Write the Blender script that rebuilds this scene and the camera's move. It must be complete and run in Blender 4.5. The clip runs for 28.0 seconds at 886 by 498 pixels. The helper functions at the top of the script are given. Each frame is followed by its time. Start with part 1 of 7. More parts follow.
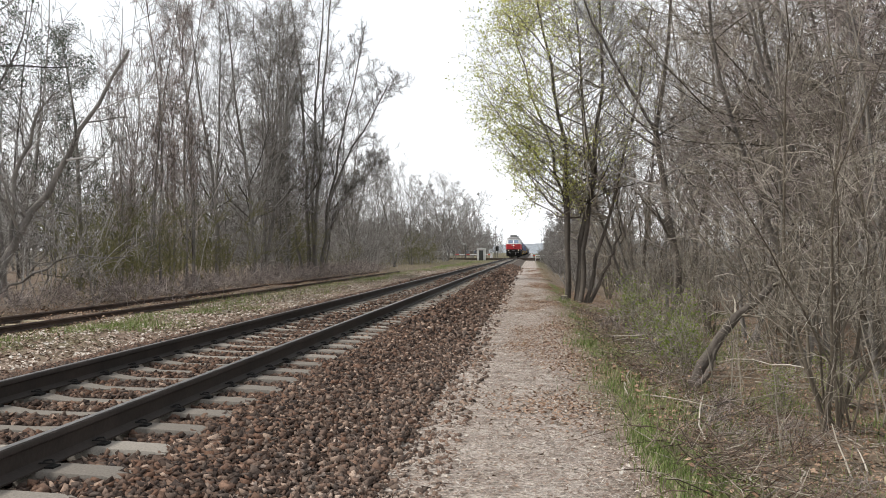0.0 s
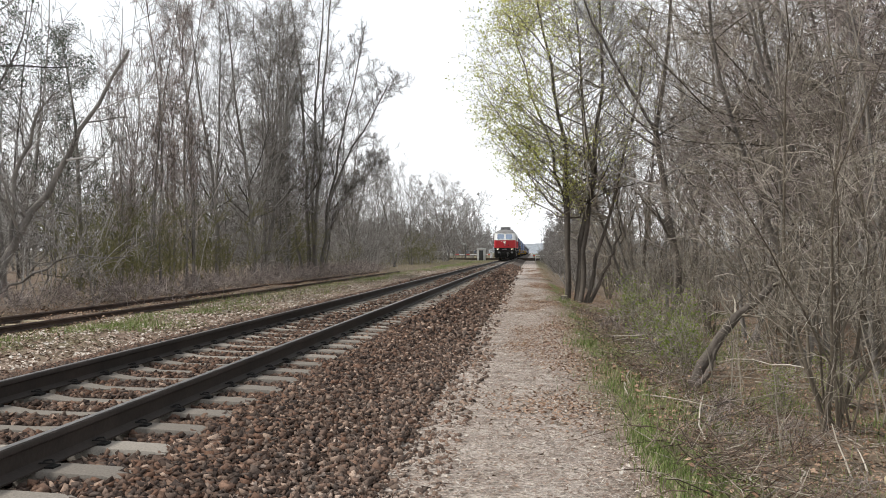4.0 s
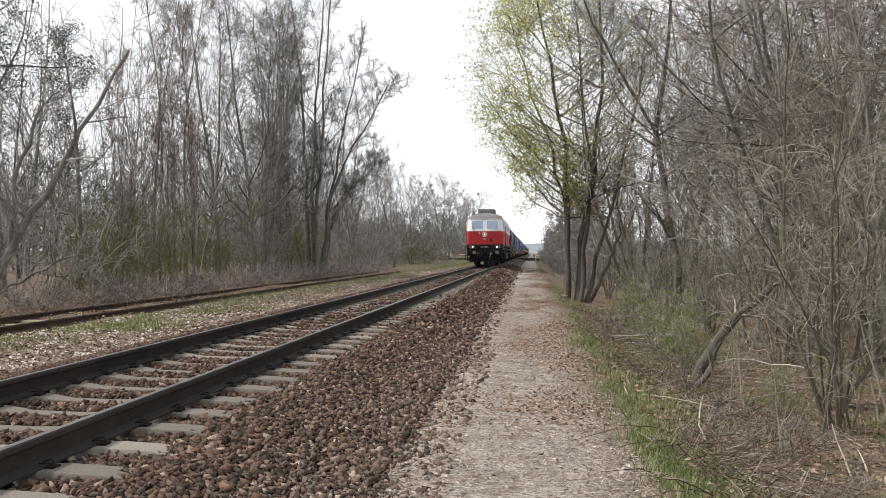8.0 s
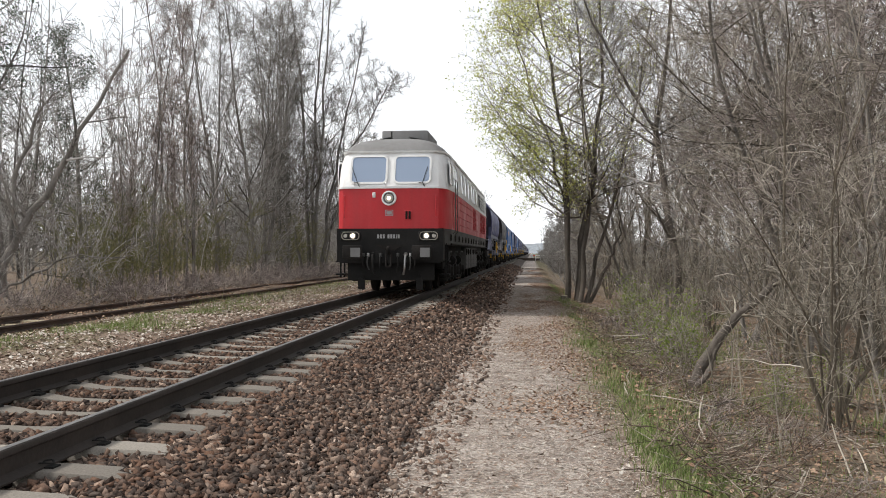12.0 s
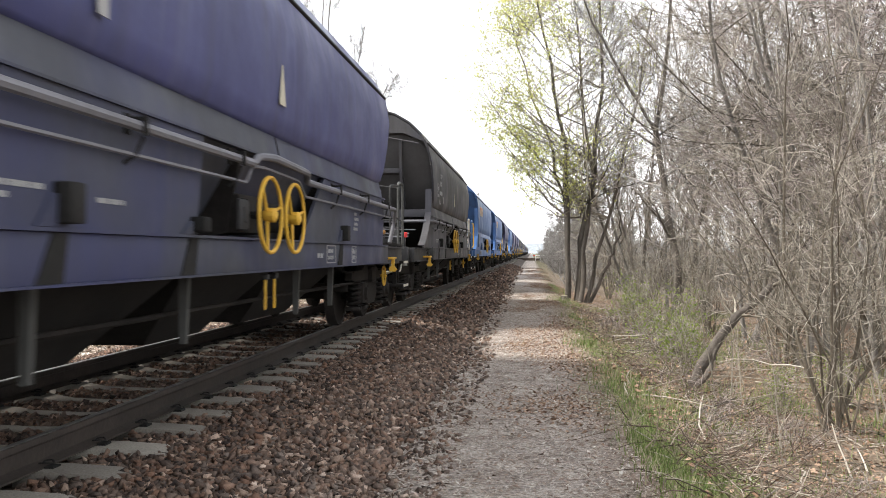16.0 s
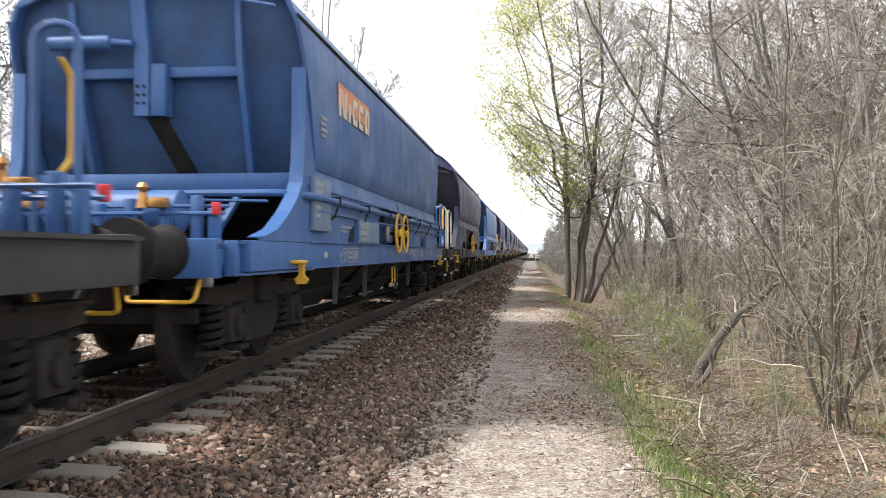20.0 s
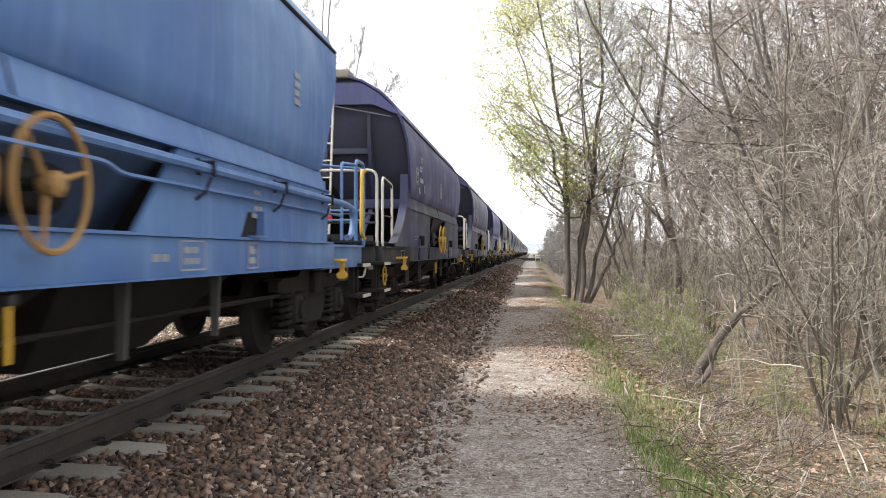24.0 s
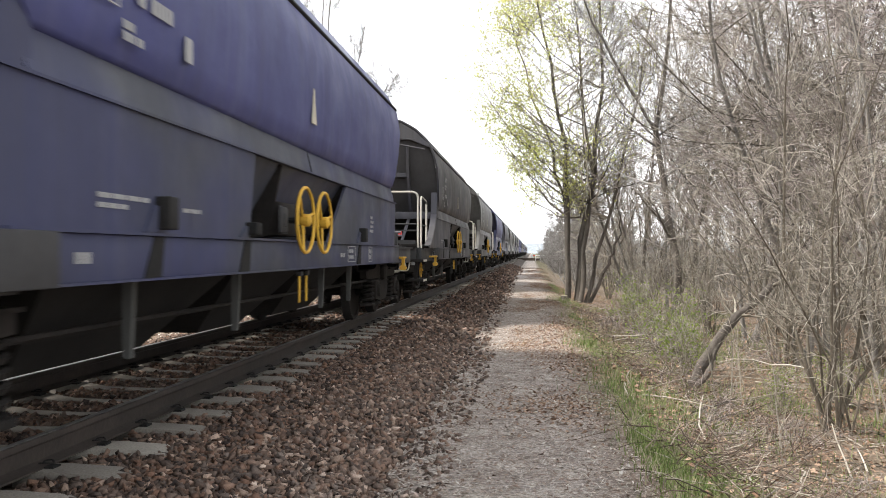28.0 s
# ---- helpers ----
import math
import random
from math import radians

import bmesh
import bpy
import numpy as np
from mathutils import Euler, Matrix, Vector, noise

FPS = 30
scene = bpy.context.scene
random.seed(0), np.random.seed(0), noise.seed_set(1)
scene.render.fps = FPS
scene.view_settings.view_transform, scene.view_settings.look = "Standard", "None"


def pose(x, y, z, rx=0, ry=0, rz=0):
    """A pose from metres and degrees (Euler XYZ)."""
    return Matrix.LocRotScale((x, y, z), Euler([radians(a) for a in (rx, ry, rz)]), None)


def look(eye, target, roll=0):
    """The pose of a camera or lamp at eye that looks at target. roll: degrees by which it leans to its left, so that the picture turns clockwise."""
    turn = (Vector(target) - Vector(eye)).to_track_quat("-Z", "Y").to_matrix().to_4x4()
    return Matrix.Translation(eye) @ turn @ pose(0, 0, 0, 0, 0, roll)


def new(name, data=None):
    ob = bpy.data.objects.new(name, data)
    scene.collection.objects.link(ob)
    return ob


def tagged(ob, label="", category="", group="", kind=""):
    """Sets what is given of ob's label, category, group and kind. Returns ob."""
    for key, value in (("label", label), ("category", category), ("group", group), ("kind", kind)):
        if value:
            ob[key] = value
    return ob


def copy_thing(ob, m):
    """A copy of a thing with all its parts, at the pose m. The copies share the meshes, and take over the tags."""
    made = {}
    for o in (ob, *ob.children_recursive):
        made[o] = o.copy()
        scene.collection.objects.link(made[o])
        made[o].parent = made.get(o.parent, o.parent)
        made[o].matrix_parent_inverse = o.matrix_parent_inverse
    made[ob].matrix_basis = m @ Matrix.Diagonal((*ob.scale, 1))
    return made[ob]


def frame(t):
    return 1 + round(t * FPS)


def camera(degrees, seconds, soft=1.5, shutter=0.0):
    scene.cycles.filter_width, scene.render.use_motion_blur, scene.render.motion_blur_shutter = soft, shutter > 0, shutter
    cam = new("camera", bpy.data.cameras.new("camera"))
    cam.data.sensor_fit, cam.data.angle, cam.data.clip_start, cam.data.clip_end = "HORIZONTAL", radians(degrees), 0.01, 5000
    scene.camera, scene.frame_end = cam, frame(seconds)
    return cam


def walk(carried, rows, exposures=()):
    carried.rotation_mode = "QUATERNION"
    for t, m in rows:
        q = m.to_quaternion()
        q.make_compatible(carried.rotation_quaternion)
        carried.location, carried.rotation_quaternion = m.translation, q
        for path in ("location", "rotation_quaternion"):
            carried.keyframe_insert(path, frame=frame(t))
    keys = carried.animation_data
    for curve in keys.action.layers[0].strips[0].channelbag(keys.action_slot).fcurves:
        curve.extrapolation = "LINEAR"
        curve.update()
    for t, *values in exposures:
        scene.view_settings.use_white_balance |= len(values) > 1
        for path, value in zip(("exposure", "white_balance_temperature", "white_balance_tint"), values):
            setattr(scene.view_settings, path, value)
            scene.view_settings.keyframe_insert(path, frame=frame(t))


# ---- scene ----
# One still camera on a tripod beside a single railway track. The track runs along y, its centre line at x = 0.
RAIL_TOP = 0.55
EYE = (3.58, 0.0, 1.605)
cam = camera(54.27, 28.0, 0.9, 0.2)
VIEW = look(EYE, (EYE[0] - math.tan(radians(5.859)), 1.0, EYE[2] + 0.0039 / math.cos(radians(5.859))))
walk(cam, [(0.0, VIEW), (28.0, VIEW)],
     exposures=[(0.0, 0.09), (11.5, 0.09), (12.5, 0.13), (14.5, 0.90), (16.0, 1.09), (28.0, 1.09)])

# ---- sky and sun: bright haze, sun high across the track ----
SUN_DIR = Vector((-0.643, -0.05, 0.766)).normalized()
world = bpy.data.worlds.new("sky")
scene.world = world
world.use_nodes = True
wt = world.node_tree
sky = wt.nodes.new("ShaderNodeTexSky")
sky.sky_type, sky.sun_disc = "NISHITA", False
sky.sun_elevation = math.asin(SUN_DIR.z)
sky.sun_rotation = math.atan2(SUN_DIR.x, SUN_DIR.y)
sky.air_density, sky.dust_density, sky.ozone_density = 1.0, 6.0, 1.0
haze = wt.nodes.new("ShaderNodeMix")
haze.data_type = "RGBA"
haze.inputs[0].default_value = 0.75
wt.links.new(sky.outputs[0], haze.inputs[6])
aim = wt.nodes.new("ShaderNodeTexCoord")
rise = wt.nodes.new("ShaderNodeSeparateXYZ")
wt.links.new(aim.outputs["Generated"], rise.inputs[0])
veil = wt.nodes.new("ShaderNodeMapRange")
veil.inputs[1].default_value, veil.inputs[2].default_value = 0.05, 0.95
veil.inputs[3].default_value, veil.inputs[4].default_value = 1.10, 0.52
wt.links.new(rise.outputs[2], veil.inputs[0])
thin = wt.nodes.new("ShaderNodeVectorMath")
thin.operation = "SCALE"
thin.inputs[0].default_value = (14.6, 14.9, 15.3)
wt.links.new(veil.outputs[0], thin.inputs["Scale"])
wt.links.new(thin.outputs[0], haze.inputs[7])
wt.links.new(haze.outputs[2], wt.nodes["Background"].inputs[0])
wt.nodes["Background"].inputs[1].default_value = 0.090
sun = new("sun", bpy.data.lights.new("sun", "SUN"))
sun.data.energy, sun.data.angle, sun.data.color = 3.1, radians(8.0), (1.0, 0.955, 0.89)
sun.matrix_world = look(SUN_DIR * 50, (0, 0, 0))


# ---- materials ----
def ramp(nt, fac, stops):
    n = nt.nodes.new("ShaderNodeValToRGB")
    el = n.color_ramp.elements
    while len(el) < len(stops):
        el.new(0.5)
    for e, (p, c) in zip(el, stops):
        e.position, e.color = p, (*c, 1)
    nt.links.new(fac, n.inputs[0])
    return n.outputs[0]


def noise_at(nt, scale, detail=4, stretch=None, rough=0.6):
    tc = nt.nodes.new("ShaderNodeTexCoord")
    out = tc.outputs["Object"]
    if stretch:
        mp = nt.nodes.new("ShaderNodeMapping")
        mp.inputs["Scale"].default_value = stretch
        nt.links.new(out, mp.inputs[0])
        out = mp.outputs[0]
    n = nt.nodes.new("ShaderNodeTexNoise")
    n.inputs["Scale"].default_value = scale
    n.inputs["Detail"].default_value = detail
    n.inputs["Roughness"].default_value = rough
    nt.links.new(out, n.inputs["Vector"])
    return n.outputs["Fac"]


def mixc(nt, fac, a, b, kind="MIX"):
    n = nt.nodes.new("ShaderNodeMix")
    n.data_type, n.blend_type = "RGBA", kind
    for sock, val in ((n.inputs[0], fac), (n.inputs[6], a), (n.inputs[7], b)):
        if isinstance(val, (int, float)):
            sock.default_value = val
        elif isinstance(val, tuple):
            sock.default_value = (*val, 1)
        else:
            nt.links.new(val, sock)
    return n.outputs[2]


def material(name, rough=0.8, metal=0.0, spec=0.4):
    m = bpy.data.materials.new(name)
    m.use_nodes = True
    b = m.node_tree.nodes["Principled BSDF"]
    b.inputs["Roughness"].default_value = rough
    b.inputs["Metallic"].default_value = metal
    b.inputs["Specular IOR Level"].default_value = spec
    return m, m.node_tree, b


def bump(nt, b, fac, strength, dist=0.02):
    n = nt.nodes.new("ShaderNodeBump")
    n.inputs["Strength"].default_value = strength
    n.inputs["Distance"].default_value = dist
    nt.links.new(fac, n.inputs["Height"])
    nt.links.new(n.outputs[0], b.inputs["Normal"])


def surface(name, dark, light, scale=4.0, fine=40.0, rough=0.8, metal=0.0, relief=0.15, stretch=None, dist=0.01, spec=0.4):
    """A surface whose colour wanders between two tones at two scales."""
    m, nt, b = material(name, rough, metal, spec)
    big, small = noise_at(nt, scale, 4, stretch), noise_at(nt, fine, 3)
    col = ramp(nt, big, [(0.3, dark), (0.7, light)])
    tint = ramp(nt, small, [(0.25, (0.72, 0.72, 0.72)), (0.75, (1.15, 1.15, 1.15))])
    nt.links.new(mixc(nt, 1.0, col, tint, "MULTIPLY"), b.inputs["Base Color"])
    bump(nt, b, small, relief, dist)
    return m


def pieces(name, stops, rough=0.85, by="Random", relief=0.0, scale=60.0, island=False, trans=0.0):
    """For repeats: each object, or each loose piece of a joined mesh, takes a colour of its own."""
    m, nt, b = material(name, rough, 0.0, 0.3)
    if island:
        src = nt.nodes.new("ShaderNodeNewGeometry").outputs["Random Per Island"]
    else:
        src = nt.nodes.new("ShaderNodeObjectInfo").outputs["Random"]
    col = ramp(nt, src, stops)
    small = noise_at(nt, scale, 3)
    tint = ramp(nt, small, [(0.25, (0.7, 0.7, 0.7)), (0.75, (1.15, 1.15, 1.15))])
    col = mixc(nt, 1.0, col, tint, "MULTIPLY")
    nt.links.new(col, b.inputs["Base Color"])
    if relief:
        bump(nt, b, small, relief, 0.01)
    if trans:
        t = nt.nodes.new("ShaderNodeBsdfTranslucent")
        nt.links.new(col, t.inputs[0])
        mx = nt.nodes.new("ShaderNodeMixShader")
        mx.inputs[0].default_value = trans
        nt.links.new(b.outputs[0], mx.inputs[1])
        nt.links.new(t.outputs[0], mx.inputs[2])
        nt.links.new(mx.outputs[0], nt.nodes["Material Output"].inputs[0])
    return m


def paint(name, colour, dirt=(0.10, 0.09, 0.08), amount=0.45, rough=0.42, streaks=True, chalk=0.0, patch=None):
    """Weathered vehicle paint: dirt in vertical streaks and blotches, a dull sheen. chalk: pale runs; patch: a second
    tone in broad areas.
    """
    m, nt, b = material(name, rough, 0.0, 0.4)
    big = noise_at(nt, 1.1, 5)
    run = noise_at(nt, 3.0, 4, (1.0, 2.2, 0.12) if streaks else None)
    fine = noise_at(nt, 26.0, 3)
    f1 = ramp(nt, big, [(0.38, (0, 0, 0)), (0.78, (1, 1, 1))])
    f2 = ramp(nt, run, [(0.42, (0, 0, 0)), (0.75, (1, 1, 1))])
    f = mixc(nt, 0.5, f1, f2)
    f = mixc(nt, 1.0, f, (amount, amount, amount), "MULTIPLY")
    pale = tuple(min(1.0, c * 1.12 + 0.012) for c in colour)
    base = mixc(nt, fine, tuple(c * 0.93 for c in colour), pale)
    if patch:
        wide = noise_at(nt, 0.55, 2, (1.0, 0.8, 1.2))
        base = mixc(nt, ramp(nt, wide, [(0.44, (0, 0, 0)), (0.58, (1, 1, 1))]), base, patch)
    col = mixc(nt, f, base, dirt)
    if chalk:
        drip = noise_at(nt, 5.0, 5, (1.0, 1.6, 0.07), 0.7)
        k = ramp(nt, drip, [(0.52, (0, 0, 0)), (0.74, (chalk, chalk, chalk))])
        col = mixc(nt, k, col, tuple(min(1.0, 0.10 + c * 1.15) for c in colour))
    nt.links.new(col, b.inputs["Base Color"])
    r = ramp(nt, big, [(0.3, (rough - 0.06,) * 3), (0.75, (min(0.95, rough + 0.3),) * 3)])
    nt.links.new(r, b.inputs["Roughness"])
    bump(nt, b, fine, 0.05, 0.004)
    return m


def glass(name, tint=(0.03, 0.04, 0.05), rough=0.05):
    m, nt, b = material(name, rough, 0.55, 0.8)
    b.inputs["Base Color"].default_value = (*tint, 1)
    return m


def glow(name, colour, strength):
    m, nt, b = material(name, 0.3)
    b.inputs["Base Color"].default_value = (*colour, 1)
    b.inputs["Emission Color"].default_value = (*colour, 1)
    b.inputs["Emission Strength"].default_value = strength
    return m


M_RED = paint("traffic_red_paint", (0.52, 0.016, 0.024), (0.22, 0.05, 0.05), 0.45, 0.36, chalk=0.08)
M_WHITE = paint("light_grey_paint", (0.80, 0.81, 0.81), (0.30, 0.28, 0.25), 0.3, 0.45)
M_ROOF = paint("roof_grey_paint", (0.20, 0.20, 0.20), (0.09, 0.085, 0.08), 0.6, 0.6)
M_GREY = paint("underframe_grey_paint", (0.062, 0.064, 0.062), (0.03, 0.028, 0.026), 0.6, 0.55)
M_FRAME = paint("grimy_dark_frame_paint", (0.030, 0.030, 0.032), (0.018, 0.016, 0.015), 0.6, 0.6)
M_BLACK = surface("black_iron", (0.008, 0.008, 0.008), (0.020, 0.019, 0.018), 2.0, 30.0, 0.8, 0.0, 0.2, None, 0.01, 0.25)
# Real grime on running gear; in wagon recesses it also stands for shade.
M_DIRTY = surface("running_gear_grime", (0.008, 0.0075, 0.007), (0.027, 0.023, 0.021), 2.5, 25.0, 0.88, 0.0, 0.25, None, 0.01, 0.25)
M_STEEL = surface("worn_bright_steel", (0.30, 0.30, 0.30), (0.5, 0.5, 0.49), 6.0, 60.0, 0.35, 0.9, 0.05)
# The pale blue tint adds sky reflection to the windscreens by colour.
M_GLASS = glass("sky_reflecting_cab_glass", (0.32, 0.39, 0.50))
M_SIDEGLASS = glass("dark_cab_side_glass", (0.03, 0.036, 0.045), 0.08)
M_MESHDARK = surface("grille_inside", (0.006, 0.006, 0.006), (0.014, 0.013, 0.012), 6, 40, 0.95)
M_YELLOW = paint("signal_yellow_paint", (0.62, 0.36, 0.03), (0.16, 0.10, 0.05), 0.35, 0.5)
M_RAILWHITE = paint("pale_handrail_paint", (0.46, 0.435, 0.385), (0.25, 0.215, 0.175), 0.4, 0.5)
M_TEXT = paint("white_lettering", (0.33, 0.33, 0.33), (0.2, 0.2, 0.2), 0.4, 0.6)
M_ORANGE = paint("faded_orange_lettering", (0.62, 0.25, 0.10), (0.2, 0.15, 0.2), 0.4, 0.6)
M_LAMP = glow("lit_headlamp", (1.0, 0.80, 0.54), 3.0)
M_REDTAIL = paint("red_cap_paint", (0.55, 0.03, 0.03), (0.2, 0.05, 0.05), 0.3, 0.5)
M_BRASS = surface("brass", (0.35, 0.17, 0.06), (0.55, 0.30, 0.10), 6, 40, 0.4, 0.7)
M_STONEGREY = paint("weathered_stone_grey_paint", (0.27, 0.25, 0.21), (0.12, 0.11, 0.10), 0.5, 0.7)
M_PIPE = paint("worn_grey_pipe_paint", (0.15, 0.15, 0.17), (0.07, 0.065, 0.06), 0.5, 0.5)
M_MARK = paint("pale_cream_mark", (0.50, 0.46, 0.36), (0.25, 0.23, 0.2), 0.35, 0.6)
P_BOARD = paint("pale_blue_board_paint", (0.13, 0.19, 0.30), (0.07, 0.09, 0.13), 0.5, 0.5)
M_CREAM = paint("cream_lettering", (0.55, 0.50, 0.42), (0.3, 0.26, 0.24), 0.4, 0.6)
M_OCHRE = paint("rusty_yellow_paint", (0.30, 0.17, 0.05), (0.10, 0.06, 0.04), 0.55, 0.6)
WAGON_PAINTS = {
    "slate": paint("slate_blue_wagon_paint", (0.050, 0.056, 0.165), (0.056, 0.057, 0.085), 0.7, 0.45, chalk=0.25),
    "grey": paint("grey_brown_wagon_paint", (0.048, 0.046, 0.050), (0.062, 0.056, 0.050), 0.7, 0.5, chalk=0.25, patch=(0.050, 0.050, 0.064)),
    "blue": paint("bright_blue_wagon_paint", (0.034, 0.104, 0.278), (0.048, 0.082, 0.165), 0.6, 0.42, chalk=0.38),
    "sky": paint("light_blue_wagon_paint", (0.078, 0.170, 0.36), (0.075, 0.120, 0.21), 0.6, 0.45, chalk=0.5, patch=(0.05, 0.125, 0.32)),
    "violet": paint("violet_blue_wagon_paint", (0.046, 0.052, 0.165), (0.055, 0.058, 0.10), 0.65, 0.45, chalk=0.25),
    "grey_low": paint("grey_blue_lower_sheet_paint", (0.040, 0.044, 0.062), (0.046, 0.046, 0.050), 0.7, 0.5, chalk=0.12, patch=(0.033, 0.038, 0.094)),
    "stone": paint("pale_stone_grey_wagon_paint", (0.115, 0.112, 0.105), (0.085, 0.08, 0.075), 0.6, 0.5, chalk=0.3),
    "dark": paint("dark_navy_wagon_paint", (0.040, 0.042, 0.125), (0.046, 0.046, 0.070), 0.7, 0.45, chalk=0.2),
}
# Side paints again, dusted and darkened to hold the shade of ends and chutes.
SHADED_PAINTS = {WAGON_PAINTS[k].name: paint("dust_and_shade_%s_sheet" % k, c, (0.028, 0.025, 0.023), 0.85, 0.75) for k, c in (
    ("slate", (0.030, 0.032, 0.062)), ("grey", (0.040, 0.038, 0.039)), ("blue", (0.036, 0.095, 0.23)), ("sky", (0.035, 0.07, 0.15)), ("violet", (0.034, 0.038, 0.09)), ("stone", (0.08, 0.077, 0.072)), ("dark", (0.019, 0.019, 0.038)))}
M_BARK = surface("grey_brown_bark", (0.118, 0.108, 0.098), (0.275, 0.255, 0.232), 3.0, 28.0, 0.95, 0, 0.5, (1, 1, 0.25), 0.02)
M_BARK_DARK = surface("dark_furrowed_bark", (0.055, 0.047, 0.040), (0.175, 0.152, 0.130), 4.0, 32.0, 0.95, 0, 0.8, (1, 1, 0.22), 0.03)
M_HAZEL = surface("tan_hazel_bark", (0.085, 0.070, 0.052), (0.205, 0.175, 0.135), 3.0, 28.0, 0.95, 0, 0.4, (1, 1, 0.3), 0.01)
M_TWIG = pieces("bare_twigs", [(0.0, (0.073, 0.067, 0.061)), (0.5, (0.227, 0.210, 0.192)), (1.0, (0.496, 0.480, 0.455))], 0.95, island=True)
M_TWIG_RED = pieces("reddish_twigs", [(0.0, (0.075, 0.063, 0.058)), (0.5, (0.273, 0.230, 0.211)), (1.0, (0.603, 0.531, 0.492))], 0.95, island=True)
# Far twigs: distance haze is mixed into the colour.
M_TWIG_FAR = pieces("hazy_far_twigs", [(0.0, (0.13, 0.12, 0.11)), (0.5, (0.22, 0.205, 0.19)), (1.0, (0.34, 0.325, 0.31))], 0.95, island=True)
M_TWIG_PALE = pieces("pale_tan_twigs", [(0.0, (0.081, 0.071, 0.058)), (0.4, (0.238, 0.210, 0.170)), (0.8, (0.429, 0.387, 0.322)), (1.0, (0.673, 0.625, 0.552))], 0.95, island=True)
M_TWIG_OLIVE = pieces("olive_twigs", [(0.0, (0.11, 0.11, 0.045)), (0.5, (0.17, 0.165, 0.07)), (1.0, (0.23, 0.21, 0.10))], 0.95, island=True)
M_LEAF = pieces("young_yellow_green_leaves", [(0.0, (0.50, 0.56, 0.13)), (0.5, (0.66, 0.68, 0.21)), (1.0, (0.76, 0.74, 0.32))], 0.6, island=True, trans=0.55)
M_FRESH = pieces("fresh_green_leaves", [(0.0, (0.14, 0.22, 0.035)), (0.5, (0.24, 0.33, 0.06)), (1.0, (0.36, 0.42, 0.12))], 0.6, island=True, trans=0.4)
M_LENS = surface("dim_lamp_reflector", (0.30, 0.29, 0.26), (0.55, 0.53, 0.48), 8.0, 60.0, 0.25, 0.6, 0.05)
M_NEEDLE = pieces("dark_pine_needles", [(0.0, (0.060, 0.078, 0.060)), (1.0, (0.135, 0.165, 0.125))], 0.7, island=True, trans=0.1)
M_GRASS = pieces("spring_grass", [(0.0, (0.10, 0.15, 0.04)), (0.4, (0.165, 0.222, 0.065)), (0.7, (0.26, 0.33, 0.105)), (0.82, (0.38, 0.36, 0.21)), (1.0, (0.48, 0.43, 0.31))], 0.7, island=True, trans=0.2)
M_BRUSH = pieces("dead_brown_sticks", [(0.0, (0.05, 0.036, 0.028)), (0.5, (0.15, 0.11, 0.085)), (0.85, (0.27, 0.215, 0.17)), (1.0, (0.48, 0.43, 0.37))], 0.95, island=True)
M_STRAW = pieces("dry_straw_and_leaves", [(0.0, (0.17, 0.11, 0.082)), (0.3, (0.33, 0.24, 0.187)), (0.65, (0.46, 0.395, 0.335)), (1.0, (0.68, 0.64, 0.585))], 0.9, island=True)
M_OLDLEAF = pieces("old_brown_leaves", [(0.0, (0.15, 0.088, 0.058)), (0.5, (0.30, 0.188, 0.125)), (1.0, (0.48, 0.345, 0.245))], 0.9, island=True)
M_STONE = pieces("ballast_stones", [(0.0, (0.032, 0.023, 0.020)), (0.3, (0.085, 0.058, 0.045)), (0.55, (0.171, 0.097, 0.065)), (0.75, (0.103, 0.080, 0.067)), (0.92, (0.217, 0.143, 0.103)), (1.0, (0.410, 0.306, 0.240))], 0.95, island=True, relief=0.4, scale=90)
M_STONE_PALE = pieces("dusty_ballast_stones", [(0.0, (0.059, 0.045, 0.038)), (0.3, (0.135, 0.097, 0.077)), (0.55, (0.232, 0.145, 0.104)), (0.75, (0.167, 0.135, 0.115)), (0.92, (0.302, 0.215, 0.163)), (1.0, (0.540, 0.430, 0.355))], 0.95, island=True, relief=0.4, scale=90)
M_SLEEPER = pieces("weathered_concrete", [(0.0, (0.18, 0.162, 0.140)), (1.0, (0.30, 0.274, 0.238))], 0.95, relief=0.4, scale=70)
M_RAIL = surface("dark_rusty_rail", (0.020, 0.017, 0.015), (0.045, 0.035, 0.030), 2.0, 30.0, 0.7, 0.2, 0.2)
M_RAILTOP = surface("polished_rail_top", (0.16, 0.155, 0.15), (0.26, 0.25, 0.245), 6.0, 60.0, 0.4, 0.7, 0.05)
M_RUST = surface("rusty_rail", (0.038, 0.026, 0.021), (0.08, 0.052, 0.04), 2.0, 30.0, 0.9, 0.0, 0.3)
M_BED = surface("ballast_bed", (0.050, 0.040, 0.033), (0.105, 0.080, 0.062), 1.5, 22.0, 0.95, 0, 1.0, None, 0.05)
M_CONCRETE = surface("pale_render", (0.58, 0.58, 0.56), (0.72, 0.72, 0.70), 2.0, 20.0, 0.9)
M_ROOFTILE = surface("red_roof_tiles", (0.13, 0.078, 0.065), (0.18, 0.105, 0.088), 2.0, 8.0, 0.9)
M_BRICKWALL = surface("brick_wall_far", (0.15, 0.12, 0.105), (0.20, 0.16, 0.14), 1.0, 8.0, 0.9)
# The ridge's pale blue-grey is distance haze put into its colour.
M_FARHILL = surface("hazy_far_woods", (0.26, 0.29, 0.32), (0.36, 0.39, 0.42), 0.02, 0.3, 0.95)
M_WOODPOST = surface("weathered_post", (0.30, 0.25, 0.16), (0.45, 0.40, 0.28), 5.0, 50.0, 0.9, 0, 0.4)
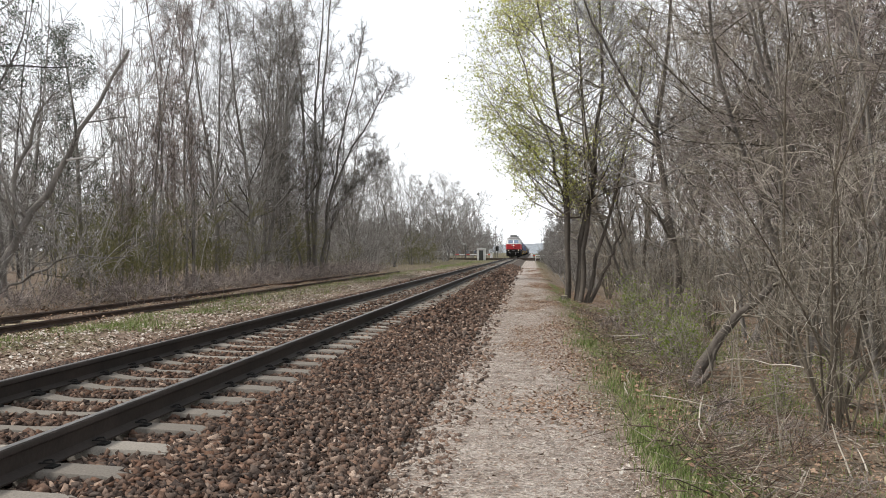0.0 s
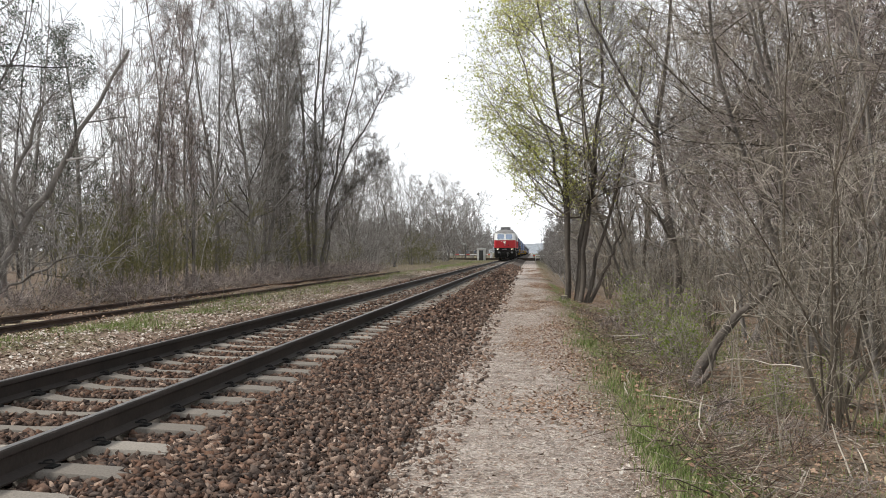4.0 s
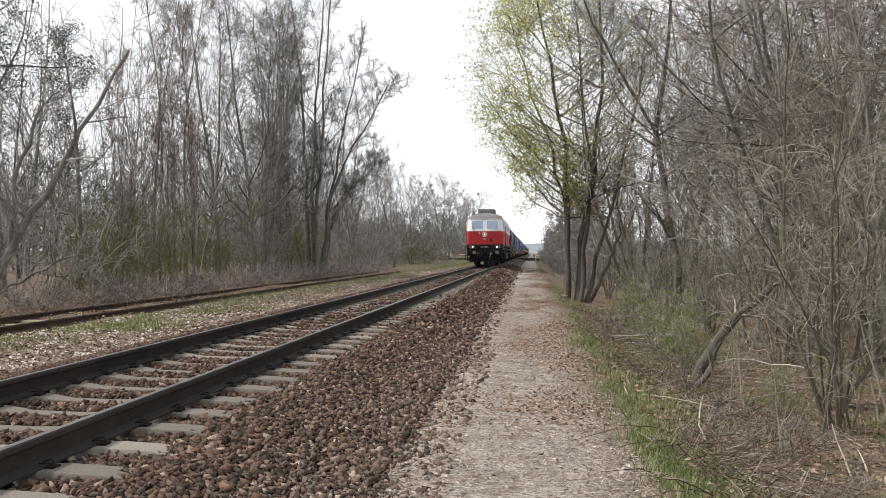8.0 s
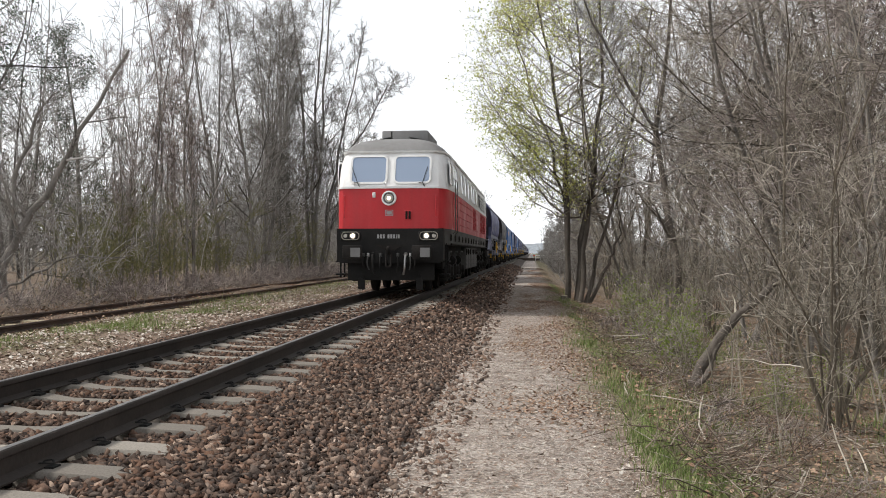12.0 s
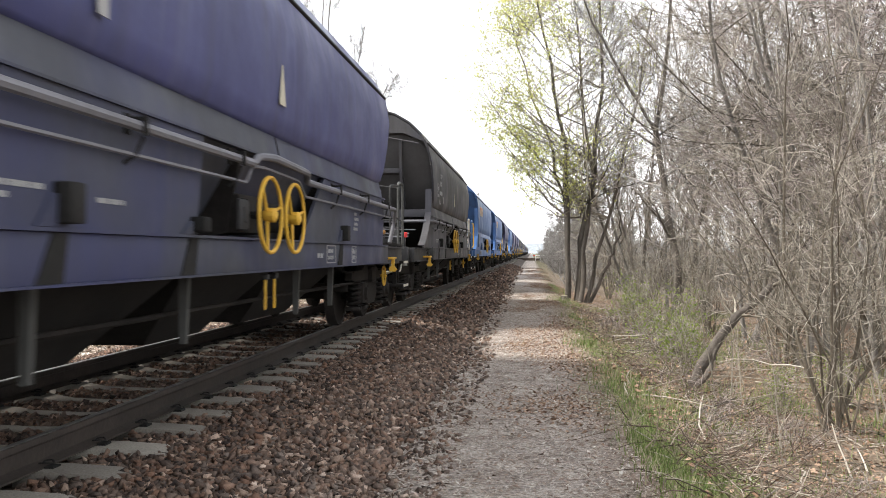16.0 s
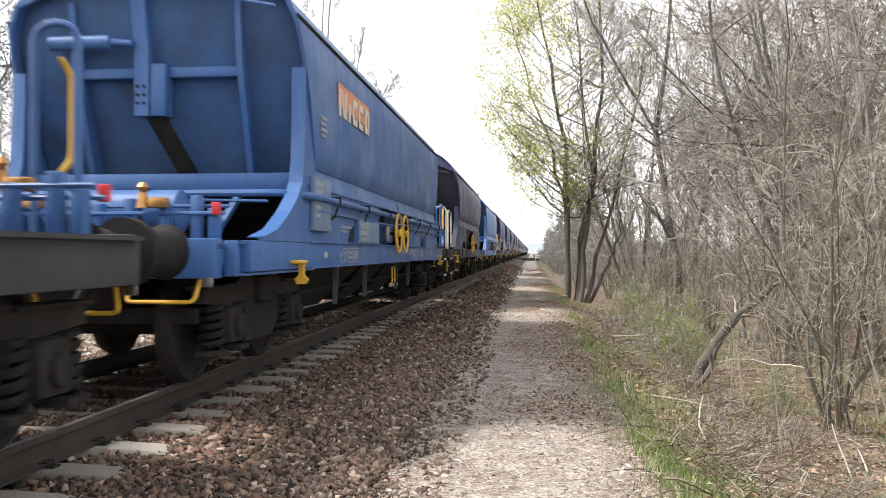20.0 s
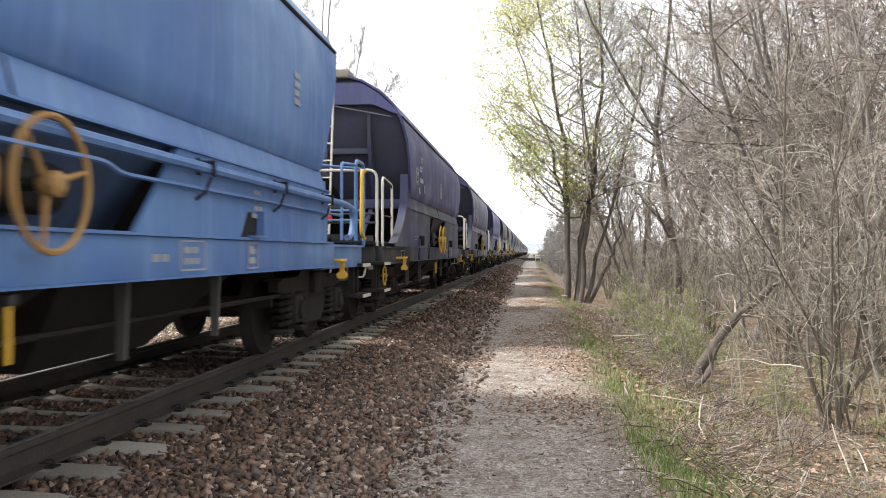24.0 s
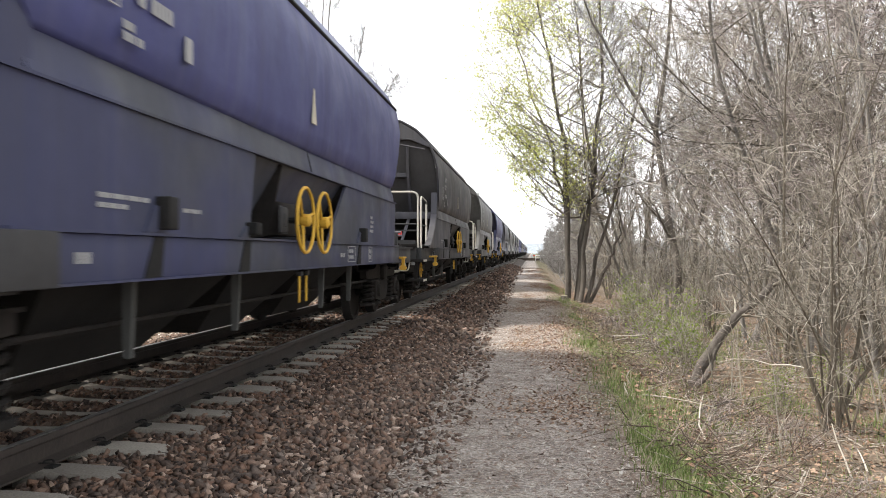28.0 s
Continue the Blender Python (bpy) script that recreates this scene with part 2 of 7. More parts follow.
M_WHITEPAINT = surface("white_paint", (0.72, 0.72, 0.72), (0.82, 0.82, 0.82), 2.0, 20.0, 0.6)


# ---- mesh building ----
class Build:
    """Vertices and faces of one mesh in the making."""

    def __init__(self):
        self.v, self.f = [], []

    def add(self, verts, faces):
        o = len(self.v)
        self.v.extend(tuple(p) for p in verts)
        self.f.extend([tuple(i + o for i in q) for q in faces])
        return self

    def box(self, x0, x1, y0, y1, z0, z1, b=0.0):
        if b <= 0:
            vs = [(x, y, z) for x in (x0, x1) for y in (y0, y1) for z in (z0, z1)]
            return self.add(vs, [(0, 1, 3, 2), (4, 6, 7, 5), (0, 4, 5, 1), (2, 3, 7, 6), (0, 2, 6, 4), (1, 5, 7, 3)])
        bm = bmesh.new()
        bmesh.ops.create_cube(bm, size=1.0)
        for p in bm.verts:
            p.co = ((x0 + x1) / 2 + p.co.x * (x1 - x0), (y0 + y1) / 2 + p.co.y * (y1 - y0), (z0 + z1) / 2 + p.co.z * (z1 - z0))
        bmesh.ops.bevel(bm, geom=bm.edges[:], offset=b, segments=2, profile=0.5, affect="EDGES")
        bm.verts.index_update()
        self.add([p.co for p in bm.verts], [[p.index for p in q.verts] for q in bm.faces])
        bm.free()
        return self

    def loft(self, rings, caps=True, closed=False):
        n = len(rings[0])
        o = len(self.v)
        for r in rings:
            self.v.extend(tuple(p) for p in r)
        m = len(rings)
        for i in range(m if closed else m - 1):
            a, b = o + i * n, o + ((i + 1) % m) * n
            for k in range(n):
                j = (k + 1) % n
                self.f.append((a + k, a + j, b + j, b + k))
        if caps and not closed:
            self.f.append(tuple(o + k for k in range(n))[::-1])
            self.f.append(tuple(o + (m - 1) * n + k for k in range(n)))
        return self

    def prism(self, poly, axis, a0, a1):
        """A polygon drawn in the two other axes, drawn out along one axis."""
        put = {"x": lambda p, a: (a, p[0], p[1]), "y": lambda p, a: (p[0], a, p[1]), "z": lambda p, a: (p[0], p[1], a)}[axis]
        return self.loft([[put(p, a0) for p in poly], [put(p, a1) for p in poly]])

    def tube(self, pts, r, n=8, closed=False, caps=True):
        pts = [Vector(p) for p in pts]
        m = len(pts)
        rings, ref = [], None
        for i, p in enumerate(pts):
            a = pts[(i - 1) % m] if (closed or i > 0) else p
            b = pts[(i + 1) % m] if (closed or i < m - 1) else p
            d = (b - a).normalized()
            if ref is None:
                ref = d.orthogonal().normalized()
            ref = (ref - d * ref.dot(d)).normalized()
            s = d.cross(ref)
            rr = r[i] if isinstance(r, (list, tuple)) else r
            rings.append([p + (ref * math.cos(2 * math.pi * k / n) + s * math.sin(2 * math.pi * k / n)) * rr for k in range(n)])
        return self.loft(rings, caps, closed)

    def disc(self, centre, axis, r, half, n=20, hub=0.0):
        c, d = Vector(centre), Vector(axis).normalized()
        return self.tube([c - d * half, c + d * half], r, n)

    def ring(self, centre, axis, radius, r, n=24, k=6):
        c, d = Vector(centre), Vector(axis).normalized()
        a = d.orthogonal().normalized()
        b = d.cross(a)
        return self.tube([c + (a * math.cos(2 * math.pi * i / n) + b * math.sin(2 * math.pi * i / n)) * radius for i in range(n)], r, k, closed=True)


def rounded(pts, r, n=4):
    """A path with its corners rounded."""
    pts = [Vector(p) for p in pts]
    out = [pts[0]]
    for a, b, c in zip(pts, pts[1:], pts[2:]):
        u, w = a - b, c - b
        q = min(r, u.length * 0.48, w.length * 0.48)
        s, e = b + u.normalized() * q, b + w.normalized() * q
        for i in range(n + 1):
            t = i / n
            out.append(s * (1 - t) ** 2 + b * 2 * t * (1 - t) + e * t * t)
    return out + [pts[-1]]


def make_mesh(name, verts, faces, mat, sharp=35):
    me = bpy.data.meshes.new(name)
    me.from_pydata(verts, [], faces)
    if mat:
        me.materials.append(mat)
    if sharp:
        me.polygons.foreach_set("use_smooth", [True] * len(me.polygons))
        me.set_sharp_from_angle(angle=radians(sharp))
    bm = bmesh.new()
    bm.from_mesh(me)
    bmesh.ops.recalc_face_normals(bm, faces=bm.faces[:])
    bm.to_mesh(me)
    bm.free()
    return me


def part(name, build, mat, parent, label="", sharp=35):
    """One mesh under a thing or a part; its mesh is given in the parent thing's space."""
    ob = new(name, make_mesh(name, build.v, build.f, mat, sharp))
    ob.parent = parent
    return tagged(ob, label)


def thing(name, label, category, m=None, group="", kind=""):
    ob = new(name)
    ob.empty_display_size = 0.2
    if m is not None:
        ob.matrix_world = m
    return tagged(ob, label, category, group, kind)


def quick_mesh(name, verts, quads, mat, smooth=False):
    """A large mesh of triangles or quads from arrays."""
    me = bpy.data.meshes.new(name)
    verts = np.ascontiguousarray(verts, dtype=np.float32)
    quads = np.ascontiguousarray(quads, dtype=np.int32)
    k = quads.shape[1]
    me.vertices.add(len(verts))
    me.vertices.foreach_set("co", verts.ravel())
    me.loops.add(quads.size)
    me.loops.foreach_set("vertex_index", quads.ravel())
    me.polygons.add(len(quads))
    me.polygons.foreach_set("loop_start", np.arange(0, quads.size, k, dtype=np.int32))
    if smooth:
        me.polygons.foreach_set("use_smooth", np.ones(len(quads), dtype=bool))
    me.update(calc_edges=True)
    me.materials.append(mat)
    return me


def stuff(name, verts, quads, mat, label, category, smooth=False):
    return tagged(new(name, quick_mesh(name, verts, quads, mat, smooth)), label, category, kind="stuff")


# ---- growing bare trees: levels of tapering branches, all branches of a level at once ----
def unit(a):
    return a / np.maximum(np.linalg.norm(a, axis=-1, keepdims=True), 1e-9)


def sprout(rng, origin, heading, length, radius, segs, up, wiggle, taper=0.25):
    """Branch lines from origins: points (n, segs + 1, 3) and radii."""
    n = len(origin)
    pts = np.zeros((n, segs + 1, 3))
    pts[:, 0] = origin
    d = unit(heading)
    step = (length / segs)[:, None]
    for i in range(segs):
        d = unit(d + rng.normal(0, wiggle, (n, 3)) + np.array([0, 0, up]))
        pts[:, i + 1] = pts[:, i] + d * step
    f = np.linspace(1, taper, segs + 1)[None, :]
    return pts, radius[:, None] * f


def fork(rng, pts, rad, count, t0, t1, ratio, spread, segs, up, wiggle, thick=0.55, tip=0.4, least=0.0):
    """Side branches on branches; ratio: their length to the parent's."""
    n, s = len(pts), pts.shape[1] - 1
    idx = np.repeat(np.arange(n), count)
    t = rng.uniform(t0, t1, len(idx))
    k = np.minimum((t * s).astype(int), s - 1)
    fr = (t * s - k)[:, None]
    a, b = pts[idx, k], pts[idx, k + 1]
    origin = a * (1 - fr) + b * fr
    tang = unit(b - a)
    side = unit(np.cross(tang, rng.normal(0, 1, (len(idx), 3))))
    ang = np.radians(rng.normal(spread, spread * 0.22, len(idx)))[:, None]
    heading = tang * np.cos(ang) + side * np.sin(ang)
    whole = np.linalg.norm(np.diff(pts, axis=1), axis=2).sum(1)
    length = np.maximum(whole[idx] * ratio * (1 - (1 - tip) * t) * rng.uniform(0.6, 1.25, len(idx)), least)
    r0 = rad[idx, k] * (1 - fr[:, 0]) + rad[idx, k + 1] * fr[:, 0]
    return sprout(rng, origin, heading, length, np.maximum(r0 * thick, 0.0028), segs, up, wiggle)


def tubes(levels):
    """Tubes round branch lines: a list of (points, radii, sides) -> vertices and quads."""
    V, Q, o = [], [], 0
    for pts, rad, k in levels:
        n, s1 = pts.shape[:2]
        d = unit(pts[:, -1] - pts[:, 0])
        ref = unit(np.cross(d, np.where(np.abs(d[:, 2:3]) < 0.8, [[0.0, 0.0, 1.0]], [[1.0, 0.0, 0.0]])))
        b = np.cross(d, ref)
        th = np.arange(k) * 2 * np.pi / k
        off = ref[:, None, None] * np.cos(th)[None, None, :, None] + b[:, None, None] * np.sin(th)[None, None, :, None]
        v = pts[:, :, None, :] + off * rad[:, :, None, None]
        V.append(v.reshape(-1, 3))
        base = (np.arange(n)[:, None, None] * s1 + np.arange(s1 - 1)[None, :, None]) * k
        j, j2 = np.arange(k)[None, None, :], ((np.arange(k) + 1) % k)[None, None, :]
        q = np.stack(np.broadcast_arrays(base + j, base + j2, base + k + j2, base + k + j), -1).reshape(-1, 4) + o
        Q.append(q)
        o += n * s1 * k
    return np.concatenate(V), np.concatenate(Q)


def leaf_quads(rng, centres, size, per=3, spread=0.06, droop=0.0):
    """Small folded leaves round points."""
    c = np.repeat(centres, per, 0) + rng.normal(0, spread, (len(centres) * per, 3))
    n = len(c)
    a = unit(rng.normal(0, 1, (n, 3)) + np.array([0, 0, -droop]))
    b = unit(np.cross(a, rng.normal(0, 1, (n, 3))))
    nn = np.cross(a, b)
    s = (size * rng.uniform(0.6, 1.3, n))[:, None]
    p0, p2 = c - a * s * 0.5, c + a * s * 0.5
    p1, p3 = c + b * s * 0.32 + nn * s * 0.12, c - b * s * 0.32 + nn * s * 0.12
    v = np.stack([p0, p1, p2, p3], 1).reshape(-1, 3)
    i = np.arange(n)[:, None] * 4
    q = np.concatenate([i, i + 1, i + 2, i + 3], 1)
    return v, q


def domed_limbs(rng, stems, girths, centre, radii, count):
    """Limbs that bow out from the stems to the inside of a domed crown."""
    d = unit(rng.normal(0, 1, (count, 3)) * [1, 1, 0.9] + [0, 0, 0.1])
    tips = np.array(centre) + d * np.array(radii) * rng.uniform(0.72, 1.0, count)[:, None]
    k = rng.integers(0, len(stems), count)
    side = np.linalg.norm(tips[:, :2] - np.array(centre)[:2], axis=1)
    z = np.clip(tips[:, 2] - side * rng.uniform(0.45, 0.9, count) - 0.7, 3.2, stems[k, -1, 2] - 0.8)
    origin, thick = np.zeros((count, 3)), np.zeros(count)
    for i in range(count):
        line = stems[k[i]]
        origin[i] = [np.interp(z[i], line[:, 2], line[:, a]) for a in range(3)]
        thick[i] = np.interp(z[i], line[:, 2], girths[k[i]])
    t = np.linspace(0, 1, 8)[None, :, None]
    span_ = tips - origin
    knee = origin + span_ * 0.5 + np.stack([span_[:, 0], span_[:, 1], np.zeros(count)], 1) * 0.10 - [0, 0, 0.25]
    pts = origin[:, None] * (1 - t) ** 2 + knee[:, None] * 2 * t * (1 - t) + tips[:, None] * t ** 2
    pts[:, 1:] += rng.normal(0, 0.07, pts[:, 1:].shape)
    return pts, (np.clip(thick * 0.42, 0.012, 0.045))[:, None] * np.linspace(1, 0.3, 8)[None]


def bare_tree(seed, label, height=16.0, stems=1, lean=0.06, girth=0.13, limbs=20, limb_ratio=0.36, limb_spread=38, boughs=8, twigs=7,
              bough_spread=42, up=0.10, first=0.2, twig=M_TWIG, bark=M_BARK, leaves=0, leaf_mat=None, leaf_size=0.06, name="bare_tree",
              category="tree", fan=0.25, ends=0, fine=0.008, lines=None, jitter=0.04, end_girth=0.25, per=3, tip=0.35, loose=0.07, bare=(), leaf_x=None, twig_ratio=0.5, dome=None):
    """A leafless deciduous tree: tapered stems, limbs, boughs and twigs. lines: given stem lines instead of grown ones."""
    rng = np.random.default_rng(seed)
    if lines is not None:
        p0 = np.stack([np.stack([np.interp(np.linspace(0, len(l) - 1, 13), np.arange(len(l)), np.array(l)[:, k]) for k in range(3)], 1) for l, g in lines])
        p0[:, 1:] += rng.normal(0, jitter, p0[:, 1:].shape)
        r0 = np.array([g for l, g in lines])[:, None] * np.linspace(1, end_girth, 13)[None]
        stems = len(lines)
    else:
        foot = rng.normal(0, 0.16 * (stems > 1), (stems, 3)) * [1, 1, 0]
        az = rng.uniform(0, 6.28, stems)
        sway = (fan if stems > 1 else lean) * rng.uniform(0.4, 1.1, stems)
        head = np.stack([np.cos(az) * sway, np.sin(az) * sway, np.ones(stems)], 1)
        lens = height * (rng.uniform(0.75, 1.0, stems) if stems > 1 else np.ones(1))
        rads = girth * rng.uniform(0.7, 1.1, stems)
        p0, r0 = sprout(rng, foot - [0, 0, 0.15], head, lens, rads, 12, 0.03, 0.05, 0.1)
        r0[:, 0] *= 1.35
    live = [k for k in range(stems) if k not in bare]
    p1, r1 = fork(rng, p0[live], r0[live], limbs, first, 0.98, limb_ratio, limb_spread, 7, up, 0.11, 0.42, tip)
    if dome:
        p1, r1 = domed_limbs(rng, p0[live], r0[live], *dome)
    p2, r2 = fork(rng, p1, r1, boughs, 0.12 if not dome else 0.36, 0.97, 0.45 if not dome else 0.32, bough_spread, 4, up * 0.8, 0.20, 0.5, 0.5 if not dome else 0.8, 0.5)
    p3, r3 = fork(rng, p2, r2, twigs, 0.1, 1.0, twig_ratio, 46, 2 if fine < 0.008 else 1, up * 0.3, 0.24, 0.6, 0.6, 0.25)
    top = thing(name, label, category)
    for k in range(stems):
        v, q = tubes([(p0[k:k + 1], r0[k:k + 1], 9)])
        trunk = new("trunk", quick_mesh("trunk", v, q, bark, True))
        trunk.parent = top
    lv = [(p1, np.maximum(r1, fine * 1.3), 5), (p2, np.maximum(r2, fine), 3), (p3, np.maximum(r3, fine * 0.75), 3)]
    if ends:
        p4, r4 = fork(rng, p3, r3, ends, 0.15, 1.0, 0.6, 40, 1, 0.03, 0.1, 0.8, 0.7, 0.2)
        lv.append((p4, np.maximum(r4, fine * 0.6), 3))
    v, q = tubes(lv)
    crown = new("crown", quick_mesh("crown", v, q, twig))
    crown.parent = top
    if leaves:
        pts = p3[:, 1:].reshape(-1, 3)
        chance = leaves if leaf_x is None else leaves * np.clip((leaf_x - pts[:, 0]) / 3.0, 0.14, 1.0) * np.clip((pts[:, 2] - 2.6) / 2.0, 0.1, 1.0)
        pick = pts[rng.random(len(pts)) < chance]
        v, q = leaf_quads(rng, pick, leaf_size, per, loose, 0.4)
        fol = new("foliage", quick_mesh("foliage", v, q, leaf_mat))
        fol.parent = top
    return top


def shrub(seed, label, height=3.0, stems=16, fan=0.5, girth=0.018, side=9, twigs=6, twig=M_TWIG_PALE, arch=0.0, spread=0.35,
          name="shrub", category="shrub", leaves=0, leaf_mat=None, leaf_size=0.035, first=0.2, ratio=0.42, bark=None, fine=0.004, split=False):
    """A leafless thicket: many stems from one foot, side shoots and twigs."""
    rng = np.random.default_rng(seed)
    foot = rng.normal(0, spread, (stems, 3)) * [1, 1, 0]
    az = rng.uniform(0, 6.28, stems)
    sway = fan * rng.uniform(0.2, 1.2, stems)
    head = np.stack([np.cos(az) * sway, np.sin(az) * sway, np.ones(stems)], 1)
    p0, r0 = sprout(rng, foot - [0, 0, 0.1], head, height * rng.uniform(0.55, 1.1, stems), girth * rng.uniform(0.6, 1.4, stems), 9, -arch, 0.09, 0.2)
    p1, r1 = fork(rng, p0, r0, side, first, 0.98, ratio, 48, 5 if split else 3, 0.03 - arch, 0.22, 0.5, 0.45, 0.3)
    p2, r2 = fork(rng, p1, r1, twigs, 0.1, 1.0, 0.4, 46, 2 if split else 1, 0.02, 0.26, 0.6, 0.6, 0.15)
    top = thing(name, label, category)
    if split:
        for k in range(stems):
            v, q = tubes([(p0[k:k + 1], r0[k:k + 1], 6)])
            st = new("stem", quick_mesh("stem", v, q, bark or twig, True))
            st.parent = top
    else:
        v, q = tubes([(p0, r0, 4)])
        st = tagged(new("stem_mass", quick_mesh("stem_mass", v, q, bark or twig, True)), kind="stuff")
        st.parent = top
    v, q = tubes([(p1, np.maximum(r1, fine * 1.2), 3), (p2, np.maximum(r2, fine), 3)])
    tw = tagged(new("twig_mass", quick_mesh("twig_mass", v, q, twig)), kind="stuff")
    tw.parent = top
    if leaves:
        pts = p2[:, 1:].reshape(-1, 3)
        pick = pts[rng.random(len(pts)) < leaves]
        v, q = leaf_quads(rng, pick, leaf_size, 2, 0.03, 0.0)
        fol = new("foliage", quick_mesh("foliage", v, q, leaf_mat))
        fol.parent = top
    return top


def wood_mass(name, label, seed, count, xs, ys, heights, fine, limbs=12, boughs=6, mat=M_TWIG, girth=0.11, first=0.1, ratio=0.34, twigs=0, spread=36, category="woods"):
    """Woods too deep to tell apart: many bare stems and branches over an area."""
    rng = np.random.default_rng(seed)
    x, y = rng.uniform(*xs, count), rng.uniform(*ys, count)
    base = np.stack([x, y, ground_many(x, y) - 0.1], 1)
    head = np.concatenate([rng.normal(0, 0.07, (count, 2)), np.ones((count, 1))], 1)
    h = rng.uniform(*heights, count)
    p0, r0 = sprout(rng, base, head, h, np.maximum(girth * h / 14 * rng.uniform(0.6, 1.2, count), fine), 8, 0.03, 0.05, 0.15)
    p1, r1 = fork(rng, p0, r0, limbs, first, 0.98, ratio, spread, 4, 0.12, 0.12, 0.4, 0.4, 0.4)
    p2, r2 = fork(rng, p1, r1, boughs, 0.15, 1.0, 0.5, 42, 1, 0.08, 0.16, 0.55, 0.6, 0.4)
    lv = [(p0, np.maximum(r0, fine * 1.4), 5), (p1, np.maximum(r1, fine * 1.2), 3), (p2, np.maximum(r2, fine), 3)]
    if twigs:
        p3, r3 = fork(rng, p2, r2, twigs, 0.1, 1.0, 0.55, 40, 2, 0.04, 0.18, 0.6, 0.6, 0.3)
        lv.append((p3, np.maximum(r3, fine * 0.8), 3))
    v, q = tubes(lv)
    return stuff(name, v, q, mat, label, category)


def put(ob, x, y, rz=0.0, s=1.0, z=None, group="", label=""):
    """Copies a grown thing to a place on the ground, turned and scaled."""
    c = copy_thing(ob, pose(x, y, ground_height(x, y) if z is None else z, 0, 0, rz))
    c.scale = (s, s, s)
    return tagged(c, label, "", group)


# ---- ground, ballast and track ----
PROFILE_X = [-400, -60, -30, -14, -9.0, -8.0, -5.4, -4.2, -2.6, -1.9, 1.9, 2.45, 2.9, 4.1, 4.5, 4.9, 5.6, 6.6, 9.0, 14, 22, 60, 400]
PROFILE_Z = [3.0, 1.2, 0.5, 0.25, 0.2, 0.14, 0.12, 0.16, 0.14, 0.1, 0.0, 0.0, 0.02, 0.0, -0.03, -0.14, -0.42, -0.62, -0.72, -0.62, -0.2, 0.6, 3.0]


def ground_height(x, y):
    z = float(np.interp(x, PROFILE_X, PROFILE_Z))
    fade = min(1.0, max(0.0, (abs(x - 3.3) - 0.4) / 3.0))
    return z + fade * 0.10 * noise.noise(Vector((x * 0.35, y * 0.35, 0.0))) + 0.014 * noise.noise(Vector((x * 2.1, y * 2.1, 3.0)))


def ground_many(xs, ys):
    return np.array([ground_height(a, b) for a, b in zip(xs, ys)])


def build_ground():
    xs = np.concatenate([[-1500, -700, -400, -200, -100, -60, -40, -30, -24, -20], np.arange(-17, -3, 0.5), np.arange(-3, 9, 0.16), np.arange(9, 20, 0.5), [22, 26, 32, 40, 60, 100, 200, 400, 700, 1500]])
    ys = np.concatenate([[-300, -100, -50, -25, -12], np.arange(-6, 30, 0.25), np.arange(30, 80, 1.0), np.arange(80, 220, 5.0), [240, 300, 400, 600, 900, 1400, 2200]])
    X, Y = np.meshgrid(xs, ys)
    Z = ground_many(X.ravel(), Y.ravel())
    v = np.stack([X.ravel(), Y.ravel(), Z], 1)
    nx = len(xs)
    i, j = np.meshgrid(np.arange(nx - 1), np.arange(len(ys) - 1))
    a = (j * nx + i).ravel()
    q = np.stack([a, a + 1, a + nx + 1, a + nx], 1)
    m, nt, b = material("woodland_ground", 0.95, 0, 0.2)
    tc = nt.nodes.new("ShaderNodeTexCoord")
    sep = nt.nodes.new("ShaderNodeSeparateXYZ")
    nt.links.new(tc.outputs["Object"], sep.inputs[0])
    big, mid, fine = noise_at(nt, 0.5, 4), noise_at(nt, 3.0, 5), noise_at(nt, 45.0, 4)
    fibre = noise_at(nt, 55.0, 4, (0.25, 1.5, 1.0))
    wob = nt.nodes.new("ShaderNodeMath")
    wob.operation = "MULTIPLY_ADD"
    wob.inputs[1].default_value, wob.inputs[2].default_value = 0.9, -0.45
    nt.links.new(mid, wob.inputs[0])
    addx = nt.nodes.new("ShaderNodeMath")
    nt.links.new(sep.outputs[0], addx.inputs[0])
    nt.links.new(wob.outputs[0], addx.inputs[1])

    def across(stops):
        mr = nt.nodes.new("ShaderNodeMapRange")
        mr.inputs[1].default_value, mr.inputs[2].default_value = -14.0, 14.0
        nt.links.new(addx.outputs[0], mr.inputs[0])
        return ramp(nt, mr.outputs[0], [((p + 14) / 28, c) for p, c in stops])
    litter = ramp(nt, mid, [(0.3, (0.14, 0.10, 0.077)), (0.55, (0.245, 0.19, 0.15)), (0.75, (0.36, 0.295, 0.24))])
    pathc = ramp(nt, mid, [(0.3, (0.24, 0.205, 0.18)), (0.5, (0.37, 0.328, 0.295)), (0.72, (0.52, 0.48, 0.44))])
    green = ramp(nt, mid, [(0.35, (0.075, 0.085, 0.03)), (0.7, (0.15, 0.15, 0.06))])
    on_path = across([(-14, (0, 0, 0)), (2.2, (0, 0, 0)), (2.5, (1, 1, 1)), (4.0, (1, 1, 1)), (4.5, (0, 0, 0))])
    on_grass = across([(-14, (0.15, 0.15, 0.15)), (-5.8, (0.3, 0.3, 0.3)), (-5.0, (0.8, 0.8, 0.8)), (-3.6, (0.5, 0.5, 0.5)), (-2.5, (0, 0, 0)), (4.05, (0, 0, 0)), (4.4, (0.75, 0.75, 0.75)), (4.75, (0.5, 0.5, 0.5)), (5.1, (0.1, 0.1, 0.1)), (7.0, (0.2, 0.2, 0.2))])
    patch = ramp(nt, big, [(0.4, (0, 0, 0)), (0.6, (1, 1, 1))])
    far = nt.nodes.new("ShaderNodeMapRange")
    far.inputs[1].default_value, far.inputs[2].default_value, far.inputs[4].default_value = 45.0, 120.0, 0.75
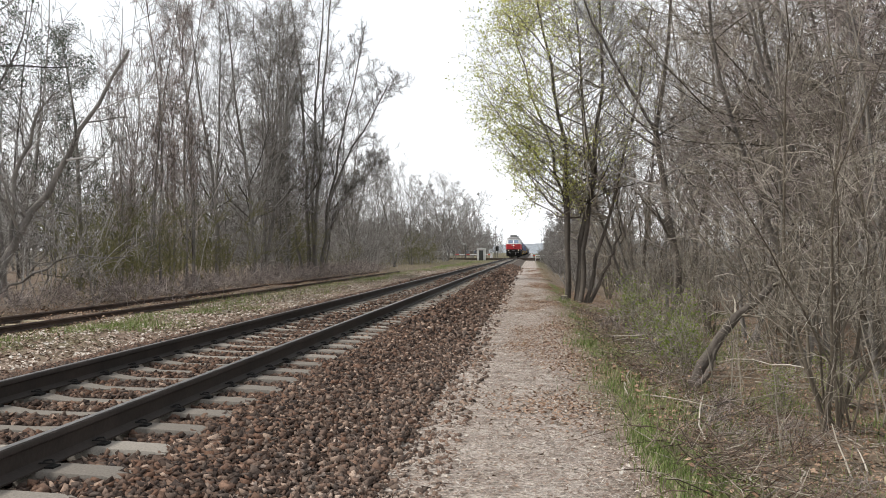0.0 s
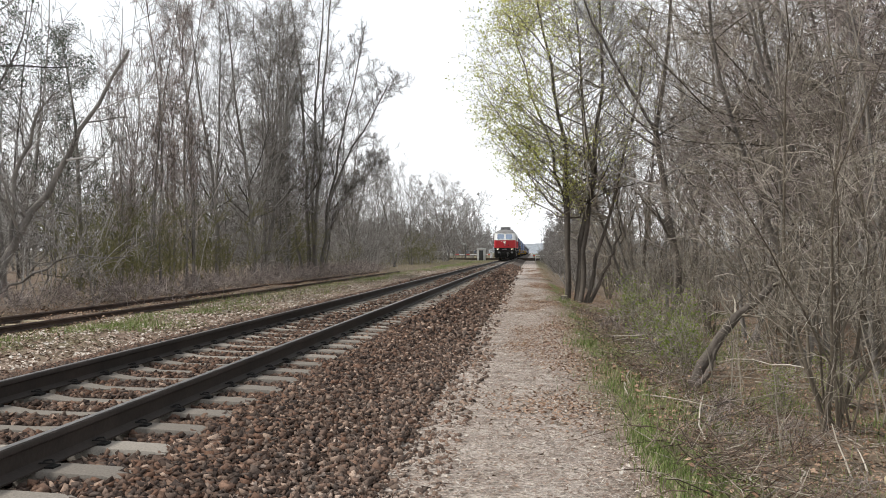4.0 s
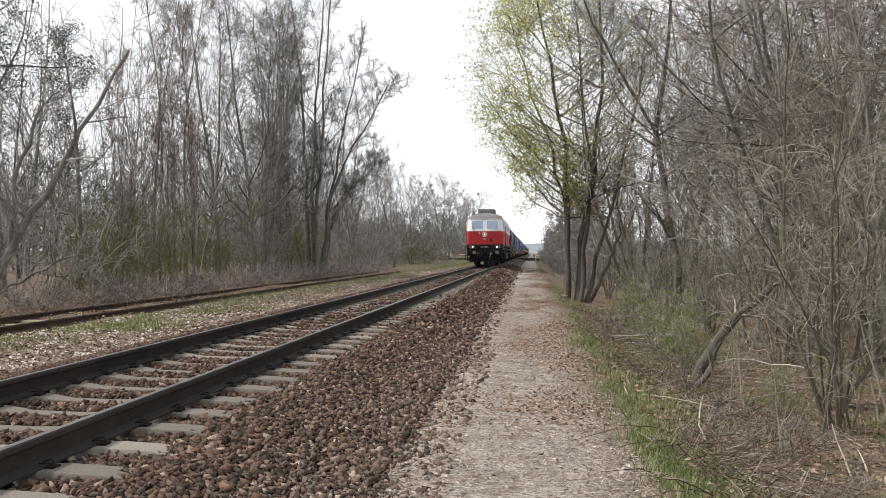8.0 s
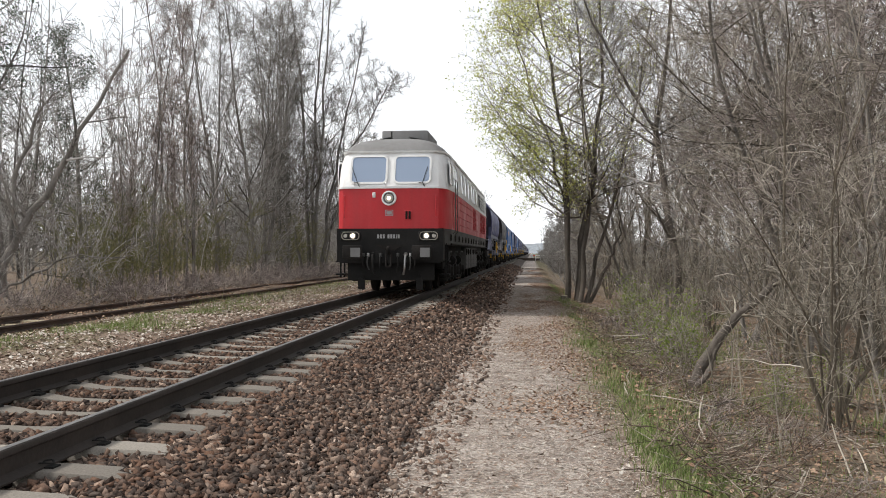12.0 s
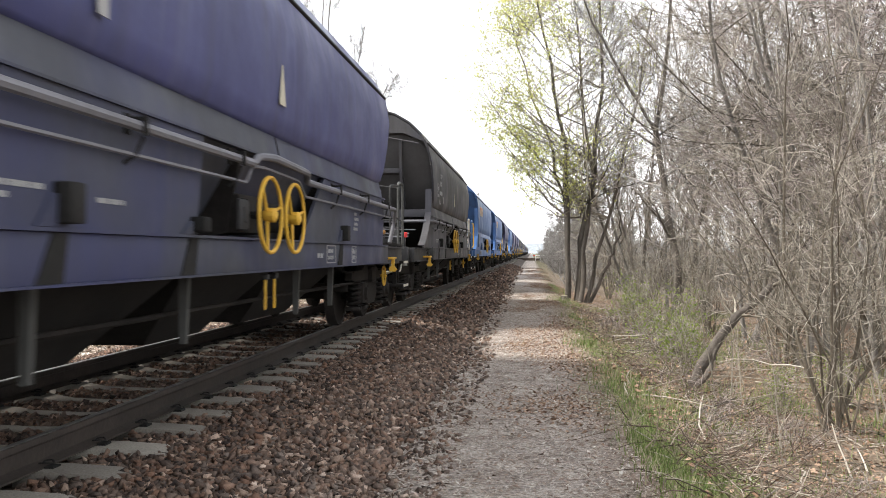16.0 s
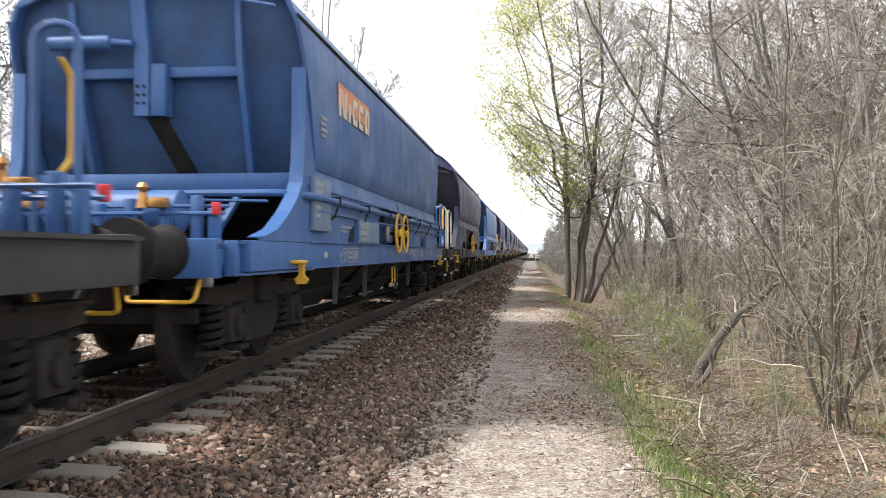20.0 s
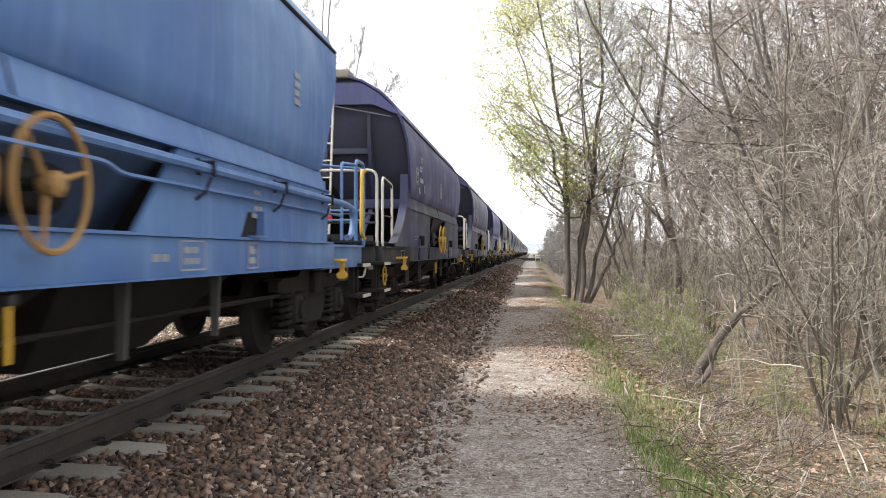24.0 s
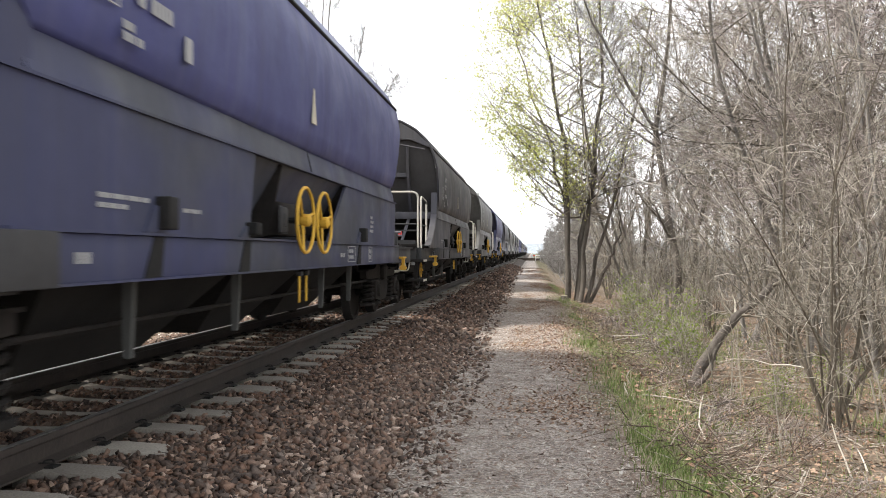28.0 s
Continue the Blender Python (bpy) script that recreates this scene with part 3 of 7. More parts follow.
    nt.links.new(sep.outputs[1], far.inputs[0])
    meadow = ramp(nt, big, [(0.35, (0.085, 0.08, 0.045)), (0.65, (0.14, 0.135, 0.07))])
    litter = mixc(nt, far.outputs[0], litter, meadow)
    col = mixc(nt, on_path, litter, pathc)
    col = mixc(nt, mixc(nt, 1.0, on_grass, patch, "MULTIPLY"), col, green)
    col = mixc(nt, 1.0, col, ramp(nt, fine, [(0.32, (0.45, 0.44, 0.43)), (0.68, (1.4, 1.4, 1.4))]), "MULTIPLY")
    col = mixc(nt, 1.0, col, ramp(nt, fibre, [(0.34, (0.5, 0.48, 0.46)), (0.66, (1.4, 1.4, 1.4))]), "MULTIPLY")
    nt.links.new(col, b.inputs["Base Color"])
    bump(nt, b, fine, 0.7, 0.03)
    tagged(new("ground", quick_mesh("ground", v, q, m, True)), "dry trampled earth with leaf litter and thin grass", "ground", kind="structure")


def build_ballast():
    """The bed under the stones, then loose broken stones over it."""
    rng = np.random.default_rng(5)
    bed = Build()
    prof = [(-2.7, 0.05), (-1.7, 0.295), (1.6, 0.295), (2.55, -0.05)]
    bed.prism(prof, "y", -40, 1200)
    ob = new("ballast_bed", make_mesh("ballast_bed", bed.v, bed.f, M_BED, 0))
    tagged(ob, "brown crushed-stone railway embankment bed", "ballast", kind="structure")
    shard = np.array([(0.6, 0.1, 0.35), (-0.45, 0.55, 0.4), (-0.35, -0.6, 0.3), (0.7, 0.0, -0.4), (-0.6, 0.6, -0.35), (-0.4, -0.7, -0.4)])
    faces = np.array([(0, 1, 2), (5, 4, 3), (0, 3, 4), (0, 4, 1), (1, 4, 5), (1, 5, 2), (2, 5, 3), (2, 3, 0)])

    def scatter(n, y0, y1, x0, x1, size):
        x = rng.uniform(x0, x1, n)
        y = y0 + (y1 - y0) * rng.random(n) ** 1.25
        z = np.interp(x, [-2.75, -1.7, 1.45, 1.7, 2.6, 3.1], [0.10, 0.315, 0.322, 0.295, 0.0, 0.005])
        ph = (y - 4.69) / 0.6
        near = np.abs(ph - np.round(ph)) * 0.6 < np.where(np.abs(x) > 0.85, 0.10, 0.118)
        keep = ~(near & (np.abs(x) < 1.20) & (rng.random(n) > 0.10 * (np.abs(x) > 0.9))) & ~((np.abs(np.abs(x) - 0.753) < 0.09)) & ((x < 2.5) | (rng.random(n) < 0.25))
        x, y, z = x[keep], y[keep], z[keep]
        m = len(x)
        s = size * rng.uniform(0.55, 1.35, m)
        flat = np.stack([rng.uniform(0.75, 1.2, m), rng.uniform(0.65, 1.0, m), rng.uniform(0.45, 0.85, m)], 1)
        c = (shard[None] + rng.normal(0, 0.17, (m, 6, 3))) * s[:, None, None] * flat[:, None]
        nrm = unit(rng.normal(0, 0.5, (m, 3)) + [0, 0, 1])
        r0 = unit(np.cross(nrm, rng.normal(0, 1, (m, 3))))
        rot = np.stack([r0, np.cross(nrm, r0), nrm], 1)
        c = np.einsum("nij,njk->nik", c, rot)
        c += np.stack([x, y, z + s * rng.uniform(-0.25, 0.5, m)], 1)[:, None]
        q = (faces[None] + (np.arange(m) * 6)[:, None, None]).reshape(-1, 3)
        return c.reshape(-1, 3), q
    sets = [scatter(5000, 3.2, -14, -2.6, 3.0, 0.062), scatter(104000, 3.2, 14, -2.6, 3.0, 0.043), scatter(26000, 14, 36, -2.6, 2.9, 0.058), scatter(9000, 36, 90, -2.6, 2.8, 0.10)]
    stones = np.concatenate([v.reshape(-1, 6, 3) for v, q in sets])
    # Stones towards the path take the paler tones, with a ragged boundary.
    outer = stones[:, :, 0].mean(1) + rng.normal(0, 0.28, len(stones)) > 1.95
    for name, pick, mat, label in (("ballast_stones", ~outer, M_STONE, "broken brown and grey ballast stones along the track"), ("dusty_ballast_stones", outer, M_STONE_PALE, "paler ballast stones on the shoulder beside the path")):
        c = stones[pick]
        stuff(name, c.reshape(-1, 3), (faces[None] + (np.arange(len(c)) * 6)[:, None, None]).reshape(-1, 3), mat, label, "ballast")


def rail_profile(x, top, h=0.172):
    half = [(0.010, 0.0), (0.030, -0.003), (0.0355, -0.012), (0.035, -0.038), (0.010, -0.052), (0.009, -h + 0.034), (0.030, -h + 0.022), (0.075, -h + 0.011), (0.075, -h)]
    right = [(x + a, top + b) for a, b in half]
    return right + [(x - a, top + b) for a, b in reversed(half)]


def sleeper_build(y, x=0.0, top=None, length=2.6, dip=0.03):
    """A concrete sleeper with raised rail seats and a dished middle."""
    top = RAIL_TOP - 0.176 if top is None else top
    b = Build()
    rings = []
    for u, w, dz in ((-0.5, 0.125, -0.035), (-0.47, 0.14, -0.012), (-0.36, 0.14, 0.0), (-0.24, 0.135, 0.0), (-0.15, 0.105, -dip), (0.0, 0.10, -dip - 0.008), (0.15, 0.105, -dip), (0.24, 0.135, 0.0), (0.36, 0.14, 0.0), (0.47, 0.14, -0.012), (0.5, 0.125, -0.035)):
        xx, t = x + u * length, top + dz
        rings.append([(xx, y - w, t - 0.20), (xx, y + w, t - 0.20), (xx, y + w * 0.93, t - 0.03), (xx, y + w * 0.78, t), (xx, y - w * 0.78, t), (xx, y - w * 0.93, t - 0.03)])
    return b.loft(rings)


def build_track():
    track = thing("railway_track", "straight railway track with dark steel rails on grey concrete sleepers", "track", kind="structure")
    for x in (-0.753, 0.753):
        rl = Build().prism(rail_profile(x, RAIL_TOP), "y", -40, 1200)
        part("rail", rl, M_RAIL, track, "dark steel running rail")
        strip = Build().box(x - 0.020, x + 0.022, -40, 1200, RAIL_TOP - 0.001, RAIL_TOP + 0.0025)
        part("rail_head", strip, M_RAILTOP, track, "polished running surface")
    base = make_mesh("sleeper", *(lambda b: (b.v, b.f))(sleeper_build(0.0)), M_SLEEPER, 40)
    clip = Build()
    clip.tube(rounded([(0.05, -0.02, 0.0), (0.05, 0.02, 0.05), (0.10, 0.05, 0.055), (0.13, 0.0, 0.03), (0.10, -0.05, 0.05), (0.05, -0.045, 0.045)], 0.02, 3), 0.008, 6)
    clip.v = [(p[0] * 0.85, p[1] * 0.8, p[2] * 0.6 - 0.004) for p in clip.v]
    clip.box(0.055, 0.13, -0.04, 0.04, -0.014, 0.004)
    clip_mesh = make_mesh("rail_clip", clip.v, clip.f, M_BLACK)
    rest = Build()
    for k in range(-48, 420):
        y = 4.69 + 0.6 * k
        if k < 105:
            s = new("sleeper", base)
            s.parent, s.location = track, (0, y, random.uniform(-0.006, 0.006))
            s.rotation_euler = (0, 0, random.uniform(-0.01, 0.01))
            if -1 <= k < 22:
                for x in (-0.753, 0.753):
                    for sgn in (-1, 1):
                        c = new("rail_clip", clip_mesh)
                        c.parent, c.location = track, (x, y, RAIL_TOP - 0.166)
                        c.rotation_euler = (0, 0, 0 if sgn > 0 else math.pi)
        else:
            rest.box(-1.3, 1.3, y - 0.13, y + 0.13, RAIL_TOP - 0.4, RAIL_TOP - 0.18)
    tagged(part("sleeper_run", rest, M_SLEEPER, track), kind="stuff")


def build_siding():
    siding = thing("disused_siding", "overgrown disused siding with rusty rails and old timber sleepers", "track", kind="structure")
    for x, top in ((-7.45, 0.25), (-5.95, 0.265)):
        part("rail", Build().prism(rail_profile(x, top, 0.14), "y", -10, 62), M_RUST, siding, "rusty rail half sunk in scrub")
    old = Build().box(-1.25, 1.25, -0.12, 0.12, -0.14, 0.0, 0.02)
    base = make_mesh("sleeper", old.v, old.f, M_WOODPOST, 40)
    for k in range(90):
        s = new("sleeper", base)
        s.parent, s.location = siding, (-6.7, 6 + 0.65 * k, 0.12 + random.uniform(-0.02, 0.01))
        s.rotation_euler = (0, 0, random.uniform(-0.03, 0.03))


build_ground()
build_ballast()
build_track()
build_siding()


# ---- the train ----
def plate(b, origin, u, v, poly, t0, t1):
    """A flat polygon given along two axes, with thickness along their normal."""
    o, u, v = Vector(origin), Vector(u).normalized(), Vector(v).normalized()
    n = u.cross(v)
    return b.loft([[o + u * p[0] + v * p[1] + n * t for p in poly] for t in (t0, t1)])


def round_rect(u0, u1, v0, v1, r=0.06, n=4):
    pts = []
    for cx, cy, a in ((u1 - r, v1 - r, 0), (u0 + r, v1 - r, 90), (u0 + r, v0 + r, 180), (u1 - r, v0 + r, 270)):
        for i in range(n + 1):
            t = radians(a + 90 * i / n)
            pts.append((cx + r * math.cos(t), cy + r * math.sin(t)))
    return pts


def frame_plate(b, origin, u, v, rect, width, r, t0, t1):
    """A rounded rectangular surround."""
    o, u, v = Vector(origin), Vector(u).normalized(), Vector(v).normalized()
    n = u.cross(v)
    u0, u1, v0, v1 = rect
    out, inn = round_rect(u0 - width, u1 + width, v0 - width, v1 + width, r + width), round_rect(u0, u1, v0, v1, r)
    put3 = lambda poly, t: [o + u * p[0] + v * p[1] + n * t for p in poly]
    return b.loft([put3(out, t0), put3(out, t1), put3(inn, t1), put3(inn, t0)], caps=False, closed=True)


def bars(b, origin, u, v, rows, t=0.004):
    """Unreadable lettering: rows of (u0, v0, height, widths...)."""
    for u0, v0, h, *ws in rows:
        x = u0
        for w in ws:
            if w > 0:
                plate(b, origin, u, v, [(x, v0), (x + w, v0), (x + w, v0 + h), (x, v0 + h)], 0.001, t)
            x += abs(w) + h * 0.22
    return b


def wheel_mesh(r):
    b = Build()
    for sx in (-1, 1):
        prof = [(0.09, 0.0), (0.09, 0.09), (r * 0.55, 0.05), (r * 0.86, 0.05), (r * 0.88, 0.065), (r, 0.065), (r + 0.012, 0.02), (r + 0.028, -0.03), (r + 0.02, -0.065), (r * 0.86, -0.065), (r * 0.8, -0.03), (0.09, -0.05)]
        rings = []
        for k in range(20):
            a = 2 * math.pi * k / 20
            rings.append([(sx * (0.745 + p[1]), p[0] * math.cos(a), p[0] * math.sin(a)) for p in prof])
        b.loft(rings, closed=True)
    b.tube([(-0.95, 0, 0), (0.95, 0, 0)], 0.085, 12)
    return b


def coil(b, x, y, z0, z1, r, wire=0.017, turns=5):
    pts = []
    for i in range(turns * 8 + 1):
        a = i * 2 * math.pi / 8
        pts.append((x + r * math.cos(a), y + r * math.sin(a), z0 + (z1 - z0) * i / (turns * 8)))
    return b.tube(pts, wire, 4)


def lattice(b, origin, u, v, rect, pitch=0.165, w=0.024, t0=0.003, t1=0.007):
    """Expanded-metal grille: two families of slanted bars, cut to a rectangle."""
    u0, u1, v0, v1 = rect
    slope = 1.45
    span = (v1 - v0) / slope
    for sgn in (1, -1):
        c = u0 - span
        while c < u1 + span:
            a0, a1 = (c, c + span) if sgn > 0 else (c + span, c)
            ends = []
            for (pa, va), (pb, vb) in (((a0, v0), (a1, v1)),):
                ta, tb = 0.0, 1.0
                du = pb - pa
                for lim, s in ((u0, 1), (u1, -1)):
                    fa, fb = (pa - lim) * s, (pb - lim) * s
                    if fa < 0 and fb < 0:
                        ta, tb = 1, 0
                    elif fa < 0:
                        ta = max(ta, fa / (fa - fb))
                    elif fb < 0:
                        tb = min(tb, fa / (fa - fb))
                if tb - ta > 0.03:
                    ends = [(pa + du * ta, va + (vb - va) * ta), (pa + du * tb, va + (vb - va) * tb)]
            if ends:
                (x0, y0), (x1, y1) = ends
                plate(b, origin, u, v, [(x0 - w / 2, y0), (x0 + w / 2, y0), (x1 + w / 2, y1), (x1 - w / 2, y1)], t0 + 0.002 * (sgn > 0), t1 + 0.002 * (sgn > 0))
            c += pitch
    return b


LOCO_L = 19.7


def loco_outline(s, w, cut=0.0):
    """Plan of the body at one height: both cab ends drawn in, corners rounded."""
    half = [(w, 1.6), (w - 0.015, 0.95 + s * 0.6), (w - 0.06, 0.42 + s), (w - 0.13, 0.16 + s), (w - 0.24, 0.05 + s), (w - 0.5, 0.012 + s), (0.0, s)]
    front = half + [(-x, y) for x, y in reversed(half[:-1])]
    back = [(x, LOCO_L - y) for x, y in reversed(front)]
    return front + back


def band(levels):
    """A closed body band between heights: rows of (z, set-back, half width)."""
    return Build().loft([[(x, y, z) for x, y in loco_outline(s, w)] for z, s, w in levels])


def build_loco_bogie(lo, cy):
    """A three-axle bogie: frame with axle boxes, springs, dampers and brake cylinders as parts."""
    b = Build()
    for sx in (-1, 1):
        x0, x1 = sorted((sx * 1.06, sx * 1.22))
        b.prism([(cy - 2.75, 0.62), (cy - 2.75, 0.92), (cy - 1.2, 0.96), (cy - 0.9, 0.80), (cy + 0.9, 0.80), (cy + 1.2, 0.96), (cy + 2.75, 0.92), (cy + 2.75, 0.62), (cy + 1.0, 0.56), (cy - 1.0, 0.56)], "x", x0, x1)
    b.box(-1.1, 1.1, cy - 0.5, cy + 0.5, 0.5, 0.9)
    bogie = part("bogie", b, M_DIRTY, lo, "grimy three-axle bogie")
    for sx in (-1, 1):
        for dy in (-1.85, 0, 1.85):
            y = cy + dy
            xa, xb = sorted((sx * 1.12, sx * 1.36))
            part("axle_box", Build().box(xa, xb, y - 0.19, y + 0.19, 0.36, 0.72, 0.03).tube([(sx * 1.34, y, 0.54), (sx * 1.43, y, 0.54)], [0.15, 0.12], 14), M_DIRTY, bogie)
            for d2 in (-0.42, 0.42):
                part("spring", coil(Build(), sx * 1.2, y + d2, 0.34, 0.66, 0.10, 0.022, 4), M_DIRTY, bogie)
                part("spring_seat", Build().box(min(sx * 1.1, sx * 1.3), max(sx * 1.1, sx * 1.3), y + d2 - 0.13, y + d2 + 0.13, 0.27, 0.34, 0.015), M_BLACK, bogie)
            part("tie_bar", Build().box(min(sx * 1.12, sx * 1.26), max(sx * 1.12, sx * 1.26), y - 0.55, y + 0.55, 0.30, 0.36, 0.01), M_DIRTY, bogie)
            part("sand_pipe", Build().tube(rounded([(sx * 1.28, y - 0.3, 0.9), (sx * 1.36, y - 0.3, 1.08), (sx * 1.36, y + 0.15, 1.08), (sx * 1.28, y + 0.15, 0.85)], 0.06, 3), 0.024, 6), M_GREY, bogie)
        for dy in (-0.95, 0.95):
            part("brake_cylinder", Build().tube([(sx * 1.3, cy + dy - 0.22, 0.82), (sx * 1.3, cy + dy + 0.18, 0.82)], 0.13, 12), M_DIRTY, bogie)
            part("brake_hanger", Build().box(min(sx * 1.18, sx * 1.34), max(sx * 1.18, sx * 1.34), cy + dy - 0.12, cy + dy + 0.12, 0.45, 0.8, 0.02), M_BLACK, bogie)


def build_locomotive():
    lo = thing("diesel_locomotive", "red diesel locomotive with light grey cab band and dark grey underframe", "locomotive")
    part("body_red", band([(1.66, 0.0, 1.475), (2.2, 0.0, 1.475), (2.68, 0.01, 1.475)]), M_RED, lo, "traffic-red lower body")
    part("waist_rail", band([(2.68, -0.022, 1.492), (2.735, -0.022, 1.492)]), M_WHITE, lo, "light grey waist ledge")
    part("body_upper", band([(2.735, 0.01, 1.47), (3.25, 0.17, 1.455), (3.52, 0.27, 1.40), (3.62, 0.31, 1.36)]), M_WHITE, lo, "light grey upper cab and window band")
    part("gutter", band([(3.62, 0.26, 1.40), (3.665, 0.25, 1.41)]), M_WHITE, lo)
    part("roof", band([(3.665, 0.32, 1.35), (3.83, 0.42, 1.24), (3.98, 0.70, 1.02), (4.09, 1.2, 0.74), (4.17, 2.0, 0.42), (4.20, 2.5, 0.25)]), M_ROOF, lo, "grey domed roof")
    part("underframe", band([(1.26, 0.06, 1.44), (1.56, 0.04, 1.468), (1.64, 0.03, 1.468)]), M_GREY, lo, "dark grey frame band")
    part("frame_rail", band([(1.625, 0.01, 1.485), (1.662, 0.01, 1.485)]), M_GREY, lo)
    # roof fittings
    for y0, y1, w, h in ((2.6, 5.0, 0.66, 4.52), (6.2, 9.4, 0.55, 4.38), (11.2, 12.2, 0.4, 4.34), (13.6, 16.6, 0.78, 4.46)):
        part("roof_box", Build().box(-w, w, y0, y1, 4.02, h, 0.04), M_ROOF, lo)
    for y in (14.4, 15.8):
        part("roof_fan", Build().ring((0, y, 4.47), (0, 0, 1), 0.55, 0.03), M_BLACK, lo)
    part("aerial", Build().tube([(-0.28, 2.0, 4.0), (-0.28, 2.0, 4.42)], 0.02, 6), M_BLACK, lo)
    for back in (False, True):
        turn = (lambda p: (p[0], LOCO_L - p[1], p[2])) if back else (lambda p: p)

        def flip(b):
            b.v = [turn(p) for p in b.v]
            return b
        up = Vector((0, 0.30, 0.94)).normalized()
        for sx in (-1, 1):
            o = Vector((sx * 0.555, 0.008, 2.735))
            win = (-0.44, 0.43, 0.11, 0.80) if sx < 0 else (-0.43, 0.44, 0.11, 0.80)
            part("windscreen", flip(plate(Build(), o, (1, 0, 0), up, round_rect(*win, 0.09), 0.004, 0.012)), M_GLASS, lo, "windscreen pane tinted pale like reflected sky")
            part("window_surround", flip(frame_plate(Build(), o, (1, 0, 0), up, win, 0.05, 0.09, 0.002, 0.03)), M_WHITE, lo)
            wp = o + up * 0.10 + Vector((sx * 0.28, -0.05, 0))
            part("wiper", flip(Build().tube([wp, wp + up * 0.42 + Vector((sx * 0.12 if sx > 0 else -0.16, -0.02, 0))], 0.010, 5).tube([wp + Vector((-0.1, 0, 0)), wp, wp + Vector((0.05, 0, -0.1))], 0.012, 5)), M_BLACK, lo)
            lamp = part("headlamp_housing", flip(Build().box(sx * 1.0 - 0.27, sx * 1.0 + 0.27, -0.10, 0.1, 1.35, 1.60, 0.05)), M_BLACK, lo)
            part("lamp_rim", flip(frame_plate(Build(), (sx * 1.0, -0.095, 1.475), (1, 0, 0), (0, 0, 1), (-0.21, 0.21, -0.085, 0.085), 0.022, 0.07, 0.0, 0.02)), M_STONEGREY, lamp)
            off = -sx * 0.06
            part("lamp_glass", flip(Build().tube([(sx * 1.0 + off, -0.09, 1.475), (sx * 1.0 + off, -0.108, 1.475)], [0.092, 0.08], 18)), M_LENS, lamp, "round lamp reflector")
            part("lamp_bulb", flip(Build().tube([(sx * 1.0 + off, -0.108, 1.475), (sx * 1.0 + off, -0.116, 1.475)], [0.058, 0.045], 14)), M_LAMP if not back else M_GLASS, lamp, "lit warm-white lamp" if not back else "")
            part("lamp_glass", flip(Build().tube([(sx * 1.0 - off * 2.2, -0.09, 1.475), (sx * 1.0 - off * 2.2, -0.105, 1.475)], [0.06, 0.05], 18)), M_LENS, lamp)
            buf = part("buffer", flip(Build().tube([(sx * 0.875, -0.02, 1.055), (sx * 0.875, -0.30, 1.055)], [0.16, 0.14], 16).box(sx * 0.875 - 0.24, sx * 0.875 + 0.24, -0.06, 0.02, 0.86, 1.24, 0.02)), M_BLACK, lo)
            part("buffer_head", flip(Build().box(sx * 0.875 - 0.25, sx * 0.875 + 0.25, -0.50, -0.44, 0.885, 1.225, 0.025).tube([(sx * 0.875, -0.30, 1.055), (sx * 0.875, -0.45, 1.055)], 0.11, 14)), M_DIRTY, buf, "worn rectangular buffer head")
            part("front_handrail", flip(Build().tube(rounded([(sx * 1.18, 0.05, 1.95), (sx * 1.18, -0.05, 1.95), (sx * 1.18, -0.05, 2.5), (sx * 1.18, 0.05, 2.5)], 0.03), 0.014, 6)), M_RED, lo)
            part("brake_hose", flip(Build().tube(rounded([(sx * 0.42, -0.02, 1.0), (sx * 0.42, -0.18, 0.98), (sx * 0.40, -0.22, 0.62), (sx * 0.36, -0.12, 0.5)], 0.1), 0.028, 7).tube([(sx * 0.42, -0.03, 1.02), (sx * 0.42, -0.14, 1.0)], 0.05, 8)), M_STEEL if sx > 0 else M_BLACK, lo)
            for k, (hx, ln) in enumerate(((0.22, 0.42), (0.54, 0.36), (0.66, 0.30))):
                part("air_hose", flip(Build().tube(rounded([(sx * hx, -0.04, 0.98), (sx * hx, -0.16, 0.97), (sx * (hx + 0.02), -0.20, 0.97 - ln * 0.6), (sx * (hx - 0.03), -0.14, 0.97 - ln)], 0.08), 0.018, 6)), M_GREY if k % 2 else M_BLACK, lo)
                part("air_cock", flip(Build().box(sx * hx - 0.03, sx * hx + 0.03, -0.15, -0.06, 0.94, 1.04, 0.012)), M_STEEL if k == 1 else M_GREY, lo)
            part("buffer_wear", flip(Build().box(sx * 0.875 - 0.04, sx * 0.875 + 0.2, -0.504, -0.500, 0.94, 1.17)), M_ROOF, lo, "bright rubbed patch on the buffer head")
            part("steps", flip(Build().box(sx * 1.38 - 0.14, sx * 1.38 + 0.08, 0.5, 0.95, 0.46, 0.50).box(sx * 1.38 - 0.14, sx * 1.38 + 0.08, 0.5, 0.95, 0.80, 0.84).box(sx * 1.38 - 0.02, sx * 1.38 + 0.02, 0.48, 0.51, 0.4, 1.3).box(sx * 1.38 - 0.02, sx * 1.38 + 0.02, 0.94, 0.97, 0.4, 1.3)), M_BLACK, lo)
        part("front_apron", flip(Build().prism([(-1.36, 0.84), (-1.36, 1.66), (1.36, 1.66), (1.36, 0.84), (1.22, 0.78), (-1.22, 0.78)], "y", -0.06, 0.42)), M_BLACK, lo, "black front buffer beam")
        part("rail_guard", flip(Build().box(-1.12, 1.12, 0.12, 0.2, 0.34, 0.80, 0.01).box(-0.8, -0.7, 0.1, 0.22, 0.1, 0.5).box(0.7, 0.8, 0.1, 0.22, 0.1, 0.5).box(-0.84, -0.66, 0.05, 0.12, 0.12, 0.4, 0.01).box(0.66, 0.84, 0.05, 0.12, 0.12, 0.4, 0.01)), M_BLACK, lo)
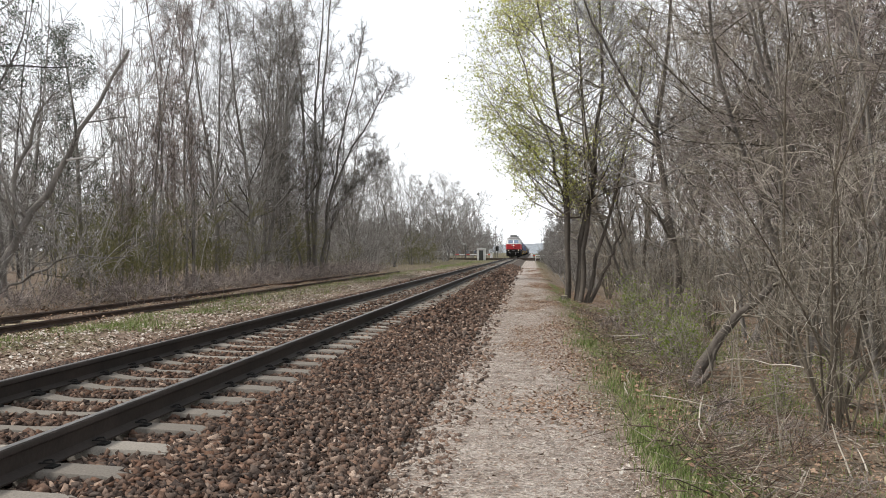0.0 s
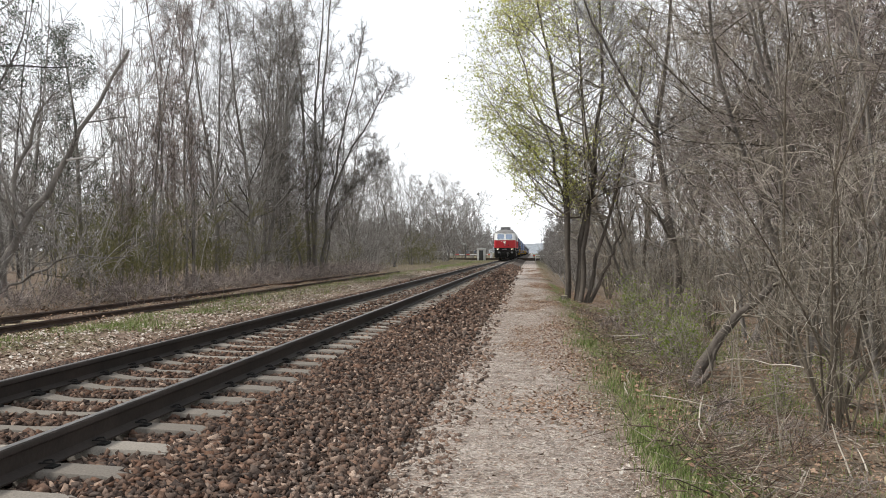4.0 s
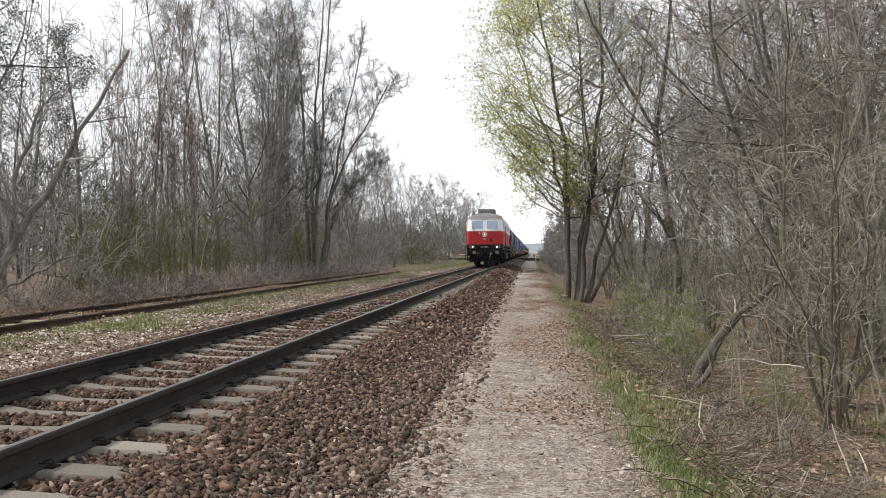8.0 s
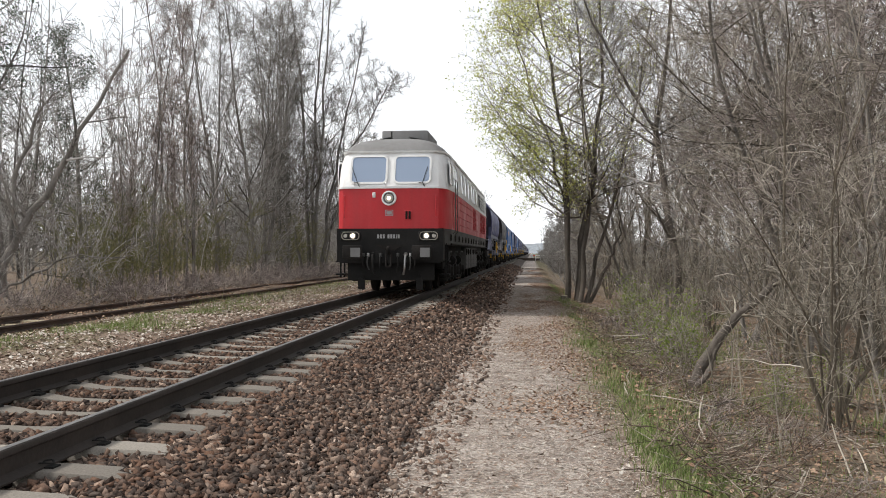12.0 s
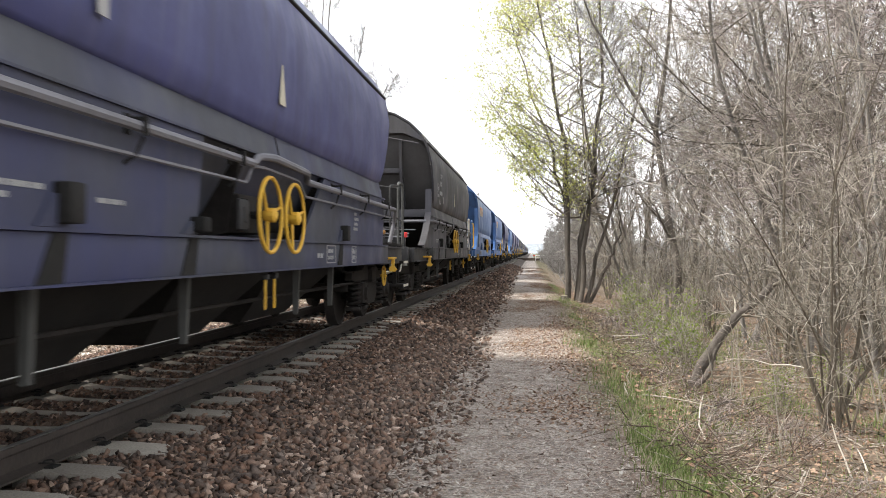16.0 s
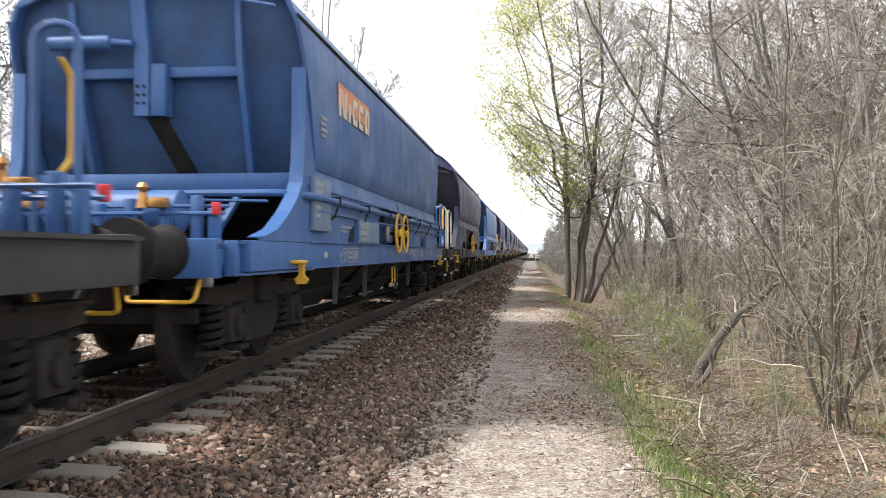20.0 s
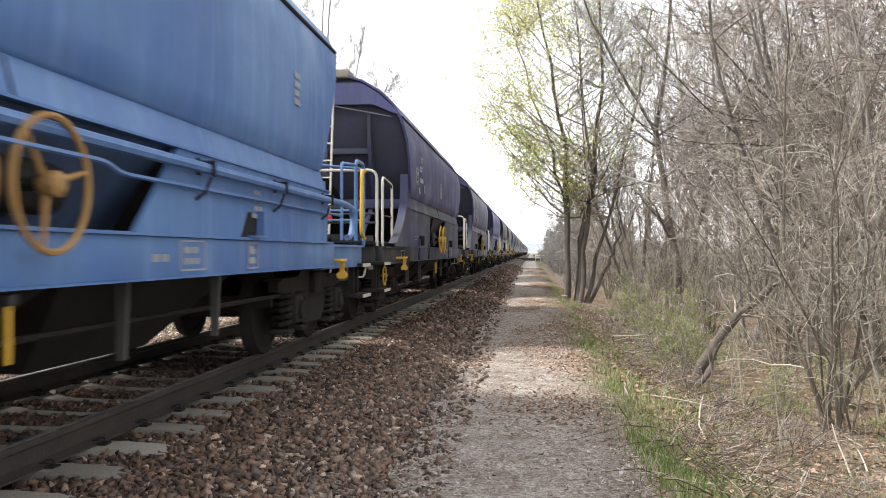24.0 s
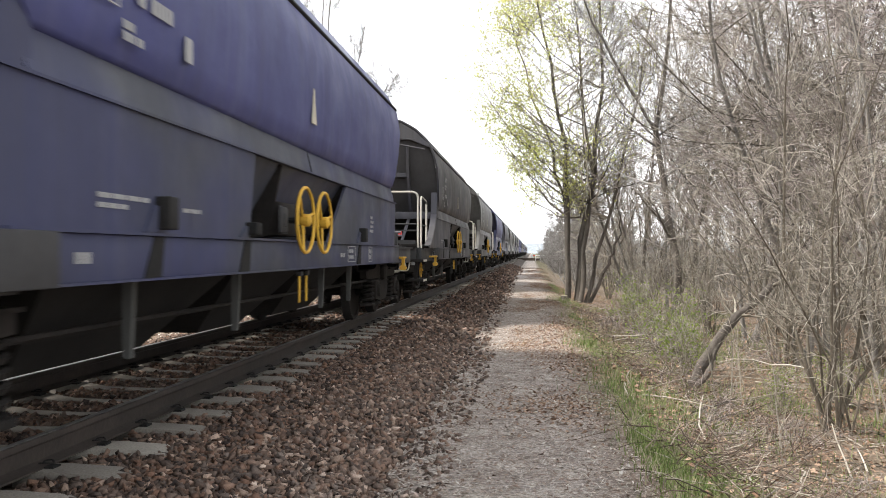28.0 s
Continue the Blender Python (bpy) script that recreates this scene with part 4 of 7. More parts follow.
        part("coupling_hook", flip(Build().tube(rounded([(0, 0.0, 1.06), (0, -0.28, 1.06), (0, -0.34, 1.16), (0, -0.24, 1.18)], 0.05), 0.04, 7).tube(rounded([(-0.06, -0.2, 1.05), (-0.06, -0.26, 0.7), (0.06, -0.26, 0.7), (0.06, -0.2, 1.05)], 0.04), 0.022, 6).prism([(-0.34, 1.25), (-0.12, 1.10), (0.12, 1.10), (0.34, 1.25)], "y", -0.09, -0.05)), M_DIRTY, lo)
        top = part("upper_headlamp", flip(Build().ring((-0.02, -0.055, 2.43), (0, 1, 0), 0.165, 0.022, 28, 8).tube([(-0.02, 0.03, 2.43), (-0.02, -0.05, 2.43)], 0.19, 24)), M_WHITE, lo, "round lamp with pale rim")
        part("lamp_recess", flip(Build().tube([(-0.02, -0.05, 2.43), (-0.02, -0.056, 2.43)], 0.148, 24)), M_GREY, top)
        part("lamp_glass", flip(Build().tube([(-0.02, -0.06, 2.43), (-0.02, -0.075, 2.43)], [0.115, 0.10], 20)), M_LENS, top)
        part("lamp_bulb", flip(Build().tube([(-0.02, -0.075, 2.43), (-0.02, -0.085, 2.43)], [0.05, 0.035], 14)), M_LAMP if not back else M_GLASS, top)
        part("emblem", flip(plate(Build(), (-0.02, -0.002, 2.06), (1, 0, 0), (0, 0, 1), round_rect(-0.105, 0.105, -0.075, 0.075, 0.02), 0.002, 0.008)), M_TEXT, lo, "small white rectangular emblem")
        part("emblem_mark", flip(frame_plate(Build(), (-0.02, -0.010, 2.06), (1, 0, 0), (0, 0, 1), (-0.07, 0.07, -0.045, 0.045), 0.015, 0.01, 0.002, 0.005)), M_RED, lo)
        tagged(part("number_panel", flip(bars(Build(), (-0.02, -0.062, 1.40), (1, 0, 0), (0, 0, 1), [(-0.30, 0.01, 0.10, 0.05, 0.05, 0.05, -0.03, 0.05, 0.05, 0.05, 0.02, 0.05)])), M_TEXT, lo, "plain white bars in place of the number"), kind="stuff")
        part("vent_plate", flip(Build().box(0.37, 0.56, -0.012, 0.02, 1.88, 2.12, 0.01)), M_RED, lo)
        for xv in (0.425, 0.505):
            part("vent_slot", flip(Build().box(xv - 0.028, xv + 0.028, -0.022, 0.0, 1.90, 2.10, 0.006)), M_BLACK, lo)
        part("socket", flip(Build().box(-0.45, -0.37, -0.04, 0.02, 2.45, 2.58, 0.01)), M_WHITE, lo)
        part("waist_handrail", flip(Build().tube([(-0.1, -0.05, 2.70), (-0.1, -0.09, 2.78), (-0.1, -0.02, 2.84)], 0.014, 5)), M_WHITE, lo)
    # side panels, ribs, windows and grilles
    for sx in (1, -1):
        u, up = (0, sx, 0), (0, 0, 1)
        X = sx * 1.475

        def flat(y, z):
            return (X, y, z)

        def uu(y0, y1):
            return (y0, y1) if sx > 0 else (-y1, -y0)
        tilt = Vector((-sx * 0.04, 0, 1)).normalized()
        ribs = [(17.95, 18.45), (2.2, 3.4), (3.5, 6.3), (6.45, 9.5), (10.7, 13.85)]
        for a, b_ in ribs:
            for z in (1.86, 2.08, 2.30, 2.52):
                bb = Build().box(min(X, X + sx * 0.022), max(X, X + sx * 0.022), a, b_, z - 0.017, z + 0.017, 0.008)
                part("rib", bb, M_RED, lo)
        for y0, y1 in ((9.62, 10.5), (14.0, 14.86), (15.0, 15.82), (15.98, 16.95)):
            a, b_ = uu(y0, y1)
            rect = (a, b_, 0.16, 0.90)
            g = part("grille", lattice(Build(), (X + sx * 0.002, 0, 1.70), u, up, rect), M_RED, lo, "red expanded-metal grille")
            part("grille_inside", plate(Build(), (X, 0, 1.70), u, up, round_rect(*rect, 0.03), 0.0005, 0.0025), M_MESHDARK, g)
            part("grille_rim", frame_plate(Build(), (X, 0, 1.70), u, up, rect, 0.03, 0.05, 0.0, 0.024), M_RED, g)
        for y0, y1 in ((14.0, 14.86), (15.0, 15.82), (15.98, 16.95)):
            a, b_ = uu(y0, y1)
            rect = (a, b_, 0.06, 0.66)
            o = (sx * 1.474, 0, 2.74)
            g = part("upper_grille", lattice(Build(), o, u, tilt, rect), M_WHITE, lo, "grey expanded-metal grille")
            part("grille_inside", plate(Build(), o, u, tilt, round_rect(*rect, 0.03), 0.0005, 0.003), M_MESHDARK, g)
        for y0, y1 in ((0.62, 1.15), (2.2, 2.85), (4.2, 4.85), (5.6, 6.25), (7.0, 7.65), (8.6, 9.3), (9.7, 10.4), (11.3, 11.95), (18.02, 18.42)):
            a, b_ = uu(y0, y1)
            rect = (a, b_, 0.10, 0.66)
            o = (sx * 1.472, 0, 2.74)
            w = part("side_window", frame_plate(Build(), o, u, tilt, rect, 0.035, 0.10, 0.0, 0.02), M_WHITE, lo)
            part("pane", plate(Build(), o, u, tilt, round_rect(*rect, 0.10), 0.002, 0.008), M_SIDEGLASS, w)
        a, b_ = uu(12.5, 13.55)
        lv = part("louvre", frame_plate(Build(), (sx * 1.472, 0, 2.74), u, tilt, (a, b_, 0.12, 0.64), 0.03, 0.05, 0.0, 0.02), M_WHITE, lo)
        for i in range(9):
            plate_b = plate(Build(), (sx * 1.472, 0, 2.74), u, tilt, [(a, 0.14 + i * 0.055), (b_, 0.14 + i * 0.055), (b_, 0.175 + i * 0.055), (a, 0.175 + i * 0.055)], 0.002, 0.014)
            part("slat", plate_b, M_MESHDARK, lv)
        for y0, y1 in ((1.45, 2.05), (17.15, 17.75)):
            a, b_ = uu(y0, y1)
            d = part("cab_door", plate(Build(), (X, 0, 1.70), u, up, round_rect(a, b_, 0.0, 1.0, 0.05), 0.001, 0.014), M_RED, lo)
            part("door_top", plate(Build(), (sx * 1.472, 0, 2.74), u, tilt, round_rect(a, b_, 0.0, 0.82, 0.05), 0.001, 0.014), M_WHITE, d)
            part("door_pane", plate(Build(), (sx * 1.472, 0, 2.74), u, tilt, round_rect(a + 0.12, b_ - 0.12, 0.14, 0.66, 0.06), 0.014, 0.018), M_SIDEGLASS, d)
            for y in (y0 - 0.07, y1 + 0.07):
                part("grab_rail", Build().tube(rounded([(X, y, 1.55), (X + sx * 0.07, y, 1.6), (X + sx * 0.07, y, 3.0), (X, y, 3.05)], 0.04), 0.012, 6), M_GREY, d)
        for i in range(15):
            y = 0.9 + i * 1.28
            part("frame_eye", frame_plate(Build(), (sx * 1.466, 0, 1.445), u, up, (*uu(y - 0.12, y + 0.12), -0.06, 0.06), 0.03, 0.05, 0.0, 0.02), M_BLACK, lo)
        nb = bars(Build(), (sx * 1.466, 0, 1.40), u, up, [(uu(12.0, 13.3)[0], 0.0, 0.10, 0.06, 0.06, 0.06, -0.03, 0.07, 0.07, 0.07, -0.03, 0.07, 0.07, 0.07, 0.03, 0.07), (uu(17.2, 18)[0], 0.02, 0.035, 0.3, 0.2, 0.1)])
        tagged(part("number_panel", nb, M_TEXT, lo, "plain pale bars in place of the number"), kind="stuff")
        part("side_pipe", Build().tube([(sx * 1.47, 1.0, 1.27), (sx * 1.47, 18.7, 1.27)], 0.028, 6), M_DIRTY, lo)
        # equipment boxes between the bogies
        for k, (y0, y1) in enumerate(((7.05, 8.02), (8.06, 9.02), (9.06, 10.45), (10.50, 11.55), (11.60, 12.62))):
            xa, xb = sorted((sx * 0.6, sx * 1.40))
            bx = part("equipment_box", Build().box(xa, xb, y0, y1, 0.50, 1.22, 0.03), M_GREY, lo, "grey battery and tank box")
            for z in (0.66, 0.80):
                part("box_rib", Build().box(min(sx * 1.395, sx * 1.42), max(sx * 1.395, sx * 1.42), y0 + 0.05, y1 - 0.05, z - 0.014, z + 0.014, 0.006), M_GREY, bx)
            for y in (y0 + 0.24, y1 - 0.24):
                vents = Build()
                for i in range(3):
                    vents.box(min(sx * 1.395, sx * 1.415), max(sx * 1.395, sx * 1.415), y - 0.09, y + 0.09, 1.04 + i * 0.035, 1.06 + i * 0.035)
                part("vent", vents, M_MESHDARK, bx)
            for y in (y0 + 0.06, y1 - 0.06):
                part("latch", Build().box(min(sx * 1.395, sx * 1.43), max(sx * 1.395, sx * 1.43), y - 0.03, y + 0.03, 0.98, 1.16, 0.008), M_DIRTY, bx)
    part("underbody", Build().box(-1.22, 1.22, 0.95, 18.75, 0.92, 1.30, 0.03), M_BLACK, lo, "black pipework and beams under the floor")
    part("tank", Build().box(-1.2, 1.2, 7.0, 12.6, 0.42, 1.25, 0.08), M_DIRTY, lo)
    wheels = []
    wm = wheel_mesh(0.525)
    wmesh = make_mesh("wheelset", wm.v, wm.f, M_DIRTY)
    for cy in (3.95, 15.75):
        build_loco_bogie(lo, cy)
        for dy in (-1.85, 0, 1.85):
            w = new("wheelset", wmesh)
            w.parent, w.location = lo, (0, cy + dy, 0.525)
            wheels.append((w, (0, cy + dy, 0.525), 0.525))
    return lo, wheels


# two bodies of wagon: a bulging one and a longer one with flatter sides; heights above the rail, lengths from the leading buffers
BULGED = dict(
    length=16.2, wheels=7.6, low=1.83, lip=2.03, box=True,
    shell=[(1.415, 2.03), (1.455, 2.06), (1.49, 2.22), (1.512, 2.6), (1.50, 2.95), (1.42, 3.30), (1.27, 3.58), (1.04, 3.80), (0.73, 3.98), (0.36, 4.09), (0.0, 4.12)],
    front=([2.03, 2.22, 2.42, 2.98, 3.3], [3.14, 2.92, 2.77, 2.52, 2.44]), rear=([2.03, 2.6, 3.2, 3.3], [12.72, 13.02, 13.40, 13.42]),
    gusset=[(1.50, 1.19), (1.80, 1.29), (2.10, 1.45), (2.36, 1.60), (2.55, 1.77), (2.70, 1.91), (2.75, 2.14), (2.76, 2.40)],
    recess=(6.16, 6.02, 9.45, 8.55))
FLAT = dict(
    length=16.74, wheels=7.9, low=1.70, lip=1.87, box=False,
    shell=[(1.41, 1.87), (1.445, 1.90), (1.47, 2.10), (1.478, 2.5), (1.468, 2.9), (1.43, 3.22), (1.34, 3.42), (1.10, 3.66), (0.78, 3.87), (0.38, 4.03), (0.0, 4.08)],
    front=([1.87, 2.3, 2.94, 3.26], [2.86, 2.65, 2.40, 2.28]), rear=([1.87, 2.5, 3.22, 3.3], [13.38, 13.74, 14.16, 14.18]),
    gusset=[(1.16, 1.17), (1.55, 1.24), (1.90, 1.39), (2.16, 1.54), (2.33, 1.70), (2.40, 1.92), (2.43, 2.35), (2.45, 2.80)],
    recess=(6.46, 6.36, 9.82, 9.22))


def hopper_skin(g):
    """The hopper shell, open at both ends; its ends slant in towards the waist."""
    half = g["shell"]
    outer = half + [(-x, z) for x, z in reversed(half[:-1])]
    inner = [(x * 0.975, z - 0.03 if z > 3 else z) for x, z in outer]
    n, b = len(outer), Build()
    stations = 9
    for i in range(stations):
        f = i / (stations - 1)
        for ring in (outer, inner):
            for k, (x, z) in enumerate(ring):
                y0, y1 = float(np.interp(z, *g["front"])), float(np.interp(z, *g["rear"]))
                dent = 0.006 * math.sin(i * 2.4 + z * 3.0) if 0 < i < stations - 1 and z < 3.4 else 0.0
                b.v.append((x - math.copysign(dent, x) * (abs(x) > 0.5), y0 + (y1 - y0) * f, z))
    s = 2 * n
    for i in range(stations - 1):
        o = i * s
        for k in range(n - 1):
            b.f.append((o + k, o + k + 1, o + s + k + 1, o + s + k))
            b.f.append((o + n + k, o + s + n + k, o + s + n + k + 1, o + n + k + 1))
        for k in (0, n - 1):
            b.f.append((o + k, o + s + k, o + s + n + k, o + n + k))
    e = (stations - 1) * s
    for k in range(n - 1):
        b.f.append((k, n + k, n + k + 1, k + 1))
        b.f.append((e + k, e + k + 1, e + n + k + 1, e + n + k))
    return b


def bogie_wagon():
    """Pieces of a two-axle freight bogie: bolster, side frame, end bar, axle box and spring."""
    bolster = Build().box(-1.0, 1.0, -0.22, 0.22, 0.55, 0.86, 0.03)
    side = Build().prism([(-1.38, 0.66), (-1.36, 0.78), (-0.62, 0.80), (-0.40, 0.90), (0.40, 0.90), (0.62, 0.80), (1.36, 0.78), (1.38, 0.66), (0.72, 0.60), (0.50, 0.36), (0.36, 0.27), (-0.36, 0.27), (-0.50, 0.36), (-0.72, 0.60)], "x", -0.05, 0.05)
    side.box(-0.09, 0.09, -1.38, -0.66, 0.765, 0.79).box(-0.09, 0.09, 0.66, 1.38, 0.765, 0.79).box(-0.03, 0.12, -0.16, 0.16, 0.60, 0.84, 0.03)
    bar = Build().box(-1.0, 1.0, -0.05, 0.05, 0.50, 0.62, 0.01)
    box = Build().box(-0.10, 0.13, -0.15, 0.15, -0.14, 0.16, 0.03).tube([(0.11, 0, 0), (0.17, 0, 0)], [0.11, 0.09], 12)
    spring = coil(Build(), 0, 0, 0.05, 0.40, 0.09, 0.024, 5)
    spring.box(-0.10, 0.10, -0.11, 0.11, 0.0, 0.05, 0.01)
    return bolster, side, bar, box, spring


BOGIE = None


def hand_wheel(name, c, axis, r, tube, mat, parent, label):
    """A three-spoked wheel: rim, spokes and hub."""
    d = Vector(axis).normalized()
    a = d.orthogonal().normalized()
    e = d.cross(a)
    c = Vector(c)
    rim = part(name, Build().ring(c, axis, r, tube, 32, 6), mat, parent, label)
    for k in range(3):
        t = radians(90 + 120 * k)
        part("spoke", Build().tube([c - d * 0.03, c + (a * math.cos(t) + e * math.sin(t)) * r], [tube * 1.1, tube * 0.7], 6), mat, rim)
    part("hub", Build().tube([c - d * 0.06, c - d * 0.03, c + d * 0.03, c + d * 0.05], [r * 0.13, r * 0.2, r * 0.2, r * 0.1], 10), mat, rim)
    return rim


def ribbon(b, pts, x0, x1, t):
    """A strip of plate that follows a line in the y-z plane."""
    rings = []
    for i, p in enumerate(pts):
        a, c = pts[max(0, i - 1)], pts[min(len(pts) - 1, i + 1)]
        dy, dz = c[0] - a[0], c[1] - a[1]
        m = math.hypot(dy, dz)
        ny, nz = -dz / m * t, dy / m * t
        rings.append([(x0, p[0], p[1]), (x1, p[0], p[1]), (x1, p[0] + ny, p[1] + nz), (x0, p[0] + ny, p[1] + nz)])
    return b.loft(rings)


def span(a, b):
    return (a, b) if a < b else (b, a)


def wagon_end(wg, g, near, main, lower, end_paint):
    """The sloping end wall of the hopper with ribs, post, beams and eaves; near: at the leading end."""
    s = 1 if near else -1
    L = g["length"]
    edge = lambda z: float(np.interp(z, *(g["front"] if near else g["rear"])))
    hs = [p for p in g["shell"]]
    half_at = lambda z: float(np.interp(z, [p[1] for p in hs], [p[0] for p in hs]))
    yb = edge(g["lip"]) - s * 0.36
    zs = [g["lip"] - 0.08, 2.3, 2.7, 3.1, 3.4, 3.7, 3.9, 4.0]
    wall = Build()
    lean = lambda z: edge(max(z, g["lip"])) + s * 0.13
    wall.loft([[(-half_at(z) + 0.05, lean(z), z), (half_at(z) - 0.05, lean(z), z), (half_at(z) - 0.05, lean(z) + s * 0.03, z), (-half_at(z) + 0.05, lean(z) + s * 0.03, z)] for z in zs])
    # The wall's darkened paint stands in for the shade under the eaves.
    part("end_wall", wall, end_paint, wg, "sloping steel hopper end, dusty and darkened for shade", 20)
    y1 = lean(g["lip"])
    part("end_slope", Build().loft([[(-1.36, y1, g["lip"] - 0.08), (1.36, y1, g["lip"] - 0.08), (1.36, y1 + s * 0.03, g["lip"] - 0.06), (-1.36, y1 + s * 0.03, g["lip"] - 0.06)], [(-1.30, y1 + s * 1.2, 1.12), (1.30, y1 + s * 1.2, 1.12), (1.30, y1 + s * 1.23, 1.14), (-1.30, y1 + s * 1.23, 1.14)]]), M_DIRTY, wg)
    part("end_beam", Build().box(-1.40, 1.40, *span(yb - s * 0.05, yb + s * 0.05), g["lip"] - 0.22, g["lip"] - 0.06, 0.012), lower, wg, "pale cross beam under the hopper end")
    part("eaves_plate", Build().prism([(-1.36, 3.40), (-1.22, 3.545), (-1.0, 3.75), (-0.7, 3.93), (0.7, 3.93), (1.0, 3.75), (1.22, 3.545), (1.36, 3.40), (1.28, 3.40), (0.9, 3.56), (-0.9, 3.56), (-1.28, 3.40)], "y", *span(edge(3.4) - s * 0.01, edge(3.4) + s * 0.03)), main, wg, "eaves plate above the end wall")
    part("roof_end_box", Build().box(-0.5, 0.5, *span(edge(3.4) - s * 0.02, edge(3.4) + s * 0.5), 4.02, 4.17, 0.03), M_STONEGREY, wg, "pale weathered hatch end")
    for x in (-0.82, 0.82):
        rib = Build().loft([[(x - 0.03, lean(z) - s * d, z), (x + 0.03, lean(z) - s * d, z), (x + 0.03, lean(z), z), (x - 0.03, lean(z), z)] for z, d in ((3.45, 0.05), (2.9, 0.13), (2.4, 0.17), (g["lip"] - 0.04, 0.22))])
        part("end_rib", rib, lower, wg, "", 20)
        part("rib_foot", Build().loft([[(x - 0.03, yb - s * 0.01, g["lip"] - 0.2), (x + 0.03, yb - s * 0.01, g["lip"] - 0.2), (x + 0.03, yb + s * 0.10, g["lip"] - 0.2), (x - 0.03, yb + s * 0.10, g["lip"] - 0.2)], [(x * 0.82 - 0.03, yb - s * 0.45, 1.15), (x * 0.82 + 0.03, yb - s * 0.45, 1.15), (x * 0.82 + 0.03, yb - s * 0.36, 1.15), (x * 0.82 - 0.03, yb - s * 0.36, 1.15)]]), lower, wg)
    yp = lean(2.7) - s * 0.24
    post = part("end_post", Build().loft([[(-0.20, y, z), (-0.06, y, z), (-0.06, y + s * 0.10, z), (-0.20, y + s * 0.10, z)] for y, z in ((lean(3.55) - s * 0.14, 3.55), (yp, 3.0), (yp, 2.36))]).box(-0.055, 0.10, *span(yp + s * 0.02, yp + s * 0.22), 2.36, 2.86, 0.012), lower, wg, "upright post with a bolted plate")
    for zb in (2.48, 2.56, 2.64):
        for xb in (-0.165, -0.10):
            part("bolt", Build().tube([(xb, yp - s * 0.001, zb), (xb, yp - s * 0.018, zb)], 0.016, 6), M_BLACK, post)
    part("post_stay", Build().loft([[(-0.14, yp + s * 0.06, 2.40), (0.04, yp + s * 0.06, 2.40), (0.04, yp + s * 0.16, 2.40), (-0.14, yp + s * 0.16, 2.40)], [(0.10, lean(2.05) - s * 0.05, g["lip"] - 0.12), (0.28, lean(2.05) - s * 0.05, g["lip"] - 0.12), (0.28, lean(2.05) + s * 0.05, g["lip"] - 0.12), (0.10, lean(2.05) + s * 0.05, g["lip"] - 0.12)]]), M_DIRTY, wg)
    part("cross_beam", Build().box(0.10, 0.79, *span(lean(2.8) - s * 0.10, lean(2.8) + s * 0.02), 2.74, 2.84, 0.012).box(-0.79, -0.21, *span(lean(2.8) - s * 0.10, lean(2.8) + s * 0.02), 2.74, 2.84, 0.012), lower, wg)
    part("vent_tube", Build().tube([(-1.02, yp - s * 0.04, 3.06), (-0.42, yp - s * 0.04, 3.06), (-0.40, yp - s * 0.04, 3.06), (-0.20, yp - s * 0.04, 3.04)], [0.07, 0.07, 0.035, 0.035], 12), main, wg)
    part("eaves_stay", Build().tube([(-0.1, edge(3.4) - s * 0.02, 3.60), (1.22, edge(3.4) - s * 0.02, 3.34)], 0.016, 5), lower, wg)


